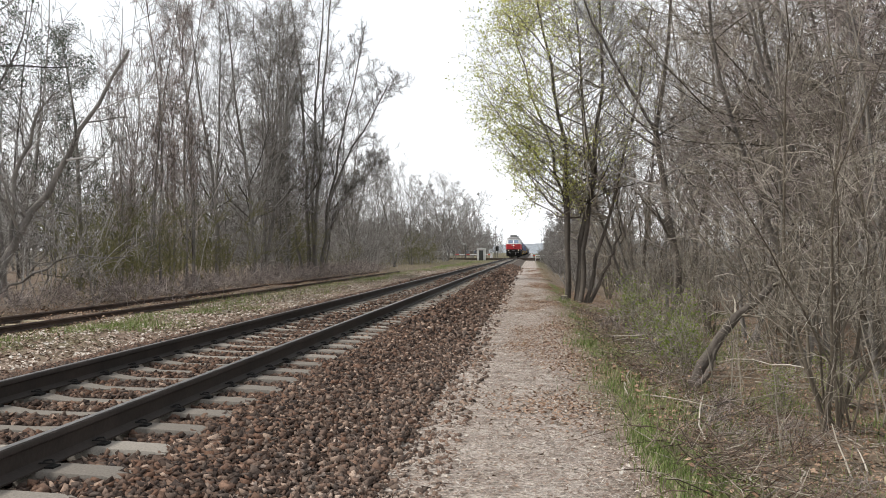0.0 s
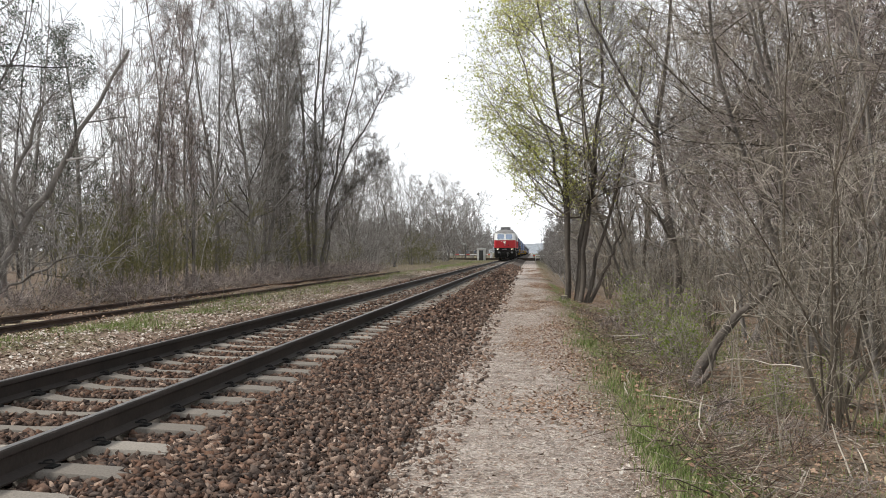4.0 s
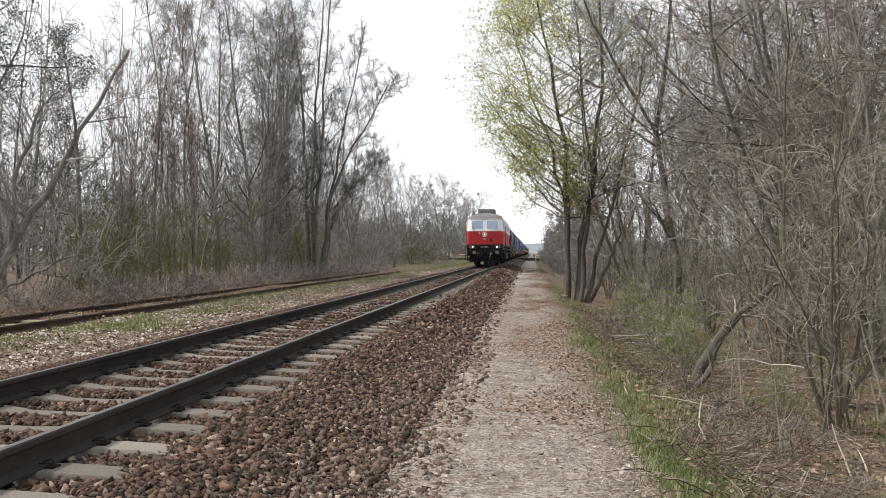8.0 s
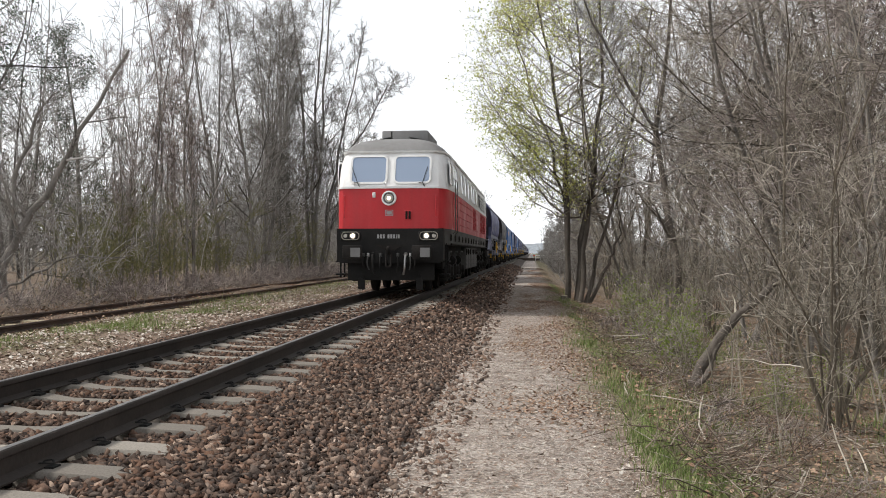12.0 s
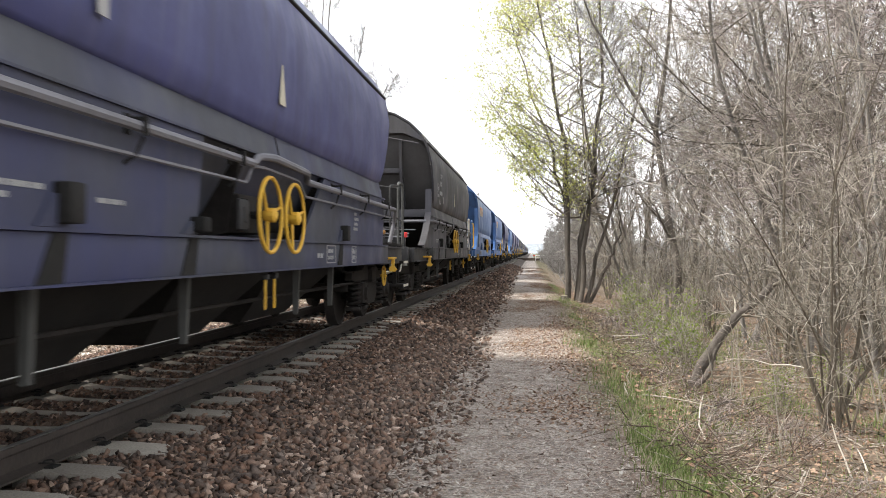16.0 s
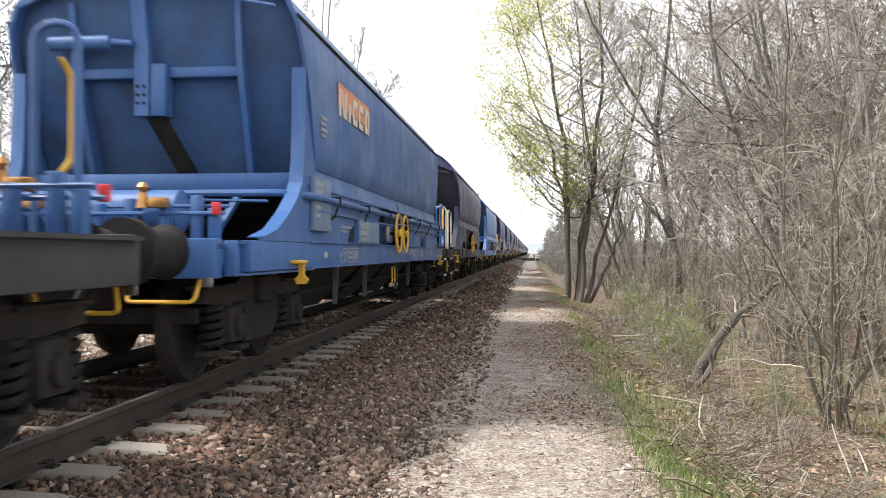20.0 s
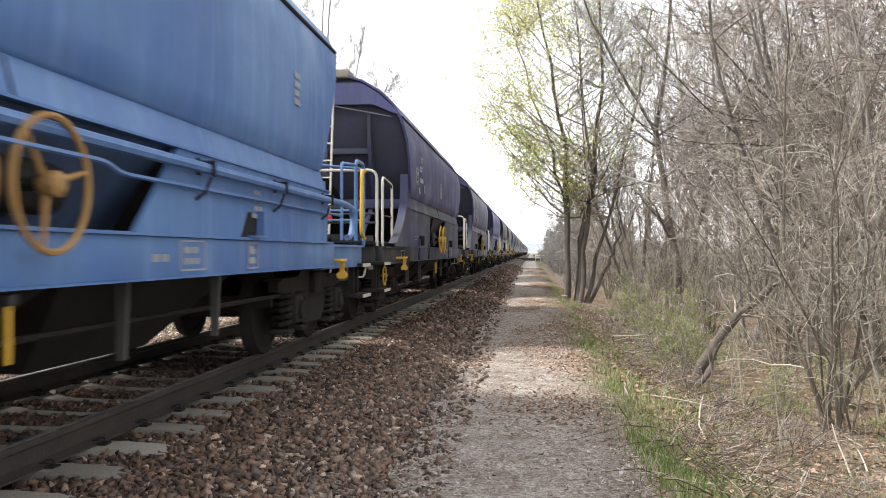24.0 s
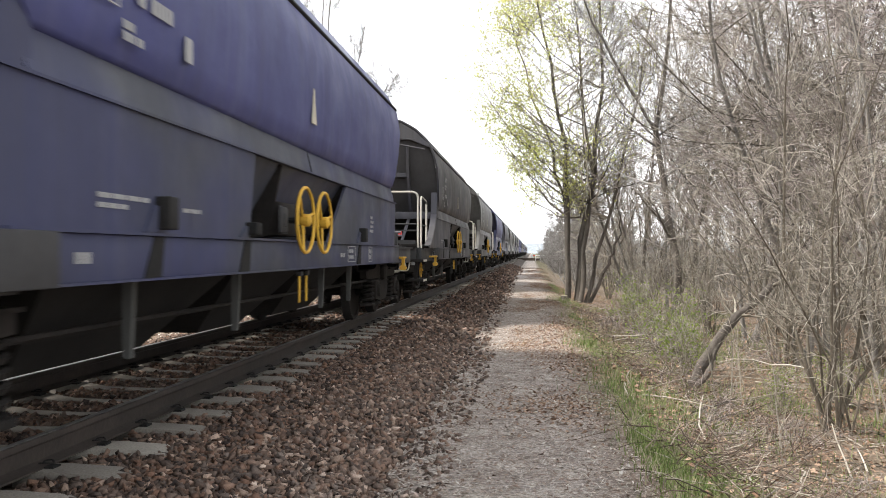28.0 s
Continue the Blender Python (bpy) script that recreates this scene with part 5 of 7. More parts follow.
def build_wagon(label, main, rails, pipe=True, ladder=False, logo=None, handle=None, wheel_mat=None, plain=False, front=True, lower=None, g=BULGED):
    """A bogie hopper wagon. front: its brake platform is at the leading end (y = 0), the brake pipes at the other."""
    lower = lower or main
    wg = thing("hopper_wagon", label, "wagon", group="hopper wagons of the train")
    L, wc, low, lip = g["length"], g["wheels"], g["low"], g["lip"]
    sill, wheel_mat = lower, wheel_mat or M_YELLOW
    flat = not g["box"]
    ya, yb = g["front"][1][-1], g["rear"][1][-1]
    r_tl, r_bl, r_tr, r_br = g["recess"]
    fe, re_ = g["front"][1][0], g["rear"][1][0] + 0.35
    part("hopper", hopper_skin(g), main, wg, "rounded steel hopper shell", 50)
    zr = g["shell"][5][1] + 0.035
    xr = g["shell"][5][0] - 0.012
    for x in (-xr, xr):
        part("roof_edge", Build().tube([(x, ya + 0.02, zr), (x, yb - 0.05, zr)], 0.024, 6), M_BLACK, wg)
    part("roof_walkway", Build().box(-0.34, 0.34, ya + 0.5, yb - 0.5, 4.07, 4.15, 0.01).box(0.36, 0.42, ya + 0.3, yb - 0.3, 4.06, 4.19).box(-0.42, -0.36, ya + 0.3, yb - 0.3, 4.06, 4.19), M_BLACK, wg, "dark roof hatches")
    if plain:
        for near in (True, False):
            s, e = (1, ya) if near else (-1, yb)
            part("end_wall", Build().prism([(-1.4, 1.9), (1.4, 1.9), (1.4, 3.2), (1.0, 3.7), (0.3, 4.0), (-0.3, 4.0), (-1.0, 3.7), (-1.4, 3.2)], "y", *span(e + s * 0.12, e + s * 0.16)), lower, wg)
    else:
        wagon_end(wg, g, True, main, lower, SHADED_PAINTS[main.name])
        wagon_end(wg, g, False, main, lower, SHADED_PAINTS[main.name])
    gus = g["gusset"]
    for sx in (1, -1):
        xa, xb = span(sx * 1.42, sx * 1.45)
        tip = gus[-1]
        sheet = [(gus[0][0], 1.15)] + gus + [(tip[0] + 0.06, tip[1] - 0.02), (fe, lip - 0.01), (fe, low), (r_tl, low), (r_bl, 1.15)]
        part("side_sheet", Build().prism(sheet, "x", xa, xb), lower, wg, "flat lower side sheet with a curved front edge")
        part("side_sheet", Build().prism([(r_br, 1.15), (r_tr, low), (re_, low), (re_ - 0.04, 1.5), (re_ - 0.10, 1.15)], "x", xa, xb), lower, wg)
        part("gusset_flange", ribbon(Build(), gus, *span(sx * 1.33, sx * 1.462), 0.012), lower, wg, "", 20)
        part("sill", Build().box(*span(sx * 1.36, sx * 1.448), (3.30 if g["box"] else 0.9), L - 2.75, 0.905, 1.148, 0.010), sill, wg)
        part("sill_ledge", Build().box(*span(sx * 1.448, sx * 1.475), fe - 0.2, L - 2.9, 1.148, 1.166), sill, wg)
        part("sill_foot", Build().box(*span(sx * 1.445, sx * 1.468), fe - 0.2, L - 2.8, 0.897, 0.910), sill, wg)
        part("end_sill", Build().box(*span(sx * 1.26, sx * 1.36), 0.8, 3.2, 0.87, 1.145, 0.012).box(*span(sx * 1.36, sx * 1.41), 0.85, 2.7, 1.12, 1.145).box(*span(sx * 1.36, sx * 1.41), 0.85, 2.7, 0.875, 0.895), sill if flat else M_FRAME, wg)
        part("end_sill", Build().box(*span(sx * 1.26, sx * 1.36), L - 2.9, L - 0.8, 0.87, 1.145, 0.012).box(*span(sx * 1.36, sx * 1.41), L - 2.7, L - 0.85, 1.12, 1.145), sill if flat and not ladder else M_FRAME, wg)
        if g["box"]:
            part("sill_box", Build().box(*span(sx * 1.30, sx * 1.505), 2.72, 3.28, 0.895, 1.15, 0.012), M_FRAME, wg, "dark box at the end of the sill")
        part("waist_ledge", Build().prism([(sx * 1.462, low), (sx * 1.412, lip + 0.015), (sx * 1.37, lip + 0.015), (sx * 1.42, low)], "y", fe - 0.05, g["rear"][1][0] + 0.12), lower, wg, "slanting waist strip")
        part("waist_seam", Build().box(*span(sx * 1.42, sx * 1.468), fe - 0.3, re_, low - 0.014, low + 0.002), lower, wg)
        part("ledge_joint", Build().prism([(sx * 1.470, low), (sx * 1.420, lip), (sx * 1.40, lip), (sx * 1.45, low)], "y", wc + 0.21, wc + 0.228), M_BLACK, wg)
        if plain:
            continue
        # On flat-sided wagons the chute takes darkened paint for the recess's shade.
        part("chute", Build().prism([(sx * 1.40, low), (sx * 0.78, 0.80), (sx * 0.73, 0.80), (sx * 1.35, low)], "y", r_bl - 0.1, r_tr), SHADED_PAINTS[main.name] if flat else lower, wg, "slanting discharge chute")
        # Gear grime doubles as the recess's shade on rib, cheeks and floor.
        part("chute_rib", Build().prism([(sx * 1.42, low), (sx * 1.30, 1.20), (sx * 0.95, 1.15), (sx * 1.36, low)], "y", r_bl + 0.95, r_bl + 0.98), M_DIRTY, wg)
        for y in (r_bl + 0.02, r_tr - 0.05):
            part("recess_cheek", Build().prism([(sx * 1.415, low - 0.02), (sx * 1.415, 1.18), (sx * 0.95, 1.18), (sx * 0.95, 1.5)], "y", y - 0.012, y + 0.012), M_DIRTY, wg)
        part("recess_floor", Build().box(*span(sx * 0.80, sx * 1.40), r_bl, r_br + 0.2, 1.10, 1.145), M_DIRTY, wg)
        for dy in (-0.35, 0.35):
            hw = hand_wheel("hand_wheel", (sx * 1.56, wc + dy, 1.345), (1, 0, 0), 0.292, 0.0165, wheel_mat, wg, "yellow three-spoked hand wheel")
            part("shaft", Build().tube([(sx * 1.05, wc + dy, 1.345), (sx * 1.55, wc + dy, 1.345)], 0.03, 8), M_BLACK, hw)
        gb = part("gear_box", Build().box(*span(sx * 1.10, sx * 1.40), wc - 0.62, wc + 0.05, 1.20, 1.50, 0.025), M_DIRTY if not flat else main, wg, "gear box behind the hand wheels")
        part("gear_handle", Build().box(*span(sx * 1.40, sx * 1.44), wc - 0.70, wc - 0.48, 1.22, 1.46, 0.03).box(*span(sx * 1.42, sx * 1.45), wc - 0.64, wc - 0.54, 1.28, 1.40, 0.01), M_STEEL if flat else M_FRAME, gb)
        part("gear_drum", Build().tube([(sx * 1.25, wc + 0.06, 1.36), (sx * 1.25, wc + 0.8, 1.36)], 0.13, 12), M_DIRTY, gb)
        if flat:
            for y in (wc - 3.35, wc + 3.25):
                # A black plate on the sheet stands in for the shade inside an opening.
                br = part("step_opening", Build().prism([(y - 0.20, 1.170), (y + 0.20, 1.170), (y + 0.16, 1.36), (y - 0.04, 1.36)], "x", *span(sx * 1.446, sx * 1.452)), M_BLACK, wg, "black plate drawn as a shaded opening above the sill")
                part("step_shelf", Build().box(*span(sx * 1.448, sx * 1.53), y - 0.03, y + 0.19, 1.166, 1.182, 0.004).box(*span(sx * 1.448, sx * 1.51), y + 0.165, y + 0.18, 1.18, 1.37), main, br)
        for y, k in () if flat else ((wc - 3.22, 1.0), (wc - 1.66, 0.5), (wc + 2.62, 0.9)):
            br = part("step_bracket", Build().box(*span(sx * 1.448, sx * 1.54), y - 0.02, y + 0.115, 1.185, 1.185 + 0.19 * k, 0.012), M_BLACK, wg, "black open step bracket")
            part("bracket_web", Build().prism([(y - 0.17, 1.168), (y - 0.03, 1.168), (y - 0.015, 1.18 + 0.14 * k), (y - 0.05, 1.18 + 0.14 * k)], "x", *span(sx * 1.448, sx * 1.475)), sill, br)
            part("bracket_foot", Build().prism([(y - 0.16, 0.912), (y + 0.06, 0.912), (y + 0.10, 1.145), (y - 0.03, 1.145)], "x", *span(sx * 1.446, sx * 1.458)), M_BLACK, br)
        for y0, d in ((2.12, 1), (L - 2.62, 1)):
            hk = Build().box(*span(sx * 1.16, sx * 1.52), y0 - 0.035, y0 + 0.035, 0.945, 0.985, 0.008).box(*span(sx * 1.46, sx * 1.53), y0 - 0.20, y0 + 0.16, 0.955, 0.985, 0.008)
            hk.prism([(sx * 1.46, 0.96), (sx * 1.51, 0.96), (sx * 1.505, 0.85), (sx * 1.545, 0.80), (sx * 1.52, 0.765), (sx * 1.44, 0.765), (sx * 1.42, 0.81), (sx * 1.46, 0.85)], "y", y0 + 0.08, y0 + 0.13)
            part("rope_hook", hk, M_YELLOW, wg, "yellow rope hook bracket")
        for y in (wc - 3.0, wc - 1.12, wc + 1.75, wc + 3.25):
            part("frame_strut", Build().loft([[(sx * 1.15, y - 0.024, 0.93), (sx * 1.22, y - 0.024, 0.93), (sx * 1.22, y + 0.024, 0.93), (sx * 1.15, y + 0.024, 0.93)], [(sx * 1.15, y - 0.02, 0.42), (sx * 1.20, y - 0.02, 0.42), (sx * 1.20, y + 0.02, 0.42), (sx * 1.15, y + 0.02, 0.42)]]), M_GREY, wg)
        part("brake_rod", Build().tube([(sx * 1.05, 3.4, 0.62), (sx * 1.05, L - 3.4, 0.62)], 0.02, 6), M_DIRTY, wg)
        for y in (wc + 0.05, wc + 0.30):
            lv = part("lever", Build().box(*span(sx * 1.38, sx * 1.40), y - 0.014, y + 0.014, 0.58, 0.84, 0.006), M_YELLOW, wg)
            part("lever_head", Build().box(*span(sx * 1.36, sx * 1.42), y - 0.03, y + 0.03, 0.83, 0.88, 0.008), M_FRAME, lv)
        if pipe:
            pz = low - 0.11
            if flat:
                line = [(0.0, 2.18, pz + 0.01), (sx * 1.30, 2.18, pz + 0.01), (sx * 1.52, 2.5, pz), (sx * 1.52, L - 2.55, pz), (sx * 1.52, L - 2.2, pz - 0.02), (sx * 1.52, L - 2.1, 1.45), (sx * 1.52, L - 2.2, 1.24), (sx * 1.52, L - 2.45, 1.22)]
                part("side_pipe", Build().tube(rounded(line, 0.12), 0.034, 8), main, wg, "painted pipe along the side")
                part("side_cable", Build().tube(rounded([(sx * 1.49, 2.8, pz - 0.13), (sx * 1.49, wc - 0.4, pz - 0.13), (sx * 1.56, wc - 0.2, pz - 0.1), (sx * 1.56, wc + 0.8, pz - 0.1), (sx * 1.49, wc + 1.1, pz - 0.13), (sx * 1.49, L - 2.6, pz - 0.13)], 0.1), 0.014, 5), main, wg)
            else:
                line = [(0.0, 2.42, pz - 0.01), (sx * 1.30, 2.42, pz - 0.01), (sx * 1.50, 2.66, pz), (sx * 1.52, 2.9, pz), (sx * 1.52, wc - 0.62, pz), (sx * 1.53, wc - 0.56, pz + 0.06), (sx * 1.62, wc - 0.45, pz + 0.06), (sx * 1.62, wc + 0.55, pz + 0.03), (sx * 1.53, wc + 0.85, pz - 0.02), (sx * 1.52, L - 2.8, pz - 0.02), (sx * 1.52, L - 2.5, pz - 0.02), (sx * 1.46, L - 2.3, 1.5), (sx * 1.42, L - 2.45, 1.2)]
                part("side_pipe", Build().tube(rounded(line, 0.07), 0.03, 8), M_PIPE, wg, "grimy grey pipe along the side")
                part("side_cable", Build().tube(rounded([(sx * 1.49, 2.75, pz - 0.15), (sx * 1.49, wc - 0.72, pz - 0.15), (sx * 1.50, wc - 0.62, pz - 0.02), (sx * 1.55, wc - 0.5, pz - 0.02), (sx * 1.55, wc + 0.5, pz - 0.04), (sx * 1.50, wc + 0.9, pz - 0.15), (sx * 1.49, L - 2.8, pz - 0.15)], 0.05), 0.013, 5), M_PIPE, wg)
            for i in range(7):
                y = 3.5 + i * (L - 6.8) / 6
                if abs(y - wc) > 0.6:
                    cl = part("pipe_clip", Build().box(*span(sx * 1.44, sx * 1.565), y - 0.018, y + 0.018, pz + 0.032, pz + 0.052, 0.004).box(*span(sx * 1.55, sx * 1.565), y - 0.018, y + 0.018, pz - 0.05, pz + 0.052).box(*span(sx * 1.44, sx * 1.46), y - 0.03, y + 0.03, pz - 0.04, pz + 0.07), M_BLACK, wg)
                    part("cable_clip", Build().tube([(sx * 1.45, y - 0.04, pz - 0.20), (sx * 1.50, y, pz - 0.15), (sx * 1.52, y + 0.05, pz - 0.05)], 0.011, 5), M_BLACK, cl)
        # lettering panels, as plain bars
        u, up = (0, sx, 0), (0, 0, 1)
        s = lambda y, w: y if sx > 0 else -(y + w)

        def line(y, z, h, n, gap=6):
            """A row of small characters as bars, with gaps between words."""
            w = h * 0.34
            return (s(y, n * h * 0.56), z, h, *[-w if i % gap == gap - 1 else w for i in range(n)])
        rows = [line(fe + 0.35, 1.0, 0.055, 6), line(wc - 3.9, 1.33, 0.026, 40, 11), line(wc - 3.9, 1.28, 0.026, 22, 8), line(wc - 3.3 + 0.45, 1.30, 0.026, 20, 9), line(wc + 1.55, 1.0, 0.045, 9, 5), line(wc + 3.25, 0.97, 0.05, 4, 9), line(wc + 3.25, 1.05, 0.05, 3, 9),
                line(wc + 3.35, 1.38, 0.035, 10, 6), line(wc + 3.35, 1.44, 0.035, 12, 5), line(wc + 3.3, 1.32, 0.035, 12, 8), line(wc + 3.35, 1.50, 0.035, 7)]
        tagged(part("lettering", bars(Build(), (sx * 1.452, 0, 0), u, up, rows), M_TEXT, wg, "small white markings as plain bars"), kind="stuff")
        fr = Build()
        for y0, w_, z0, z1 in ((wc + 1.95, 0.40, 0.95, 1.12), (2.35, 0.34, 0.96, 1.08), (wc + 3.22, 0.22, 0.94, 1.12)):
            a = s(y0, w_)
            frame_plate(fr, (sx * (1.452 if y0 > 3 else 1.412), 0, 0), u, up, (a, a + w_, z0, z1), 0.010, 0.004, 0.0, 0.004)
            if y0 != 2.35:
                bars(fr, (sx * 1.452, 0, 0), u, up, [line(y0 + 0.05, z0 + 0.03, 0.04, 11 if w_ > 0.3 else 5, 4), line(y0 + 0.05, z0 + 0.10, 0.04, 10 if w_ > 0.3 else 5, 6)])
        tagged(part("label_frame", fr, M_TEXT, wg), kind="stuff")
        if flat:
            sign = Build()
            a = s(wc - 3.89, 0.97)
            cube = [(0, 0, .17, 0), (.17, 0, .28, .07), (.28, .07, .28, .155), (.28, .155, .11, .155), (.11, .155, 0, .085), (0, .085, 0, 0), (0, .085, .17, .085), (.17, .085, .17, 0), (.17, .085, .28, .155)]
            letters = [(.81, .115, .76, .115), (.76, .115, .745, .10), (.745, .10, .745, .05), (.745, .05, .76, .035), (.76, .035, .81, .035), (.81, .035, .81, .075), (.81, .075, .78, .075), (.845, .035, .845, .115), (.845, .115, .905, .115), (.845, .076, .895, .076), (.845, .035, .905, .035)]
            for k, (p0, q0, p1, q1) in enumerate(cube + letters):
                m, w_ = math.hypot(p1 - p0, q1 - q0), 0.005 if k < len(cube) else 0.008
                du, dz = (p1 - p0) / m * w_, (q1 - q0) / m * w_
                plate(sign, (sx * 1.452, 0, 0.945), u, up, [(a + p0 - du - dz, q0 - dz + du), (a + p0 - du + dz, q0 - dz - du), (a + p1 + du + dz, q1 + dz - du), (a + p1 + du - dz, q1 + dz + du)], 0.0, 0.0035 + 0.0002 * (k % 9))
            for p, w_ in ((.39, .24), (.69, .27)):
                frame_plate(sign, (sx * 1.452, 0, 0.945), u, up, (a + p, a + p + w_, 0.0, 0.155), 0.010, 0.004, 0.0, 0.004)
            bars(sign, (sx * 1.452, 0, 0.945), u, up, [(a + .42, 0.035, 0.03, *[0.012] * 9), (a + .42, 0.095, 0.03, *[0.012] * 8)])
            tagged(part("sill_signs", sign, M_TEXT, wg, "white sill signs, one reading GE"), kind="stuff")
            rows = [line(2.98, 2.40, 0.035, 14, 5), line(2.98, 2.34, 0.035, 10, 6), line(2.98, 2.28, 0.035, 12, 7), line(2.98, 2.22, 0.035, 9), line(12.3, 2.62, 0.05, 6, 4), line(12.3, 2.54, 0.05, 6, 9), line(12.3, 2.46, 0.05, 5, 9), line(12.3, 2.38, 0.05, 6, 9)]
            tagged(part("lettering", bars(Build(), (sx * 1.477, 0, 0), u, up, rows, 0.009), M_TEXT, wg, "white number bars"), kind="stuff")
        else:
            rows = [line(4.0, 2.62, 0.045, 14, 5), line(4.0, 2.56, 0.045, 11), line(4.02, 2.36, 0.085, 2, 3), line(4.18, 2.36, 0.085, 6, 9), line(3.85, 2.14, 0.045, 9, 6), line(3.85, 2.20, 0.045, 5, 6), (s(4.64, .1), 2.20, 0.15, 0.10), line(4.1, 2.80, 0.04, 16, 7), line(4.1, 2.74, 0.04, 12, 5)]
            tilt = bars(Build(), (sx * 1.510, 0, 0), u, up, rows, 0.009)
            for z in (2.30, 2.46):
                a = s(3.52, 0.3)
                frame_plate(tilt, (sx * 1.508, 0, 0), u, up, (a, a + 0.28, z, z + 0.12), 0.008, 0.004, 0.0, 0.008)
                bars(tilt, (sx * 1.508, 0, 0), u, up, [line(3.56, z + 0.02, 0.035, 9, 4)], 0.009)
            tagged(part("lettering", tilt, M_TEXT, wg, "white number bars and frames"), kind="stuff")
            a = s(wc + 0.05, 0.16)
            part("warning_mark", plate(Build(), (sx * 1.506, 0, 2.28), u, up, [(a, 0), (a + 0.16, 0), (a + 0.08, 0.34)], 0.0, 0.012), M_MARK, wg, "small pale triangle")
        if logo:
            lg = Build()
            shapes = [[(0, 0), (.09, 0), (.09, .30), (0, .30)], [(.09, .30), (.16, .30), (.30, .0), (.22, .0)], [(.30, 0), (.38, 0), (.38, .30), (.30, .30)], [(.50, 0), (.60, 0), (.60, .20), (.50, .20)], [(.70, 0), (.98, 0), (.98, .08), (.70, .08)], [(.70, .22), (.98, .22), (.98, .30), (.70, .30)], [(.70, 0), (.78, 0), (.78, .3), (.70, .3)], [(1.06, 0), (1.34, 0), (1.34, .08), (1.06, .08)], [(1.06, .22), (1.34, .22), (1.34, .30), (1.06, .30)], [(1.06, 0), (1.14, 0), (1.14, .3), (1.06, .3)], [(1.42, 0), (1.7, 0), (1.7, .08), (1.42, .08)], [(1.42, .22), (1.7, .22), (1.7, .30), (1.42, .30)], [(1.62, 0), (1.7, 0), (1.7, .30), (1.62, .30)], [(1.42, 0), (1.5, 0), (1.5, .30), (1.42, .30)]]
            y0 = 3.78
            glow_back = [(-0.04, 0.10), (1.74, 0.10), (1.74, 0.36), (-0.04, 0.36)]
            o = (sx * 1.476, 0, 2.56)
            plate(bk := Build(), o, u, up, [(y0 + p, q) if sx > 0 else (-(y0 + 1.7) + p, q) for p, q in glow_back], 0.0, 0.004)
            lp = part("logo_ground", bk, M_ORANGE, wg, "faded orange band behind the lettering shapes")
            for k, sh in enumerate(shapes):
                pts = [(y0 + p, q) if sx > 0 else (-(y0 + 1.7) + p, q) for p, q in sh]
                plate(lg, o, u, up, pts, 0.0, 0.008 + 0.0006 * k)
            part("logo", lg, M_CREAM, lp, "cream plain logo shapes")
            for y0, y1, z0, z1, tag in ((2.64, 3.32, 1.28, 1.80, "upright"), (4.83, 6.17, 1.185, 1.45, "long")):
                bo = part("notice_board", Build().box(*span(sx * 1.452, sx * 1.50), y0, y1, z0, z1, 0.006).box(*span(sx * 1.45, sx * 1.51), y0 - 0.01, y1 + 0.01, z0 - 0.012, z0), P_BOARD, wg, "painted data board")
                n = int((y1 - y0) * 34)
                rows = [line(y0 + 0.06, z1 - 0.10, 0.05, int(n * 0.45), 6), line(y0 + 0.06, z1 - 0.18, 0.05, int(n * 0.36), 5), line(y0 + 0.06, z1 - 0.25, 0.035, int(n * 0.4), 7)]
                if tag == "upright":
                    rows += [line(y0 + 0.06, z1 - 0.32, 0.035, int(n * 0.45), 9), line(y0 + 0.06, z1 - 0.40, 0.035, int(n * 0.35), 9)]
                tagged(part("board_text", bars(Build(), (sx * 1.501, 0, 0), u, up, rows), M_TEXT, bo), kind="stuff")
    # frame, buffers and ends
    part("centre_sill", Build().box(-0.35, 0.35, 0.7, L - 0.7, 0.62, 1.10, 0.02), M_DIRTY, wg)
    part("floor_plate", Build().box(-1.26, 1.26, 0.7, 3.6, 1.08, 1.12).box(-1.26, 1.26, L - 3.6, L - 0.7, 1.08, 1.12), M_DIRTY, wg)
    for ya_, yb_ in ((wc - 3.7, wc - 1.3), (wc - 0.9, wc + 0.9), (wc + 1.3, wc + 3.6)):
        part("discharge_hopper", Build().loft([[(-1.20, ya_ - 0.2, 0.95), (1.20, ya_ - 0.2, 0.95), (1.20, yb_ + 0.2, 0.95), (-1.20, yb_ + 0.2, 0.95)], [(-0.62, ya_ + 0.35, 0.34), (0.62, ya_ + 0.35, 0.34), (0.62, yb_ - 0.35, 0.34), (-0.62, yb_ - 0.35, 0.34)]]), M_BLACK, wg)
    for y0, s in ((0.0, 1), (L, -1)):
        part("headstock", Build().box(-1.26, 1.26, *span(y0 + s * 0.62, y0 + s * 0.80), 0.86, 1.16, 0.015).box(-1.30, 1.30, *span(y0 + s * 0.80, y0 + s * 1.2), 0.96, 1.12, 0.015), sill if flat and not (ladder and y0) else M_FRAME, wg)
        for x in (-0.875, 0.875):
            bf = part("buffer", Build().tube([(x, y0 + s * 0.63, 1.055), (x, y0 + s * 0.60, 1.055), (x, y0 + s * 0.34, 1.055), (x, y0 + s * 0.28, 1.055)], [0.21, 0.18, 0.155, 0.135], 18), M_BLACK, wg)
            part("buffer_head", Build().tube([(x, y0 + s * 0.3, 1.055), (x, y0 + s * 0.06, 1.055), (x, y0 + s * 0.05, 1.055), (x, y0 + s * 0.005, 1.055)], [0.115, 0.115, 0.235, 0.225], 20), M_DIRTY, bf)
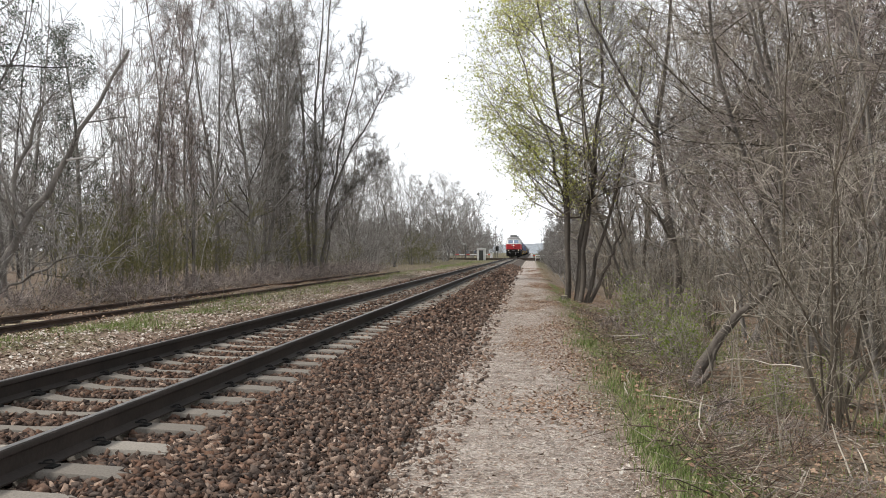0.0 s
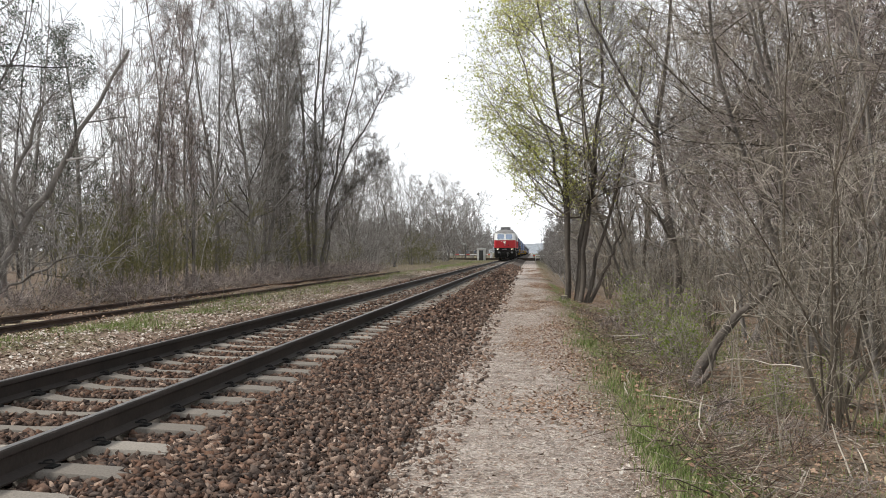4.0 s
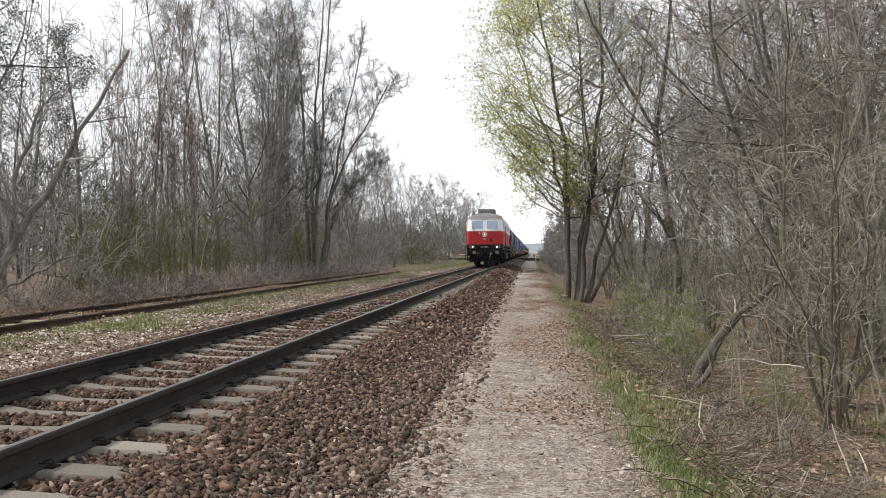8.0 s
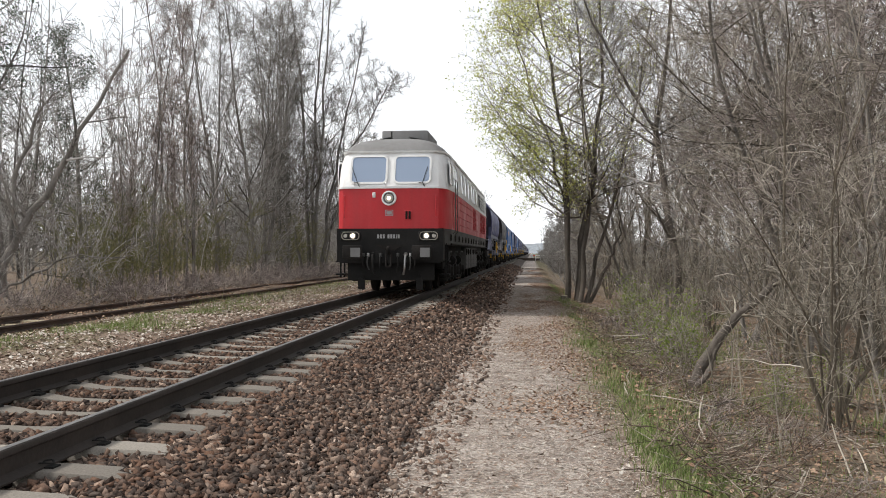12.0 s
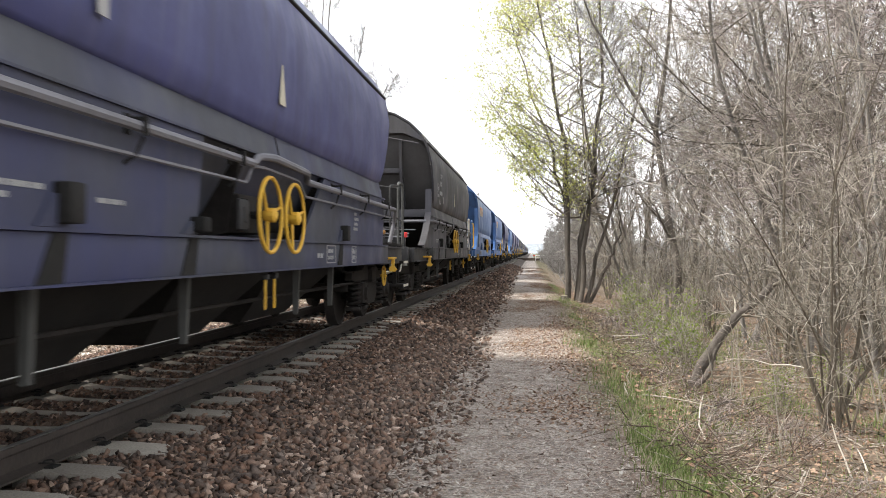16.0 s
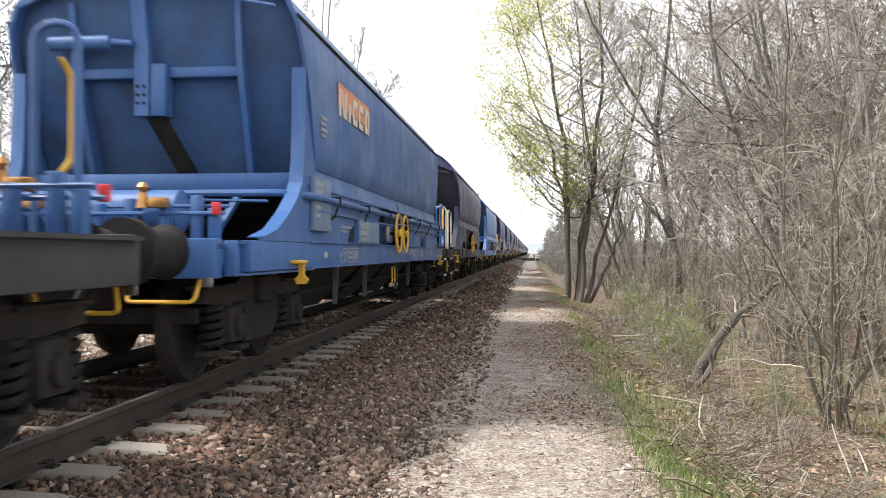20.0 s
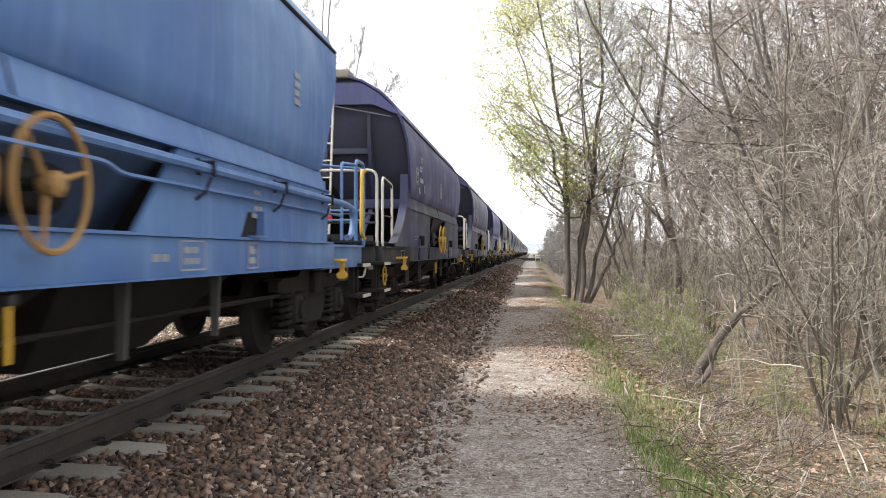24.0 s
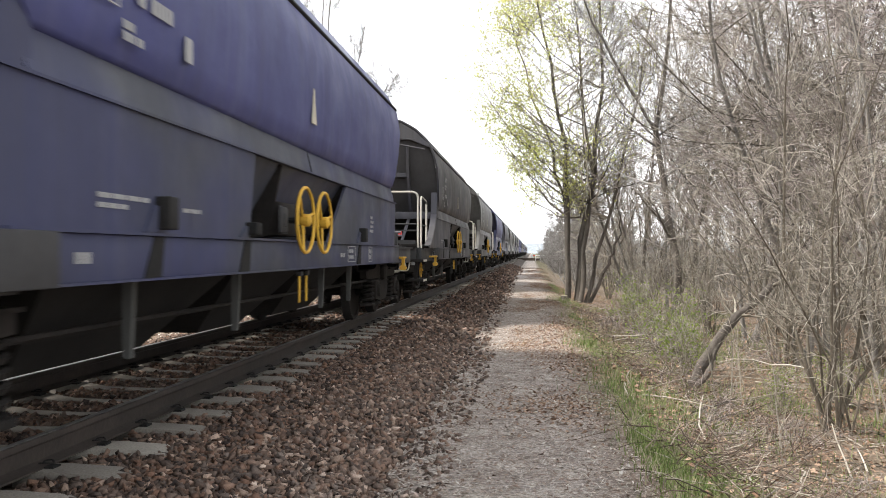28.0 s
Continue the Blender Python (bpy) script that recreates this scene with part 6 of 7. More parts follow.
        part("coupling", Build().tube([(0, y0 + s * 0.7, 1.04), (0, y0 + s * 0.02, 0.98)], 0.05, 8).tube(rounded([(0.3, y0 + s * 0.65, 0.95), (0.32, y0 + s * 0.3, 0.62), (0.2, y0 + s * 0.02, 0.58)], 0.15), 0.028, 6), M_DIRTY, wg)
        if plain:
            continue
        for sx in (-1, 1):
            part("shunter_rail", Build().tube(rounded([(sx * 0.62, y0 + s * 0.66, 0.86), (sx * 0.60, y0 + s * 0.58, 0.69), (sx * 1.12, y0 + s * 0.58, 0.69), (sx * 1.14, y0 + s * 0.66, 0.86)], 0.05), 0.016, 6), M_YELLOW if logo else M_RAILWHITE, wg)
            part("tail_plate", Build().box(*span(sx * 1.17, sx * 1.25), *span(y0 + s * 0.60, y0 + s * 0.62), 0.80, 0.87, 0.004), M_STEEL, wg, "small bright metal plate")
    if not plain:
        kits = set(wg.children)
        # platform end
        part("platform", Build().box(-1.30, 1.30, 0.42, 2.25, 1.165, 1.225, 0.008), M_DIRTY, wg, "grey chequered platform")
        part("platform_kick", Build().box(-1.28, 1.28, 0.44, 0.47, 1.225, 1.30), M_FRAME, wg)
        for sx in (-1, 1):
            joined = front and not flat
            hoop = Build().tube(rounded([(sx * 1.33, 0.98, 1.15), (sx * 1.33, 0.98, 2.20), (sx * 1.33, 1.86, 2.14), (sx * 1.33, 1.86, 1.2)], 0.10), 0.020, 8) if joined else Build().tube(rounded([(sx * 1.33, 0.52, 1.15), (sx * 1.33, 0.52, 2.24), (sx * 1.33, 1.02, 2.24), (sx * 1.33, 1.02, 1.2)], 0.10), 0.023, 8)
            part("side_rail", hoop, rails, wg, "tall hooped handrail beside the steps")
            if handle:
                part("grab_handle", Build().tube(rounded([(sx * 1.36, 0.56, 2.14), (sx * 1.39, 0.92, 2.12), (sx * 1.39, 0.96, 1.30), (sx * 1.36, 0.60, 1.24)], 0.10), 0.024, 8), handle, wg, "yellow grab handle")
            part("rear_rail", Build().tube(rounded([(sx * 1.33, 1.04, 2.18), (sx * 1.33, 1.86, 2.12), (sx * 1.33, 1.86, 1.2)], 0.08), 0.018, 7).tube([(sx * 1.33, 1.02, 1.62), (sx * 1.33, 1.86, 1.62)], 0.013, 6), M_FRAME if not flat else rails, wg)
            lr = Build().tube(rounded([(sx * 1.33, 0.50, 1.15), (sx * 1.33, 0.50, 2.26), (0, 0.50, 2.26)], 0.14), 0.022, 7) if joined else Build().tube(rounded([(sx * 1.28, 0.50, 2.18), (sx * 0.5, 0.50, 2.26), (0, 0.50, 2.26)], 0.14), 0.018, 7)
            part("handrail", lr, rails if flat or joined else M_FRAME, wg, "tubular platform handrail")
            low_mat = rails if flat else M_FRAME
            for z in (1.49, 1.62):
                part("low_rail", Build().tube([(sx * 1.32, 0.50, z), (0, 0.50, z)], 0.016, 6), low_mat, wg)
            part("rail_post", Build().tube([(sx * 0.5, 0.5, 1.2), (sx * 0.5, 0.5, 2.25)], 0.016, 6), low_mat, wg)
            st = part("corner_step", Build().box(*span(sx * 1.22, sx * 1.29), 0.66, 0.72, 0.42, 0.92).box(*span(sx * 1.22, sx * 1.29), 0.92, 0.98, 0.42, 0.92), M_DIRTY, wg, "hanging steps")
            for z in (0.47, 0.865):
                part("tread", Build().box(*span(sx * 1.10, sx * 1.43), 0.55, 1.08, z, z + 0.05, 0.006), M_DIRTY, st)
                part("tread_edge", Build().box(*span(sx * 1.43, sx * 1.438), 0.56, 1.07, z + 0.004, z + 0.046), M_RAILWHITE, st, "pale painted step edge")
            if flat:
                continue
            hand_wheel("parking_brake_wheel", (sx * 1.22, 1.80, 0.68), (1, 0, 0), 0.15, 0.014, M_YELLOW, wg, "small yellow brake wheel")
        hand_wheel("brake_wheel", (-0.62, 2.12, 2.62), (0, 1, 0), 0.27, 0.02, M_YELLOW, wg, "yellow brake wheel on the platform")
        part("brake_column", Build().tube([(-0.62, 2.16, 2.62), (-0.62, 2.5, 2.62)], 0.03, 8).box(-0.95, -0.25, 2.36, 2.50, 2.44, 2.74, 0.02).box(-0.66, -0.58, 2.2, 2.28, 1.2, 2.6), main, wg)
        part("red_cap", Build().box(0.55, 0.66, 0.44, 0.53, 1.50, 1.60, 0.015).box(0.58, 0.63, 0.46, 0.51, 1.6, 1.68), M_REDTAIL, wg)
        if ladder:
            ld = part("ladder", Build().tube([(-0.06, 1.55, 1.2), (-0.06, 1.95, 4.1)], 0.02, 6).tube([(0.36, 1.55, 1.2), (0.36, 1.95, 4.1)], 0.02, 6), rails, wg, "upright end ladder")
            for i in range(10):
                z = 1.42 + i * 0.28
                y = 1.55 + 0.40 * (z - 1.2) / 2.9
                part("rung", Build().tube([(-0.06, y, z), (0.36, y, z)], 0.014, 5), rails, ld)
        # plain end with brake pipes and valves
        e = L
        for p, q, rad in (((-1.25, e - 0.95, 1.36), (1.22, e - 0.95, 1.36), 0.016), ((-1.25, e - 1.05, 1.42), (1.22, e - 1.05, 1.42), 0.016), ((-1.1, e - 1.6, 1.54), (1.2, e - 2.1, 1.52), 0.014)):
            part("air_pipe", Build().tube([p, q], rad, 6), M_PIPE if not flat else main, wg)
        part("air_tank", Build().tube([(-0.75, e - 1.85, 1.42), (-0.70, e - 1.85, 1.42), (0.50, e - 1.85, 1.42), (0.55, e - 1.85, 1.42)], [0.11, 0.19, 0.19, 0.11], 16), M_FRAME if not flat else main, wg, "horizontal air tank")
        part("tank_strap", Build().ring((-0.4, e - 1.85, 1.42), (1, 0, 0), 0.195, 0.012, 18, 5).ring((0.2, e - 1.85, 1.42), (1, 0, 0), 0.195, 0.012, 18, 5), M_BLACK, wg)
        for x, h in ((-0.6, 0.36), (0.18, 0.30), (0.44, 0.34), (0.72, 0.30), (0.98, 0.36), (1.12, 0.26)):
            part("valve_post", Build().box(x - 0.045, x + 0.035, e - 1.06, e - 0.96, 1.12, 1.14 + h, 0.012), M_FRAME if not flat else main, wg)
        for x in (0.58, -0.45):
            part("brass_valve", Build().tube([(x, e - 0.9, 1.40), (x, e - 0.9, 1.52)], [0.05, 0.03], 10).tube([(x, e - 0.9, 1.52), (x, e - 0.9, 1.56), (x, e - 0.9, 1.60)], [0.02, 0.045, 0.02], 10).box(x + 0.05, x + 0.2, e - 0.96, e - 0.86, 1.40, 1.48, 0.02), M_BRASS, wg)
        for x in (0.8, -0.8) if front else ():
            part("corner_handle", Build().tube(rounded([(x - 0.13, e - 0.72, 1.1), (x - 0.13, e - 0.72, 2.40), (x + 0.14, e - 0.72, 2.40), (x + 0.14, e - 0.72, 1.1)], 0.13), 0.024, 8), rails, wg, "tall hooped corner handle")
            if handle:
                part("inner_handle", Build().tube(rounded([(x + 0.02, e - 0.70, 2.2), (x + 0.06, e - 0.64, 2.1), (x + 0.06, e - 0.64, 1.6), (x + 0.0, e - 0.7, 1.5)], 0.06), 0.02, 7), handle, wg)
        for x in (1.18, -1.12):
            part("isolating_cock", Build().box(x - 0.03, x + 0.03, e - 0.9, e - 0.84, 1.34, 1.44, 0.01), M_REDTAIL, wg)
        if not front:
            for ob in [o for o in wg.children if o not in kits]:
                for q in (ob, *ob.children):
                    q.data.transform(Matrix.Translation((0, L, 0)) @ Matrix.Diagonal((1, -1, 1, 1)))
                    q.data.flip_normals()
    global BOGIE
    if BOGIE is None:
        wm = wheel_mesh(0.46)
        BOGIE = [make_mesh(n, q.v, q.f, M_DIRTY) for n, q in zip(("bogie", "side_frame", "end_bar", "axle_box", "spring", "wheelset"), (*bogie_wagon(), wm))]
    for cy in (2.25, L - 2.25):
        bo = new("bogie", BOGIE[0])
        bo.parent, bo.location = wg, (0, cy, 0)
        for sgn in (-1, 1):
            sf, eb = new("side_frame", BOGIE[1]), new("end_bar", BOGIE[2])
            sf.parent, sf.location = bo, (sgn * 1.03, 0, 0)
            eb.parent, eb.location = bo, (0, sgn * 1.3, 0)
        for dy in (-0.9, 0.9):
            w = new("wheelset", BOGIE[5])
            w.parent, w.location = wg, (0, cy + dy, 0.46)
            for sx in () if plain else (-1, 1):
                ax = new("axle_box", BOGIE[3])
                ax.parent, ax.location, ax.rotation_euler = bo, (sx * 1.05, dy, 0.46), (0, 0, 0 if sx > 0 else math.pi)
                for d in (-0.26, 0.26):
                    sp = new("spring", BOGIE[4])
                    sp.parent, sp.location = bo, (sx * 1.06, dy + d, 0.23)
    return wg


def wheels_of(wg):
    return [(o, tuple(o.location), 0.46) for o in wg.children if o.name.startswith("wheelset")]


# train motion: speed in m/s over time, gently braking, then picking up again
SPEED_T = [0.0, 3.0, 6.0, 9.0, 11.5, 14.5, 17.0, 20.0, 22.5, 25.0, 28.0]
SPEED_V = [14.4, 13.3, 12.4, 11.4, 10.8, 10.79, 10.73, 10.72, 10.83, 10.96, 11.09]
_ts = np.linspace(0, 28, 2801)
_run = np.concatenate([[0], np.cumsum(np.interp((_ts[1:] + _ts[:-1]) / 2, SPEED_T, SPEED_V) * 0.01)])


def travelled(t):
    return float(np.interp(t, _ts, _run))


FRONT_AT_0 = 16.3 + travelled(12.5)
locomotive, loco_wheels = build_locomotive()
P = WAGON_PAINTS
kinds = {}
kinds["slate"] = build_wagon("slate-blue grimy grain hopper wagon with side pipe", P["slate"], M_GREY, front=False, lower=P["grey_low"])
kinds["grey"] = build_wagon("grey-brown grimy grain hopper wagon with side pipe", P["grey"], M_RAILWHITE, front=False)
kinds["blue"] = build_wagon("bright blue grain hopper wagon with faded orange logo", P["blue"], P["blue"], False, True, True, M_YELLOW, g=FLAT)
kinds["blue_b"] = build_wagon("bright blue grain hopper wagon with pipes at its ends", P["blue"], P["blue"], True, False, True, M_YELLOW, front=False, g=FLAT)
kinds["sky"] = build_wagon("light blue weathered grain hopper wagon", P["sky"], P["sky"], True, False, None, M_YELLOW, M_OCHRE, front=False, g=FLAT)
kinds["dark"] = build_wagon("dark navy grain hopper wagon with pale platform rails", P["dark"], M_RAILWHITE, False, lower=P["grey_low"])
kinds["slate_b"] = build_wagon("slate-blue grain hopper wagon with ladder and platform", P["slate"], M_RAILWHITE, False, True, lower=P["grey_low"])
kinds["violet"] = build_wagon("violet-blue grain hopper wagon with platform", P["violet"], M_RAILWHITE, False, lower=P["grey_low"])
kinds["grey_b"] = build_wagon("grey-brown grain hopper wagon with pale platform rails", P["grey"], M_RAILWHITE, False)
kinds["stone"] = build_wagon("pale stone-grey weathered grain hopper wagon", P["stone"], M_RAILWHITE, False, lower=P["stone"])
far_kinds = [build_wagon("grimy hopper wagon in the rear of the train", P[k], M_RAILWHITE, plain=True) for k in ("stone", "grey", "dark", "slate")]
# order of the train
ORDER = ["slate", "grey", "blue", "blue_b", "dark", "sky", "slate_b", "dark", "violet", "grey_b", "stone", "dark"]
used = set()
WAGONS = []
behind = 20.75
for n in range(34):
    src = kinds[ORDER[n]] if n < len(ORDER) else far_kinds[[0, 1, 0, 2, 3, 1, 0][n % 7]]
    ob = src if src not in used else copy_thing(src, Matrix())
    used.add(src)
    WAGONS.append((ob, behind))
    behind += FLAT["length"] if n < len(ORDER) and ORDER[n] in ("blue", "blue_b", "sky") else BULGED["length"]


def train_pose(offset, t):
    return pose(0, FRONT_AT_0 - travelled(t) + offset, RAIL_TOP)


def motions():
    """The train rolls towards and past the camera; near vehicles turn their wheels."""
    times = [0, 1, 2, 3, 4.5, 6, 7.5, 9, 10, 11, 11.5, 12, 13, 14.5, 16, 17, 18.5, 20, 21.2, 22.5, 23.8, 25, 26.5, 28]
    walk(locomotive, [(t, train_pose(0.0, t)) for t in times])
    for ob, off in WAGONS:
        walk(ob, [(t, train_pose(off, t)) for t in times])
    rolling = [(loco_wheels, 0.0)] + [(wheels_of(ob), off) for ob, off in WAGONS[:10]]
    for wheels, off in rolling:
        start = FRONT_AT_0 + off
        hit = [t for t in _ts if -22 < start - travelled(t) < 45]
        if not hit:
            continue
        t0, t1 = hit[0], hit[-1]
        for ob, place, r in wheels:
            n = int((travelled(t1) - travelled(t0)) / r / radians(80)) + 1
            rows, seen = [], set()
            for i in range(n + 1):
                d = travelled(t0) + i * r * radians(80)
                t = float(np.interp(d, _run, _ts))
                if frame(t) not in seen:
                    seen.add(frame(t))
                    turn = math.degrees((travelled(t) - travelled(t0)) / r)
                    rows.append((t, pose(*place, turn)))
            if rows[0][0] > 0.05:
                rows.insert(0, (0.0, pose(*place)))
            if rows[-1][0] < 27.95:
                rows.append((28.0, rows[-1][1]))
            walk(ob, rows)


# ---- trees and scrub ----
G_LEFT = "bare trees beside the siding"
tall = [bare_tree(11 + i, "tall leafless deciduous tree with grey-brown bark", 18.5, 1, 0.08, 0.135, 30, 0.34, 44, 10, 8, up=0.085, first=0.16, fine=0.0085, ends=1) for i in range(2)]
multi = bare_tree(31, "leafless tree with several slender stems", 17.0, 5, 0.05, 0.085, 20, 0.27, 42, 8, 7, up=0.08, fan=0.20, fine=0.0085, first=0.15)
slim = bare_tree(41, "slender upright leafless tree with reddish twigs", 16.5, 3, 0.03, 0.055, 30, 0.15, 36, 6, 5, up=0.14, twig=M_TWIG_RED, first=0.10, fan=0.10, fine=0.008)
low = [bare_tree(51 + i, "smaller leafless tree at the wood's edge", 11.5, 3, 0.08, 0.07, 15, 0.42, 50, 8, 6, up=0.05, fan=0.34, first=0.12, fine=0.0095) for i in range(2)]
brush = [shrub(61 + i, "leafless brown undergrowth bush", 4.2, 14, 0.55, 0.012, 9, 6, M_TWIG, name="undergrowth_bush", fine=0.0055, spread=0.8, arch=0.01) for i in range(2)]
olive = shrub(65, "olive-green leafless undergrowth bush", 3.4, 18, 0.55, 0.011, 10, 6, M_TWIG_OLIVE, name="undergrowth_bush", fine=0.006, spread=0.8)
scrub = shrub(67, "low reddish-brown bramble scrub", 1.0, 18, 0.9, 0.007, 6, 4, M_TWIG_RED, arch=0.08, spread=0.7, name="bramble_scrub", category="scrub", fine=0.005)
hazel = [shrub(71 + i, "many-stemmed leafless hazel with tan stems and fine twigs", 7.0, 14, 0.34, 0.028, 17, 10, M_TWIG_PALE, arch=0.03, spread=0.17, name="hazel_shrub", bark=M_HAZEL, fine=0.0034, split=True, first=0.2, ratio=0.34) for i in range(3)]
whip = shrub(77, "thin tan sapling whips", 3.2, 4, 0.30, 0.011, 4, 3, M_TWIG_PALE, spread=0.18, name="sapling", fine=0.0028, split=True, first=0.3)
pine = bare_tree(91, "pine with dark green needles and bare lower trunk", 15.0, 1, 0.04, 0.17, 26, 0.30, 75, 7, 4, up=0.06, first=0.28, fine=0.012, leaves=0.8, leaf_mat=M_NEEDLE, leaf_size=0.085, name="pine_tree", per=17, loose=0.16)
rnd = random.Random(3)
for x, y, k, s in ((-12.3, 24.5, pine, 1.0), (-12.6, 29.5, pine, 0.62), (-10.8, 29, slim, 0.52), (-11.4, 31, slim, 0.6), (-10.6, 31.5, slim, 0.9), (-10.2, 34.0, slim, 0.95), (-11.6, 35.5, slim, 0.8), (-11.0, 39, tall[1], 0.78), (-10.2, 42, tall[0], 0.82), (-12.4, 43, tall[0], 0.8), (-11.0, 46, multi, 0.95), (-10.6, 49.5, multi, 1.0), (-12.0, 52, tall[1], 0.9),
                   (-13.5, 58, tall[0], 1.0), (-10.4, 66, low[0], 1.15), (-12.2, 74, low[1], 1.1), (-9.9, 84, low[1], 1.1), (-10, 97, low[0], 1.0), (-9.8, 108, low[1], 1.0),
                   (-10.5, 120, low[0], 1.0), (-9.7, 132, low[0], 1.2), (-10.2, 144, low[1], 1.25), (-10.4, 156, low[0], 1.25), (-12, 150, low[1], 1.3), (-9.8, 176, low[1], 1.3), (-11.2, 186, low[0], 1.35), (-9.6, 196, low[1], 1.3), (-10.8, 208, low[0], 1.4), (-9.4, 220, low[1], 1.3)):
    put(k, x, y, rnd.uniform(0, 360), s, group=G_LEFT if k is not pine else "pines by the siding")
leaning = bare_tree(95, "leaning bare tree with long crooked limbs", twig=M_TWIG, name="leaning_tree", limbs=9, limb_ratio=0.5, limb_spread=55, up=0.02, boughs=7, twigs=6, fine=0.0055, first=0.3,
                    lines=[([(-1.6, 0, 0), (-0.9, 0.1, 1.6), (0.0, 0.2, 3.0), (0.9, 0.3, 4.6), (2.0, 0.5, 6.6)], 0.13), ([(-0.9, 0.1, 1.6), (-0.7, 0.0, 3.4), (-0.2, 0.1, 5.0), (0.3, 0.2, 5.6)], 0.07), ([(-1.6, 0, 0), (-0.6, 0, 0.8), (0.6, 0.1, 1.4), (2.0, 0.2, 1.3)], 0.045)])
leaning.matrix_world = pose(-8.6, 20.5, 0.1)
fan_tree = bare_tree(97, "broad bare tree fanning out in many trunks", twig=M_TWIG, name="fan_tree", limbs=24, limb_ratio=0.24, limb_spread=44, up=0.075, boughs=9, twigs=8, fine=0.0085, first=0.22, tip=0.5, jitter=0.06,
                     lines=[([(0, 0, 0), (0.15, 0, 4), (0.5, 0, 9), (1.0, 0, 17.5)], 0.14), ([(0.3, 0, 0), (0.7, 0.2, 3.6), (1.8, 0.3, 6.8), (3.4, 0.3, 9.6), (4.4, 0.3, 11.5)], 0.10), ([(-0.3, 0, 0), (-0.5, 0.3, 6), (-1.0, 0.4, 12), (-1.6, 0.3, 17.5)], 0.12),
                            ([(-0.2, 0.3, 0), (-0.3, 0.6, 6), (0.0, 0.8, 12), (0.4, 0.8, 18)], 0.11), ([(0.4, 0.3, 0), (0.8, 0.5, 5), (1.8, 0.6, 10), (3.0, 0.5, 15)], 0.10), ([(-0.6, 0, 0), (-1.5, 0, 4), (-2.8, 0.2, 9), (-3.8, 0.2, 15)], 0.10), ([(0.5, 0.1, 0), (1.0, 0.1, 3), (2.2, 0.2, 5.2), (3.9, 0.2, 7.0)], 0.06)])
fan_tree.matrix_world = pose(-9.3, 50.5, ground_height(-9.3, 50.5))
wood_mass("wood_behind", "deep leafless wood behind the siding", 7, 150, (-38, -14), (22, 150), (10, 16), 0.0105, 16, 9, girth=0.065, spread=46)
wood_mass("wood_depth", "grey depth of the leafless wood", 9, 260, (-100, -30), (50, 280), (9, 14), 0.03, 12, 6, girth=0.08, spread=48, first=0.02)
wood_mass("wood_undergrowth", "brown leafless undergrowth in the wood", 8, 900, (-32, -11.5), (14, 160), (2.0, 6.5), 0.011, 8, 4, girth=0.04, ratio=0.45, spread=48)
for i in range(60):
    y = 12 + i * 2.0
    put(rnd.choice(brush + brush + [olive]) if not 22 < y < 38 else rnd.choice([olive, olive, brush[0]]), rnd.uniform(-12.2, -9.3), y, rnd.uniform(0, 360), rnd.uniform(0.6, 1.2), group="undergrowth along the siding")
for i in range(46):
    put(scrub, rnd.uniform(-9.3, -7.9), 9 + i * 1.3, rnd.uniform(0, 360), rnd.uniform(0.6, 1.2), group="bramble along the siding")

rnd = random.Random(8)
# right side: leafing tree by the path, trees behind, hazels on the slope
leafing = bare_tree(81, "many-stemmed tree by the path with first yellow-green leaves", 14.0, limbs=3, boughs=10, twigs=7, up=0.03, first=0.27, leaves=0.5, leaf_mat=M_LEAF, leaf_size=0.085, bare=(4,), leaf_x=1.2, per=4, twig=M_TWIG_PALE, loose=0.13, dome=((-0.3, 0.0, 9.0), (3.7, 3.0, 5.6), 165), name="leafing_tree", bark=M_BARK_DARK, fine=0.0062, tip=0.62, jitter=0.05, twig_ratio=0.45,
                    lines=[([(-0.35, 0, 0), (-0.42, 0, 3), (-0.45, 0.1, 6), (-1.0, 0.1, 9), (-1.8, 0, 13.0)], 0.12), ([(0.0, 0, 0), (0.15, 0.2, 2.4), (0.7, 0.3, 5), (0.9, 0.2, 8), (0.7, 0, 13.5)], 0.14), ([(0.1, -0.1, 0), (0.3, 0.0, 2), (0.55, 0.1, 4.5), (0.2, 0.2, 8), (-0.4, 0, 13.8)], 0.11),
                           ([(0.3, 0, 0), (0.75, 0.1, 1.6), (1.2, 0.1, 3.4), (2.0, 0.2, 6.5), (2.8, 0, 11)], 0.09), ([(0.45, 0, 0), (1.1, 0, 1.4), (1.5, 0, 2.5), (1.6, 0, 3.4)], 0.08), ([(-0.3, 0.2, 0), (-0.45, 0.3, 3.4), (-0.9, 0.3, 5.6), (-1.7, 0.4, 8), (-2.6, 0.3, 11.0)], 0.08)])
leafing.matrix_world = pose(5.3, 33, ground_height(5.3, 33))
crooked = bare_tree(83, "crooked bare tree with a broken limb", twig=M_TWIG, bark=M_BARK_DARK, name="crooked_tree", limbs=16, limb_ratio=0.36, limb_spread=55, up=0.04, boughs=9, twigs=7, fine=0.0055, first=0.24, bare=(1,),
                    lines=[([(0, 0, 0), (-0.1, 0, 2.0), (-0.5, 0, 4.2), (-0.7, 0.1, 6.2), (-0.4, 0.1, 8.0), (-0.2, 0, 11.5)], 0.14), ([(-0.25, 0, 2.9), (-0.9, 0.0, 3.7), (-1.5, 0.0, 4.25)], 0.085), ([(-0.6, 0, 5.6), (-1.5, 0.1, 7.4), (-2.6, 0.2, 9.4), (-3.4, 0.3, 11.4)], 0.06), ([(0.1, 0.2, 0), (0.5, 0.3, 2), (0.9, 0.3, 4.5), (2.0, 0.3, 7.0), (3.4, 0.3, 9.0)], 0.08)])
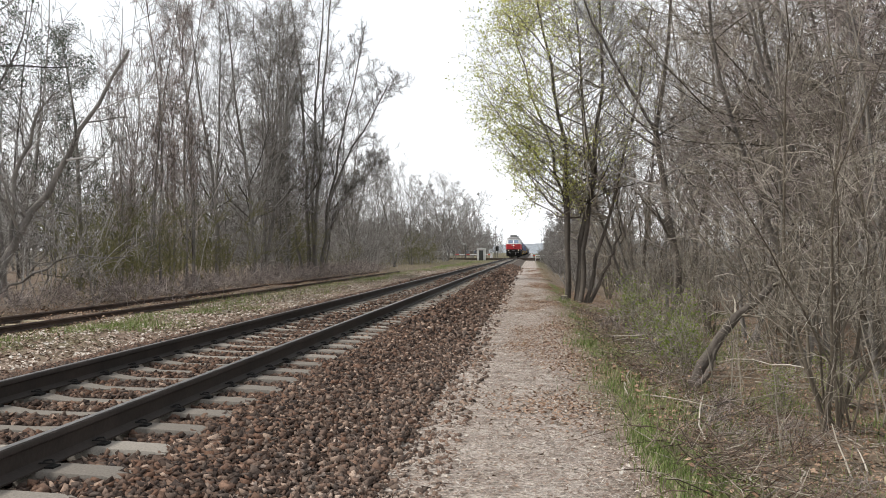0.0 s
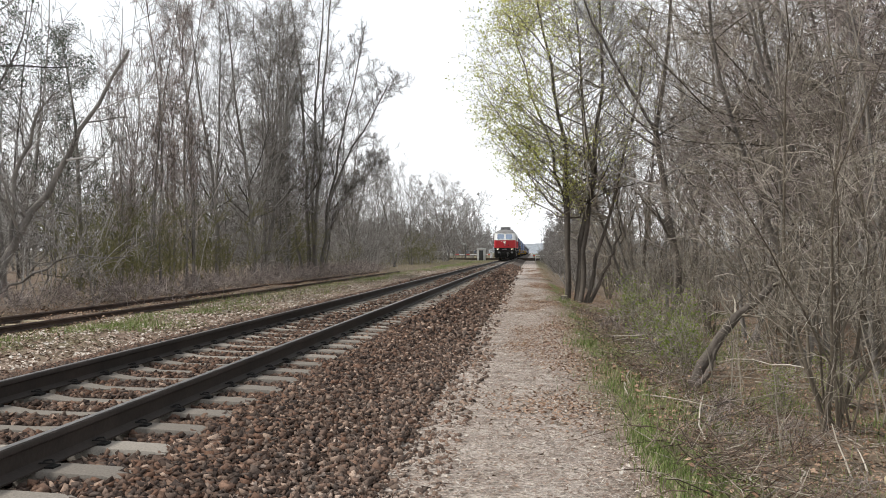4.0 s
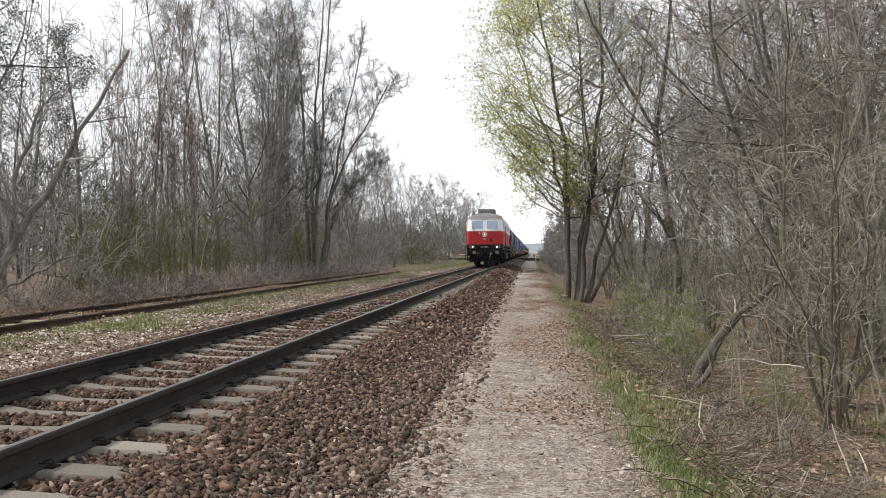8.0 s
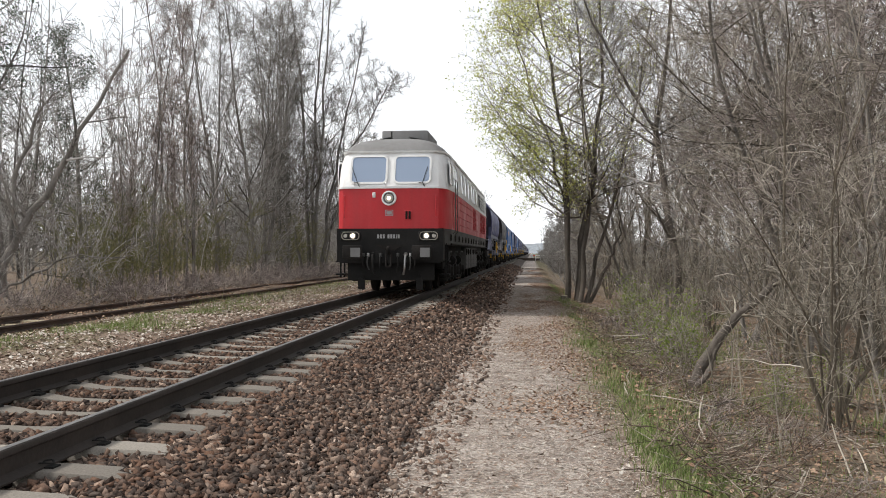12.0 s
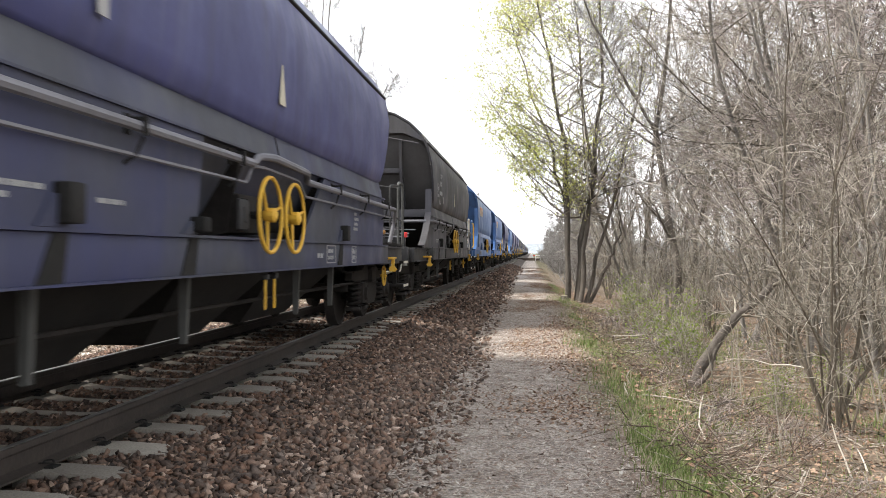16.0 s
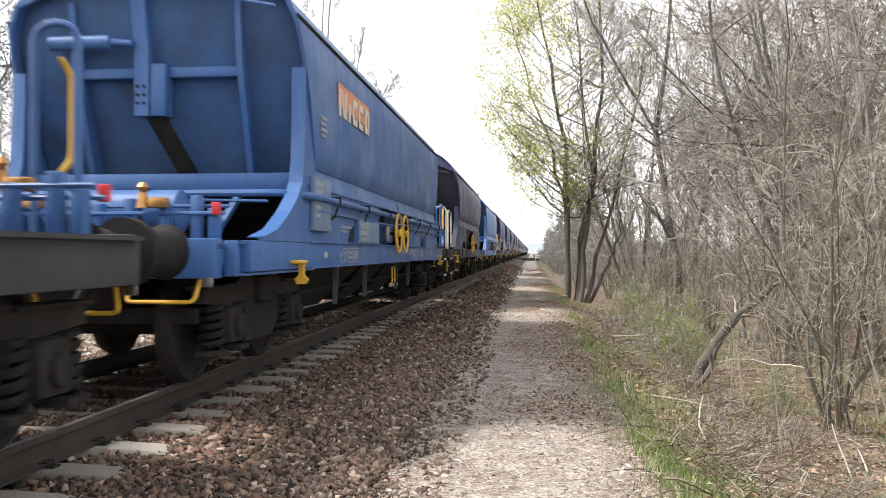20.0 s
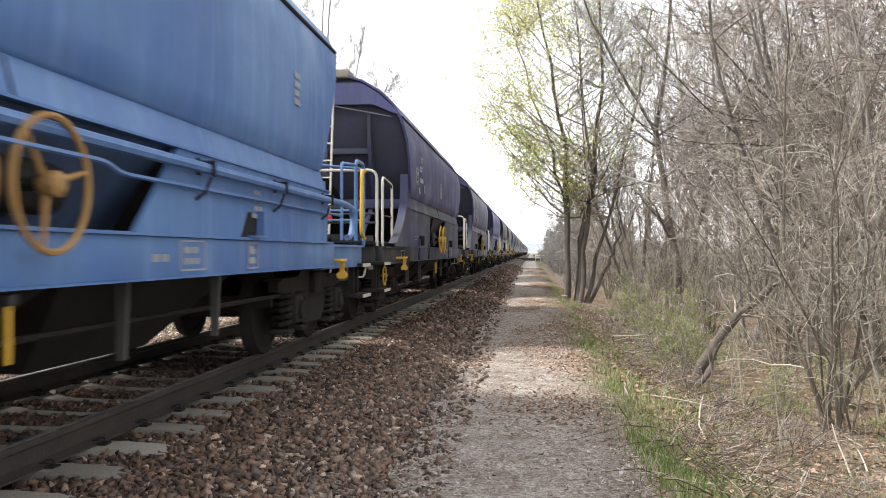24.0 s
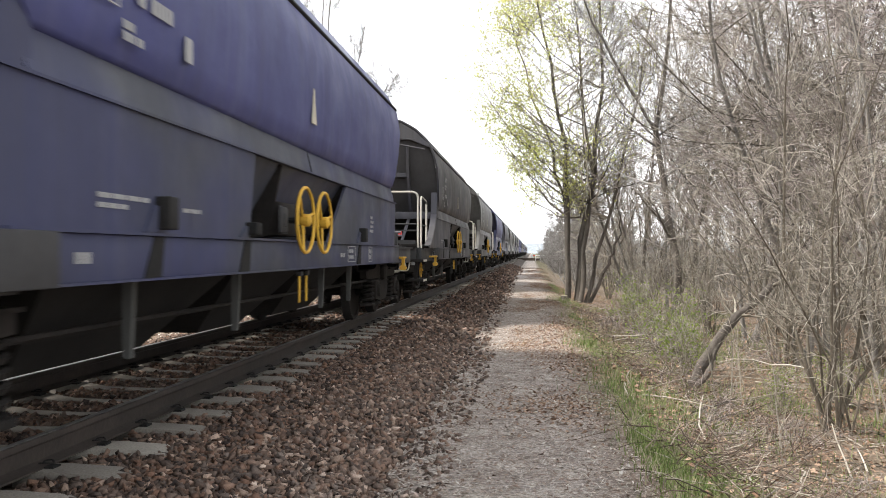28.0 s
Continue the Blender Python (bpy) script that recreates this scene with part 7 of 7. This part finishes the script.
crooked.matrix_world = pose(8.1, 27, ground_height(8.1, 27))
dead = bare_tree(85, "leaning dead trunk with a forked end", twig=M_TWIG_PALE, bark=M_BARK_DARK, name="dead_trunk", limbs=4, limb_ratio=0.45, limb_spread=48, up=0.03, boughs=3, twigs=2, fine=0.004, first=0.5, jitter=0.015, end_girth=0.55, bare=(2,),
                 lines=[([(0, 0, -0.1), (0.38, 0, 0.60), (0.69, 0, 1.02), (1.03, 0.02, 1.33), (1.38, 0.02, 1.70)], 0.092), ([(1.0, 0.0, 1.30), (0.93, 0, 1.75), (0.74, 0.0, 2.35)], 0.022), ([(0.06, -0.08, -0.05), (0.34, -0.08, 0.30), (0.50, -0.05, 0.72)], 0.055)])
stump = thing("tree_stump", "small weathered cut stump at the foot of a tree", "stump", pose(4.72, 30.6, ground_height(4.72, 30.6)))
part("stump", Build().tube([(0, 0, -0.15), (0.01, 0, 0.03), (0, 0.01, 0.17), (0.0, 0.01, 0.18)], [0.19, 0.14, 0.12, 0.10], 12), M_BARK_DARK, stump)
part("cut_face", Build().tube([(0, 0.01, 0.178), (0, 0.01, 0.186)], 0.105, 12), M_WOODPOST, stump, "pale cut wood")
dead.matrix_world = pose(5.9, 13.5, ground_height(5.9, 13.5))
near_right = [bare_tree(86 + i, "bare tree in the thicket beside the path", 12.5, 3, 0.08, 0.085, 17, 0.44, 54, 9, 8, up=0.015, fan=0.5, first=0.2, twig=M_TWIG_RED if i else M_TWIG_PALE, fine=0.0062) for i in range(2)]
for x, y, k, s in ((9.6, 31, near_right[1], 1.2), (8.8, 34.5, near_right[1], 1.05), (9.3, 14.2, near_right[1], 0.85), (12.4, 14.0, near_right[1], 0.9), (9.0, 18.5, near_right[1], 0.85), (11.5, 21, near_right[0], 1.1), (9.8, 16.5, near_right[1], 0.95), (12.5, 27, near_right[1], 1.15), (8.6, 40, near_right[0], 1.1), (11.8, 13.0, near_right[1], 1.0), (14, 19, near_right[0], 1.2), (14, 36, near_right[1], 1.2), (16, 25, near_right[0], 1.25), (9.8, 10.2, near_right[0], 0.9), (13.2, 15.5, near_right[1], 1.05), (10.2, 20.0, near_right[0], 1.0), (8.9, 22.5, near_right[1], 0.95), (7.9, 36, near_right[0], 0.9), (13.6, 11.8, near_right[0], 1.1),
                   (6.8, 46, near_right[0], 0.75), (7.2, 58, low[1], 0.75), (7.6, 72, low[0], 0.7), (8.2, 90, low[1], 0.75), (8.5, 110, low[0], 0.75), (8.8, 135, low[1], 0.75), (9, 165, low[0], 0.85)):
    put(k, x, y, rnd.uniform(0, 360), s, group="bare trees beside the path")
for x, y, s in ((7.35, 11.2, 0.78), (9.6, 13.4, 0.85), (8.7, 18.2, 0.7), (10.9, 18.8, 0.9), (11.4, 11.4, 0.8), (8.3, 23.5, 0.6), (10.6, 25, 0.9), (12.6, 21.5, 1.0), (7.6, 30, 0.55), (9.6, 36, 0.9), (13.5, 29, 1.1), (7.2, 42, 0.7), (8.8, 50, 0.8)):
    put(rnd.choice(hazel), x, y, rnd.uniform(0, 360), s, group="hazels beside the path")
for x, y, s in ((6.05, 8.9, 0.62), (6.35, 12.2, 0.8), (5.75, 5.3, 0.62), (6.3, 16, 0.9), (7.8, 9.6, 1.1), (8.3, 11.8, 1.2), (9.4, 10.8, 1.3), (6.9, 14.2, 0.9), (6.5, 21, 1.0), (6.3, 26, 1.0)):
    put(whip, x, y, rnd.uniform(0, 360), s, group="saplings by the path")
fresh = shrub(78, "small shrub with fresh green leaves on the slope", 1.5, 14, 0.5, 0.007, 9, 6, M_TWIG_PALE, spread=0.3, name="leafing_shrub", fine=0.0025, leaves=0.5, leaf_mat=M_FRESH, leaf_size=0.05)
for x, y, s in ((5.95, 15.0, 0.9), (6.6, 15.8, 0.75), (6.2, 19.5, 1.0), (7.2, 22, 1.1), (6.1, 24.5, 1.1), (7.0, 12.2, 0.5), (8.2, 13.5, 0.6)):
    put(fresh, x, y, rnd.uniform(0, 360), s, group="leafing shrubs on the slope")
bramble = shrub(79, "dead brown bramble tangle on the slope", 0.9, 16, 1.0, 0.006, 6, 3, M_TWIG_RED, arch=0.12, spread=0.5, name="bramble_tangle", category="scrub", fine=0.0028, leaves=0.12, leaf_mat=M_OLDLEAF, leaf_size=0.06)
for x, y, s in ((5.6, 11.0, 0.7), (5.5, 9.4, 0.55), (6.4, 10.2, 0.6), (5.7, 13.0, 0.7), (5.8, 17.5, 1.0), (5.6, 21, 1.1), (6.6, 23.5, 1.2), (5.7, 26, 1.2), (7.6, 17, 1.0), (8.5, 15.5, 0.8), (9.4, 20.5, 1.1), (6.2, 7.9, 0.5)):
    put(bramble, x, y, rnd.uniform(0, 360), s, group="dead brambles on the slope")
wood_mass("wood_beside_path", "deep leafless wood beside the path", 17, 110, (14, 36), (14, 90), (9, 16), 0.0095, 16, 9, M_TWIG_RED, girth=0.07, spread=46)
wood_mass("thicket_beside_path", "brown leafless undergrowth beside the path", 18, 420, (10, 34), (21, 90), (1.6, 5.0), 0.0085, 8, 5, M_TWIG, 0.03, ratio=0.42, spread=46)
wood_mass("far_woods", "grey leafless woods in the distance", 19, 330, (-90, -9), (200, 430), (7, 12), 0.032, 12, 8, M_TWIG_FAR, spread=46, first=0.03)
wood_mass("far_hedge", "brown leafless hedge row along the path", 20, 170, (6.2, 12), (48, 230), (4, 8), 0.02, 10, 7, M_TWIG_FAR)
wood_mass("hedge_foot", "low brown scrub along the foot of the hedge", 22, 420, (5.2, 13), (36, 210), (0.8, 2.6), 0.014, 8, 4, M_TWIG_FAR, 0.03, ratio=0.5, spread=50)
rng = np.random.default_rng(24)
ridge_x = np.linspace(-900, 900, 240)
ridge_z = 17 + 5 * np.sin(ridge_x / 130.0) + rng.normal(0, 0.35, 240)
low_v = np.stack([ridge_x, np.full(240, 1500.0), np.full(240, -20.0)], 1)
top_v = np.stack([ridge_x, np.full(240, 1540.0), ridge_z], 1)
back_v = np.stack([ridge_x, np.full(240, 1640.0), np.full(240, -20.0)], 1)
k = np.arange(239)
ridge_q = np.concatenate([np.stack([k, k + 1, k + 241, k + 240], 1), np.stack([k + 240, k + 241, k + 481, k + 480], 1)])
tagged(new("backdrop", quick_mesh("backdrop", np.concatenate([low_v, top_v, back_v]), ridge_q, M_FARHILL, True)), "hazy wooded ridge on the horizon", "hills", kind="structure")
for ob in tall + low + brush + hazel + near_right + [multi, slim, olive, scrub, whip, pine, fresh, bramble]:
    for o in (*ob.children_recursive, ob):
        bpy.data.objects.remove(o)

# ---- leaf litter, straw and grass ----
def flakes(rng, x, y, length, width, lift=0.012):
    """Flat curled leaves or straws lying on the ground."""
    n = len(x)
    z = ground_many(x, y) + rng.uniform(0.002, lift, n)
    c = np.stack([x, y, z], 1)
    az = rng.uniform(0, 6.28, n)
    t = rng.normal(0, 0.25, n)
    a = np.stack([np.cos(az), np.sin(az), t], 1) * (length * rng.uniform(0.5, 1.4, n))[:, None]
    b = np.stack([-np.sin(az), np.cos(az), rng.normal(0, 0.35, n)], 1) * (width * rng.uniform(0.6, 1.3, n))[:, None]
    up = np.array([0, 0, 1.0]) * (width * rng.uniform(0.0, 0.5, n))[:, None]
    v = np.stack([c - a / 2, c + b / 2 + up, c + a / 2, c - b / 2 + up], 1).reshape(-1, 3)
    i = np.arange(n)[:, None] * 4
    return v, np.concatenate([i, i + 1, i + 2, i + 3], 1)


def near_first(rng, n, y0, y1, power=1.6):
    return y0 + (y1 - y0) * rng.random(n) ** power


def blades(rng, x, y, height):
    n = len(x)
    z = ground_many(x, y)
    az = rng.uniform(0, 6.28, n)
    h = height * rng.uniform(0.4, 1.3, n)
    w = 0.0035 + 0.012 * h
    side = np.stack([-np.sin(az), np.cos(az), np.zeros(n)], 1) * w[:, None]
    lean = np.stack([np.cos(az), np.sin(az), np.zeros(n)], 1) * (h * rng.uniform(0.1, 0.8, n))[:, None]
    c = np.stack([x, y, z], 1)
    upv = np.array([0, 0, 1.0]) * h[:, None]
    v = np.stack([c - side, c + side, c + upv + lean + side * 0.25, c + upv + lean - side * 0.25], 1).reshape(-1, 3)
    i = np.arange(n)[:, None] * 4
    return v, np.concatenate([i, i + 1, i + 2, i + 3], 1)


def clumped(rng, n, xs, ys, clumps, sx, sy, power=1.4):
    cx, cy = rng.uniform(*xs, clumps), near_first(rng, clumps, *ys, power)
    k = rng.integers(0, clumps, n)
    return cx[k] + rng.normal(0, sx, n), cy[k] + rng.normal(0, sy, n)


def build_litter():
    rng = np.random.default_rng(23)
    x, y = rng.uniform(2.45, 4.5, 60000), near_first(rng, 60000, 3.8, 40, 1.9)
    stuff("path_straw", *flakes(rng, x, y, 0.075, 0.0045), M_STRAW, "dry straw strewn over the path", "straw")
    x, y = clumped(rng, 5000, (2.5, 4.5), (4.0, 55), 200, 0.25, 0.5, 1.7)
    stuff("path_leaves", *flakes(rng, x, y, 0.045, 0.024, 0.012), M_STRAW, "pale dry leaves on the path", "leaves")
    x, y = clumped(rng, 22000, (3.2, 4.6), (8.6, 90), 80, 0.24, 0.60, 1.5)
    stuff("brown_path_leaves", *flakes(rng, x, y, 0.045, 0.024, 0.012), M_OLDLEAF, "brown fallen leaves on the path", "leaves")
    x, y = rng.uniform(4.75, 13, 36000), near_first(rng, 36000, 4.5, 45, 1.7)
    stuff("slope_leaves", *flakes(rng, x, y, 0.06, 0.035, 0.09), M_OLDLEAF, "brown leaf litter on the slope under the thicket", "leaves")
    n = 900
    x, y = rng.uniform(4.75, 10.5, n), near_first(rng, n, 5.0, 34, 1.4)
    az = rng.uniform(0, 6.28, n)
    lie = np.stack([np.cos(az), np.sin(az), rng.uniform(-0.12, 0.22, n)], 1)
    sp, sr = sprout(rng, np.stack([x, y, ground_many(x, y) + 0.03], 1), lie, rng.uniform(0.35, 1.5, n), rng.uniform(0.004, 0.013, n), 3, -0.03, 0.10, 0.5)
    m = 3200
    x, y = clumped(rng, m, (4.95, 6.6), (5.5, 26), 46, 0.28, 0.5, 1.2)
    az = rng.uniform(0, 6.28, m)
    pile = np.stack([np.cos(az), np.sin(az), rng.uniform(-0.2, 0.9, m)], 1)
    bp, br = sprout(rng, np.stack([x, y, ground_many(x, y) + rng.uniform(0, 0.16, m)], 1), pile, rng.uniform(0.15, 0.55, m), rng.uniform(0.002, 0.007, m), 3, -0.06, 0.14, 0.4)
    stuff("brushwood", *tubes([(bp, br, 3)]), M_BRUSH, "tangled brown dead brushwood at the edge of the path", "brushwood")
    stuff("fallen_sticks", *tubes([(sp, sr, 4)]), M_TWIG_PALE, "dead grey sticks and branches lying on the slope", "sticks")
    x, y = rng.uniform(4.8, 11, 9000), near_first(rng, 9000, 4.5, 40, 1.5)
    stuff("slope_straw", *flakes(rng, x, y, 0.24, 0.006, 0.10), M_BRUSH, "dead stalks lying on the slope", "straw")
    x, y = rng.uniform(-5.6, -2.5, 22000), near_first(rng, 22000, 6.0, 80, 1.4)
    stuff("siding_leaves", *flakes(rng, x, y, 0.075, 0.045, 0.03), M_STRAW, "pale dry leaves between the tracks", "leaves")
    x, y = rng.uniform(-9.0, -5.6, 9000), near_first(rng, 9000, 6.0, 60, 1.4)
    stuff("siding_litter", *flakes(rng, x, y, 0.08, 0.045, 0.04), M_OLDLEAF, "brown leaf litter over the siding", "leaves")
    # grass
    x, y = clumped(rng, 17000, (4.5, 5.15), (4.0, 45), 130, 0.12, 0.30, 1.5)
    v1 = blades(rng, x, y, 0.05)
    x, y = clumped(rng, 9000, (4.6, 5.35), (4.2, 8.5), 40, 0.13, 0.28, 1.0)
    v5 = blades(rng, x, y, 0.075)
    x, y = clumped(rng, 6500, (-5.2, -3.5), (10.5, 24), 20, 0.26, 0.40, 1.0)
    v2 = blades(rng, x, y, 0.09)
    x, y = clumped(rng, 9000, (-5.7, -3.9), (24.0, 130), 70, 0.35, 1.6, 1.3)
    v3 = blades(rng, x, y, 0.15)
    x, y = clumped(rng, 24000, (4.9, 10.5), (5.5, 32), 110, 0.40, 0.5, 1.2)
    v4 = blades(rng, x, y, 0.13)
    V, Q, o = [], [], 0
    for v, q in (v1, v2, v3, v4, v5):
        V.append(v)
        Q.append(q + o)
        o += len(v)
    stuff("grass", np.concatenate(V), np.concatenate(Q), M_GRASS, "tufts of fresh spring grass", "grass")


build_litter()


# ---- the level crossing and the houses far down the line ----
def build_crossing():
    y0 = 168.0
    hut = thing("relay_hut", "pale grey concrete relay hut beside the crossing", "hut", pose(-5.8, y0 - 6, ground_height(-5.8, y0 - 6)))
    part("wall", Build().box(-0.75, 0.75, -0.9, 0.9, -0.1, 2.05, 0.02), M_CONCRETE, hut)
    part("roof", Build().prism([(-0.92, 2.03), (0.92, 2.03), (0.8, 2.2), (0.0, 2.32), (-0.8, 2.2)], "y", -1.05, 1.05), M_WHITEPAINT, hut)
    part("door", Build().box(-0.4, 0.4, -0.93, -0.89, 0.0, 1.85, 0.01), M_GREY, hut)
    for x, ln, sgn in ((-4.2, 7.0, -1), (3.6, 3.2, 1)):
        bar = thing("crossing_barrier", "lowered red and white level-crossing barrier", "barrier", pose(x, y0, ground_height(x, y0)), "barriers of the level crossing")
        part("post", Build().box(-0.2, 0.2, -0.2, 0.2, 0, 1.25, 0.03), M_WHITEPAINT, bar)
        for i in range(int(ln / 0.7)):
            part("boom_stripe", Build().tube([(sgn * 0.7 * i, 0, 1.0), (sgn * 0.7 * (i + 1), 0, 1.0)], 0.06, 8), M_WHITEPAINT if i % 3 else M_REDTAIL, bar)
    for x, yy, h in ((-3.4, y0 - 2, 4.6), (-9.2, y0 - 1, 3.0)):
        lp = thing("crossing_lamp", "slim grey post with a lamp head", "lamp", pose(x, yy, ground_height(x, yy)))
        part("post", Build().tube([(0, 0, 0), (0, 0, h)], [0.07, 0.05], 8), M_GREY, lp)
        part("lamp_head", Build().box(-0.75, 0.05, -0.1, 0.1, h - 0.05, h + 0.08, 0.03), M_WHITEPAINT, lp)
    sig = thing("crossing_signal", "crossing signal post with white cross", "signal", pose(-3.0, y0 - 1.5, ground_height(-3.0, y0 - 1.5)))
    part("post", Build().tube([(0, 0, 0), (0, 0, 2.6)], 0.05, 8), M_GREY, sig)
    part("board", Build().box(-0.25, 0.25, -0.04, 0.04, 1.7, 2.6, 0.02), M_BLACK, sig)
    for a in (45, -45):
        c, s = math.cos(radians(a)), math.sin(radians(a))
        part("cross_arm", Build().loft([[(-0.55 * c - 0.07 * s * k, -0.06, 3.0 - 0.55 * s + 0.07 * c * k) for k in (-1, 1)] + [(0.55 * c - 0.07 * s * k, -0.06, 3.0 + 0.55 * s + 0.07 * c * k) for k in (1, -1)], [(-0.55 * c - 0.07 * s * k, -0.09, 3.0 - 0.55 * s + 0.07 * c * k) for k in (-1, 1)] + [(0.55 * c - 0.07 * s * k, -0.09, 3.0 + 0.55 * s + 0.07 * c * k) for k in (1, -1)]]), M_WHITEPAINT, sig)
    fence = thing("white_fence", "low white railing by the crossing", "fence", pose(4.3, y0 - 3, ground_height(4.3, y0 - 3)))
    for i in range(4):
        part("post", Build().box(i * 0.9 - 0.04, i * 0.9 + 0.04, -0.04, 0.04, 0, 1.1), M_WHITEPAINT, fence)
    for z in (0.55, 1.05):
        part("rail", Build().box(-0.05, 2.75, -0.03, 0.03, z - 0.06, z + 0.06, 0.01), M_WHITEPAINT, fence)
    for x, y, w, d, h, rh, mat in ((-20.5, 330, 9, 9, 3.0, 2.6, M_BRICKWALL), (-32, 330, 12, 9, 4.5, 3.8, M_CONCRETE)):
        ho = thing("house", "brick house with a red tiled gable roof", "house", pose(x, y, ground_height(x, y)), "houses beyond the crossing")
        part("wall", Build().prism([(-w / 2, -0.2), (w / 2, -0.2), (w / 2, h), (-w / 2, h)], "y", -d / 2, d / 2), mat, ho)
        part("roof", Build().prism([(-w / 2 - 0.4, h - 0.1), (w / 2 + 0.4, h - 0.1), (0, h + rh)], "y", -d / 2 - 0.4, d / 2 + 0.4), M_ROOFTILE, ho)
        part("chimney", Build().box(0.8, 1.4, -0.3, 0.3, h + rh - 1.2, h + rh + 0.7, 0.02), M_BRICKWALL, ho)
        for i in range(3):
            wx = -w / 2 + w * (i + 0.5) / 3
            wn = part("window", Build().box(wx - 0.6, wx + 0.6, -d / 2 - 0.04, -d / 2 + 0.04, 1.0, 2.3, 0.02), M_WHITEPAINT, ho)
            part("pane", Build().box(wx - 0.5, wx + 0.5, -d / 2 - 0.05, -d / 2 - 0.042, 1.1, 2.2), M_GLASS, wn)
    road = Build().box(-60, 60, y0 - 2.8, y0 + 2.8, 0.05, RAIL_TOP - 0.04)
    ob = new("road", make_mesh("road", road.v, road.f, M_BED, 0))
    tagged(ob, "narrow asphalt road over the level crossing", "road", kind="structure")


def build_post():
    po = thing("marker_post", "short weathered square timber post with a yellow side", "post", pose(4.86, 3.12, ground_height(4.86, 3.12)))
    part("shaft", Build().box(-0.05, 0.05, -0.05, 0.05, -0.2, 0.93, 0.008), M_YELLOW, po)
    part("cap", Build().box(-0.056, 0.056, -0.056, 0.056, 0.93, 0.965, 0.012), M_WOODPOST, po)


build_crossing()
build_post()

motions()
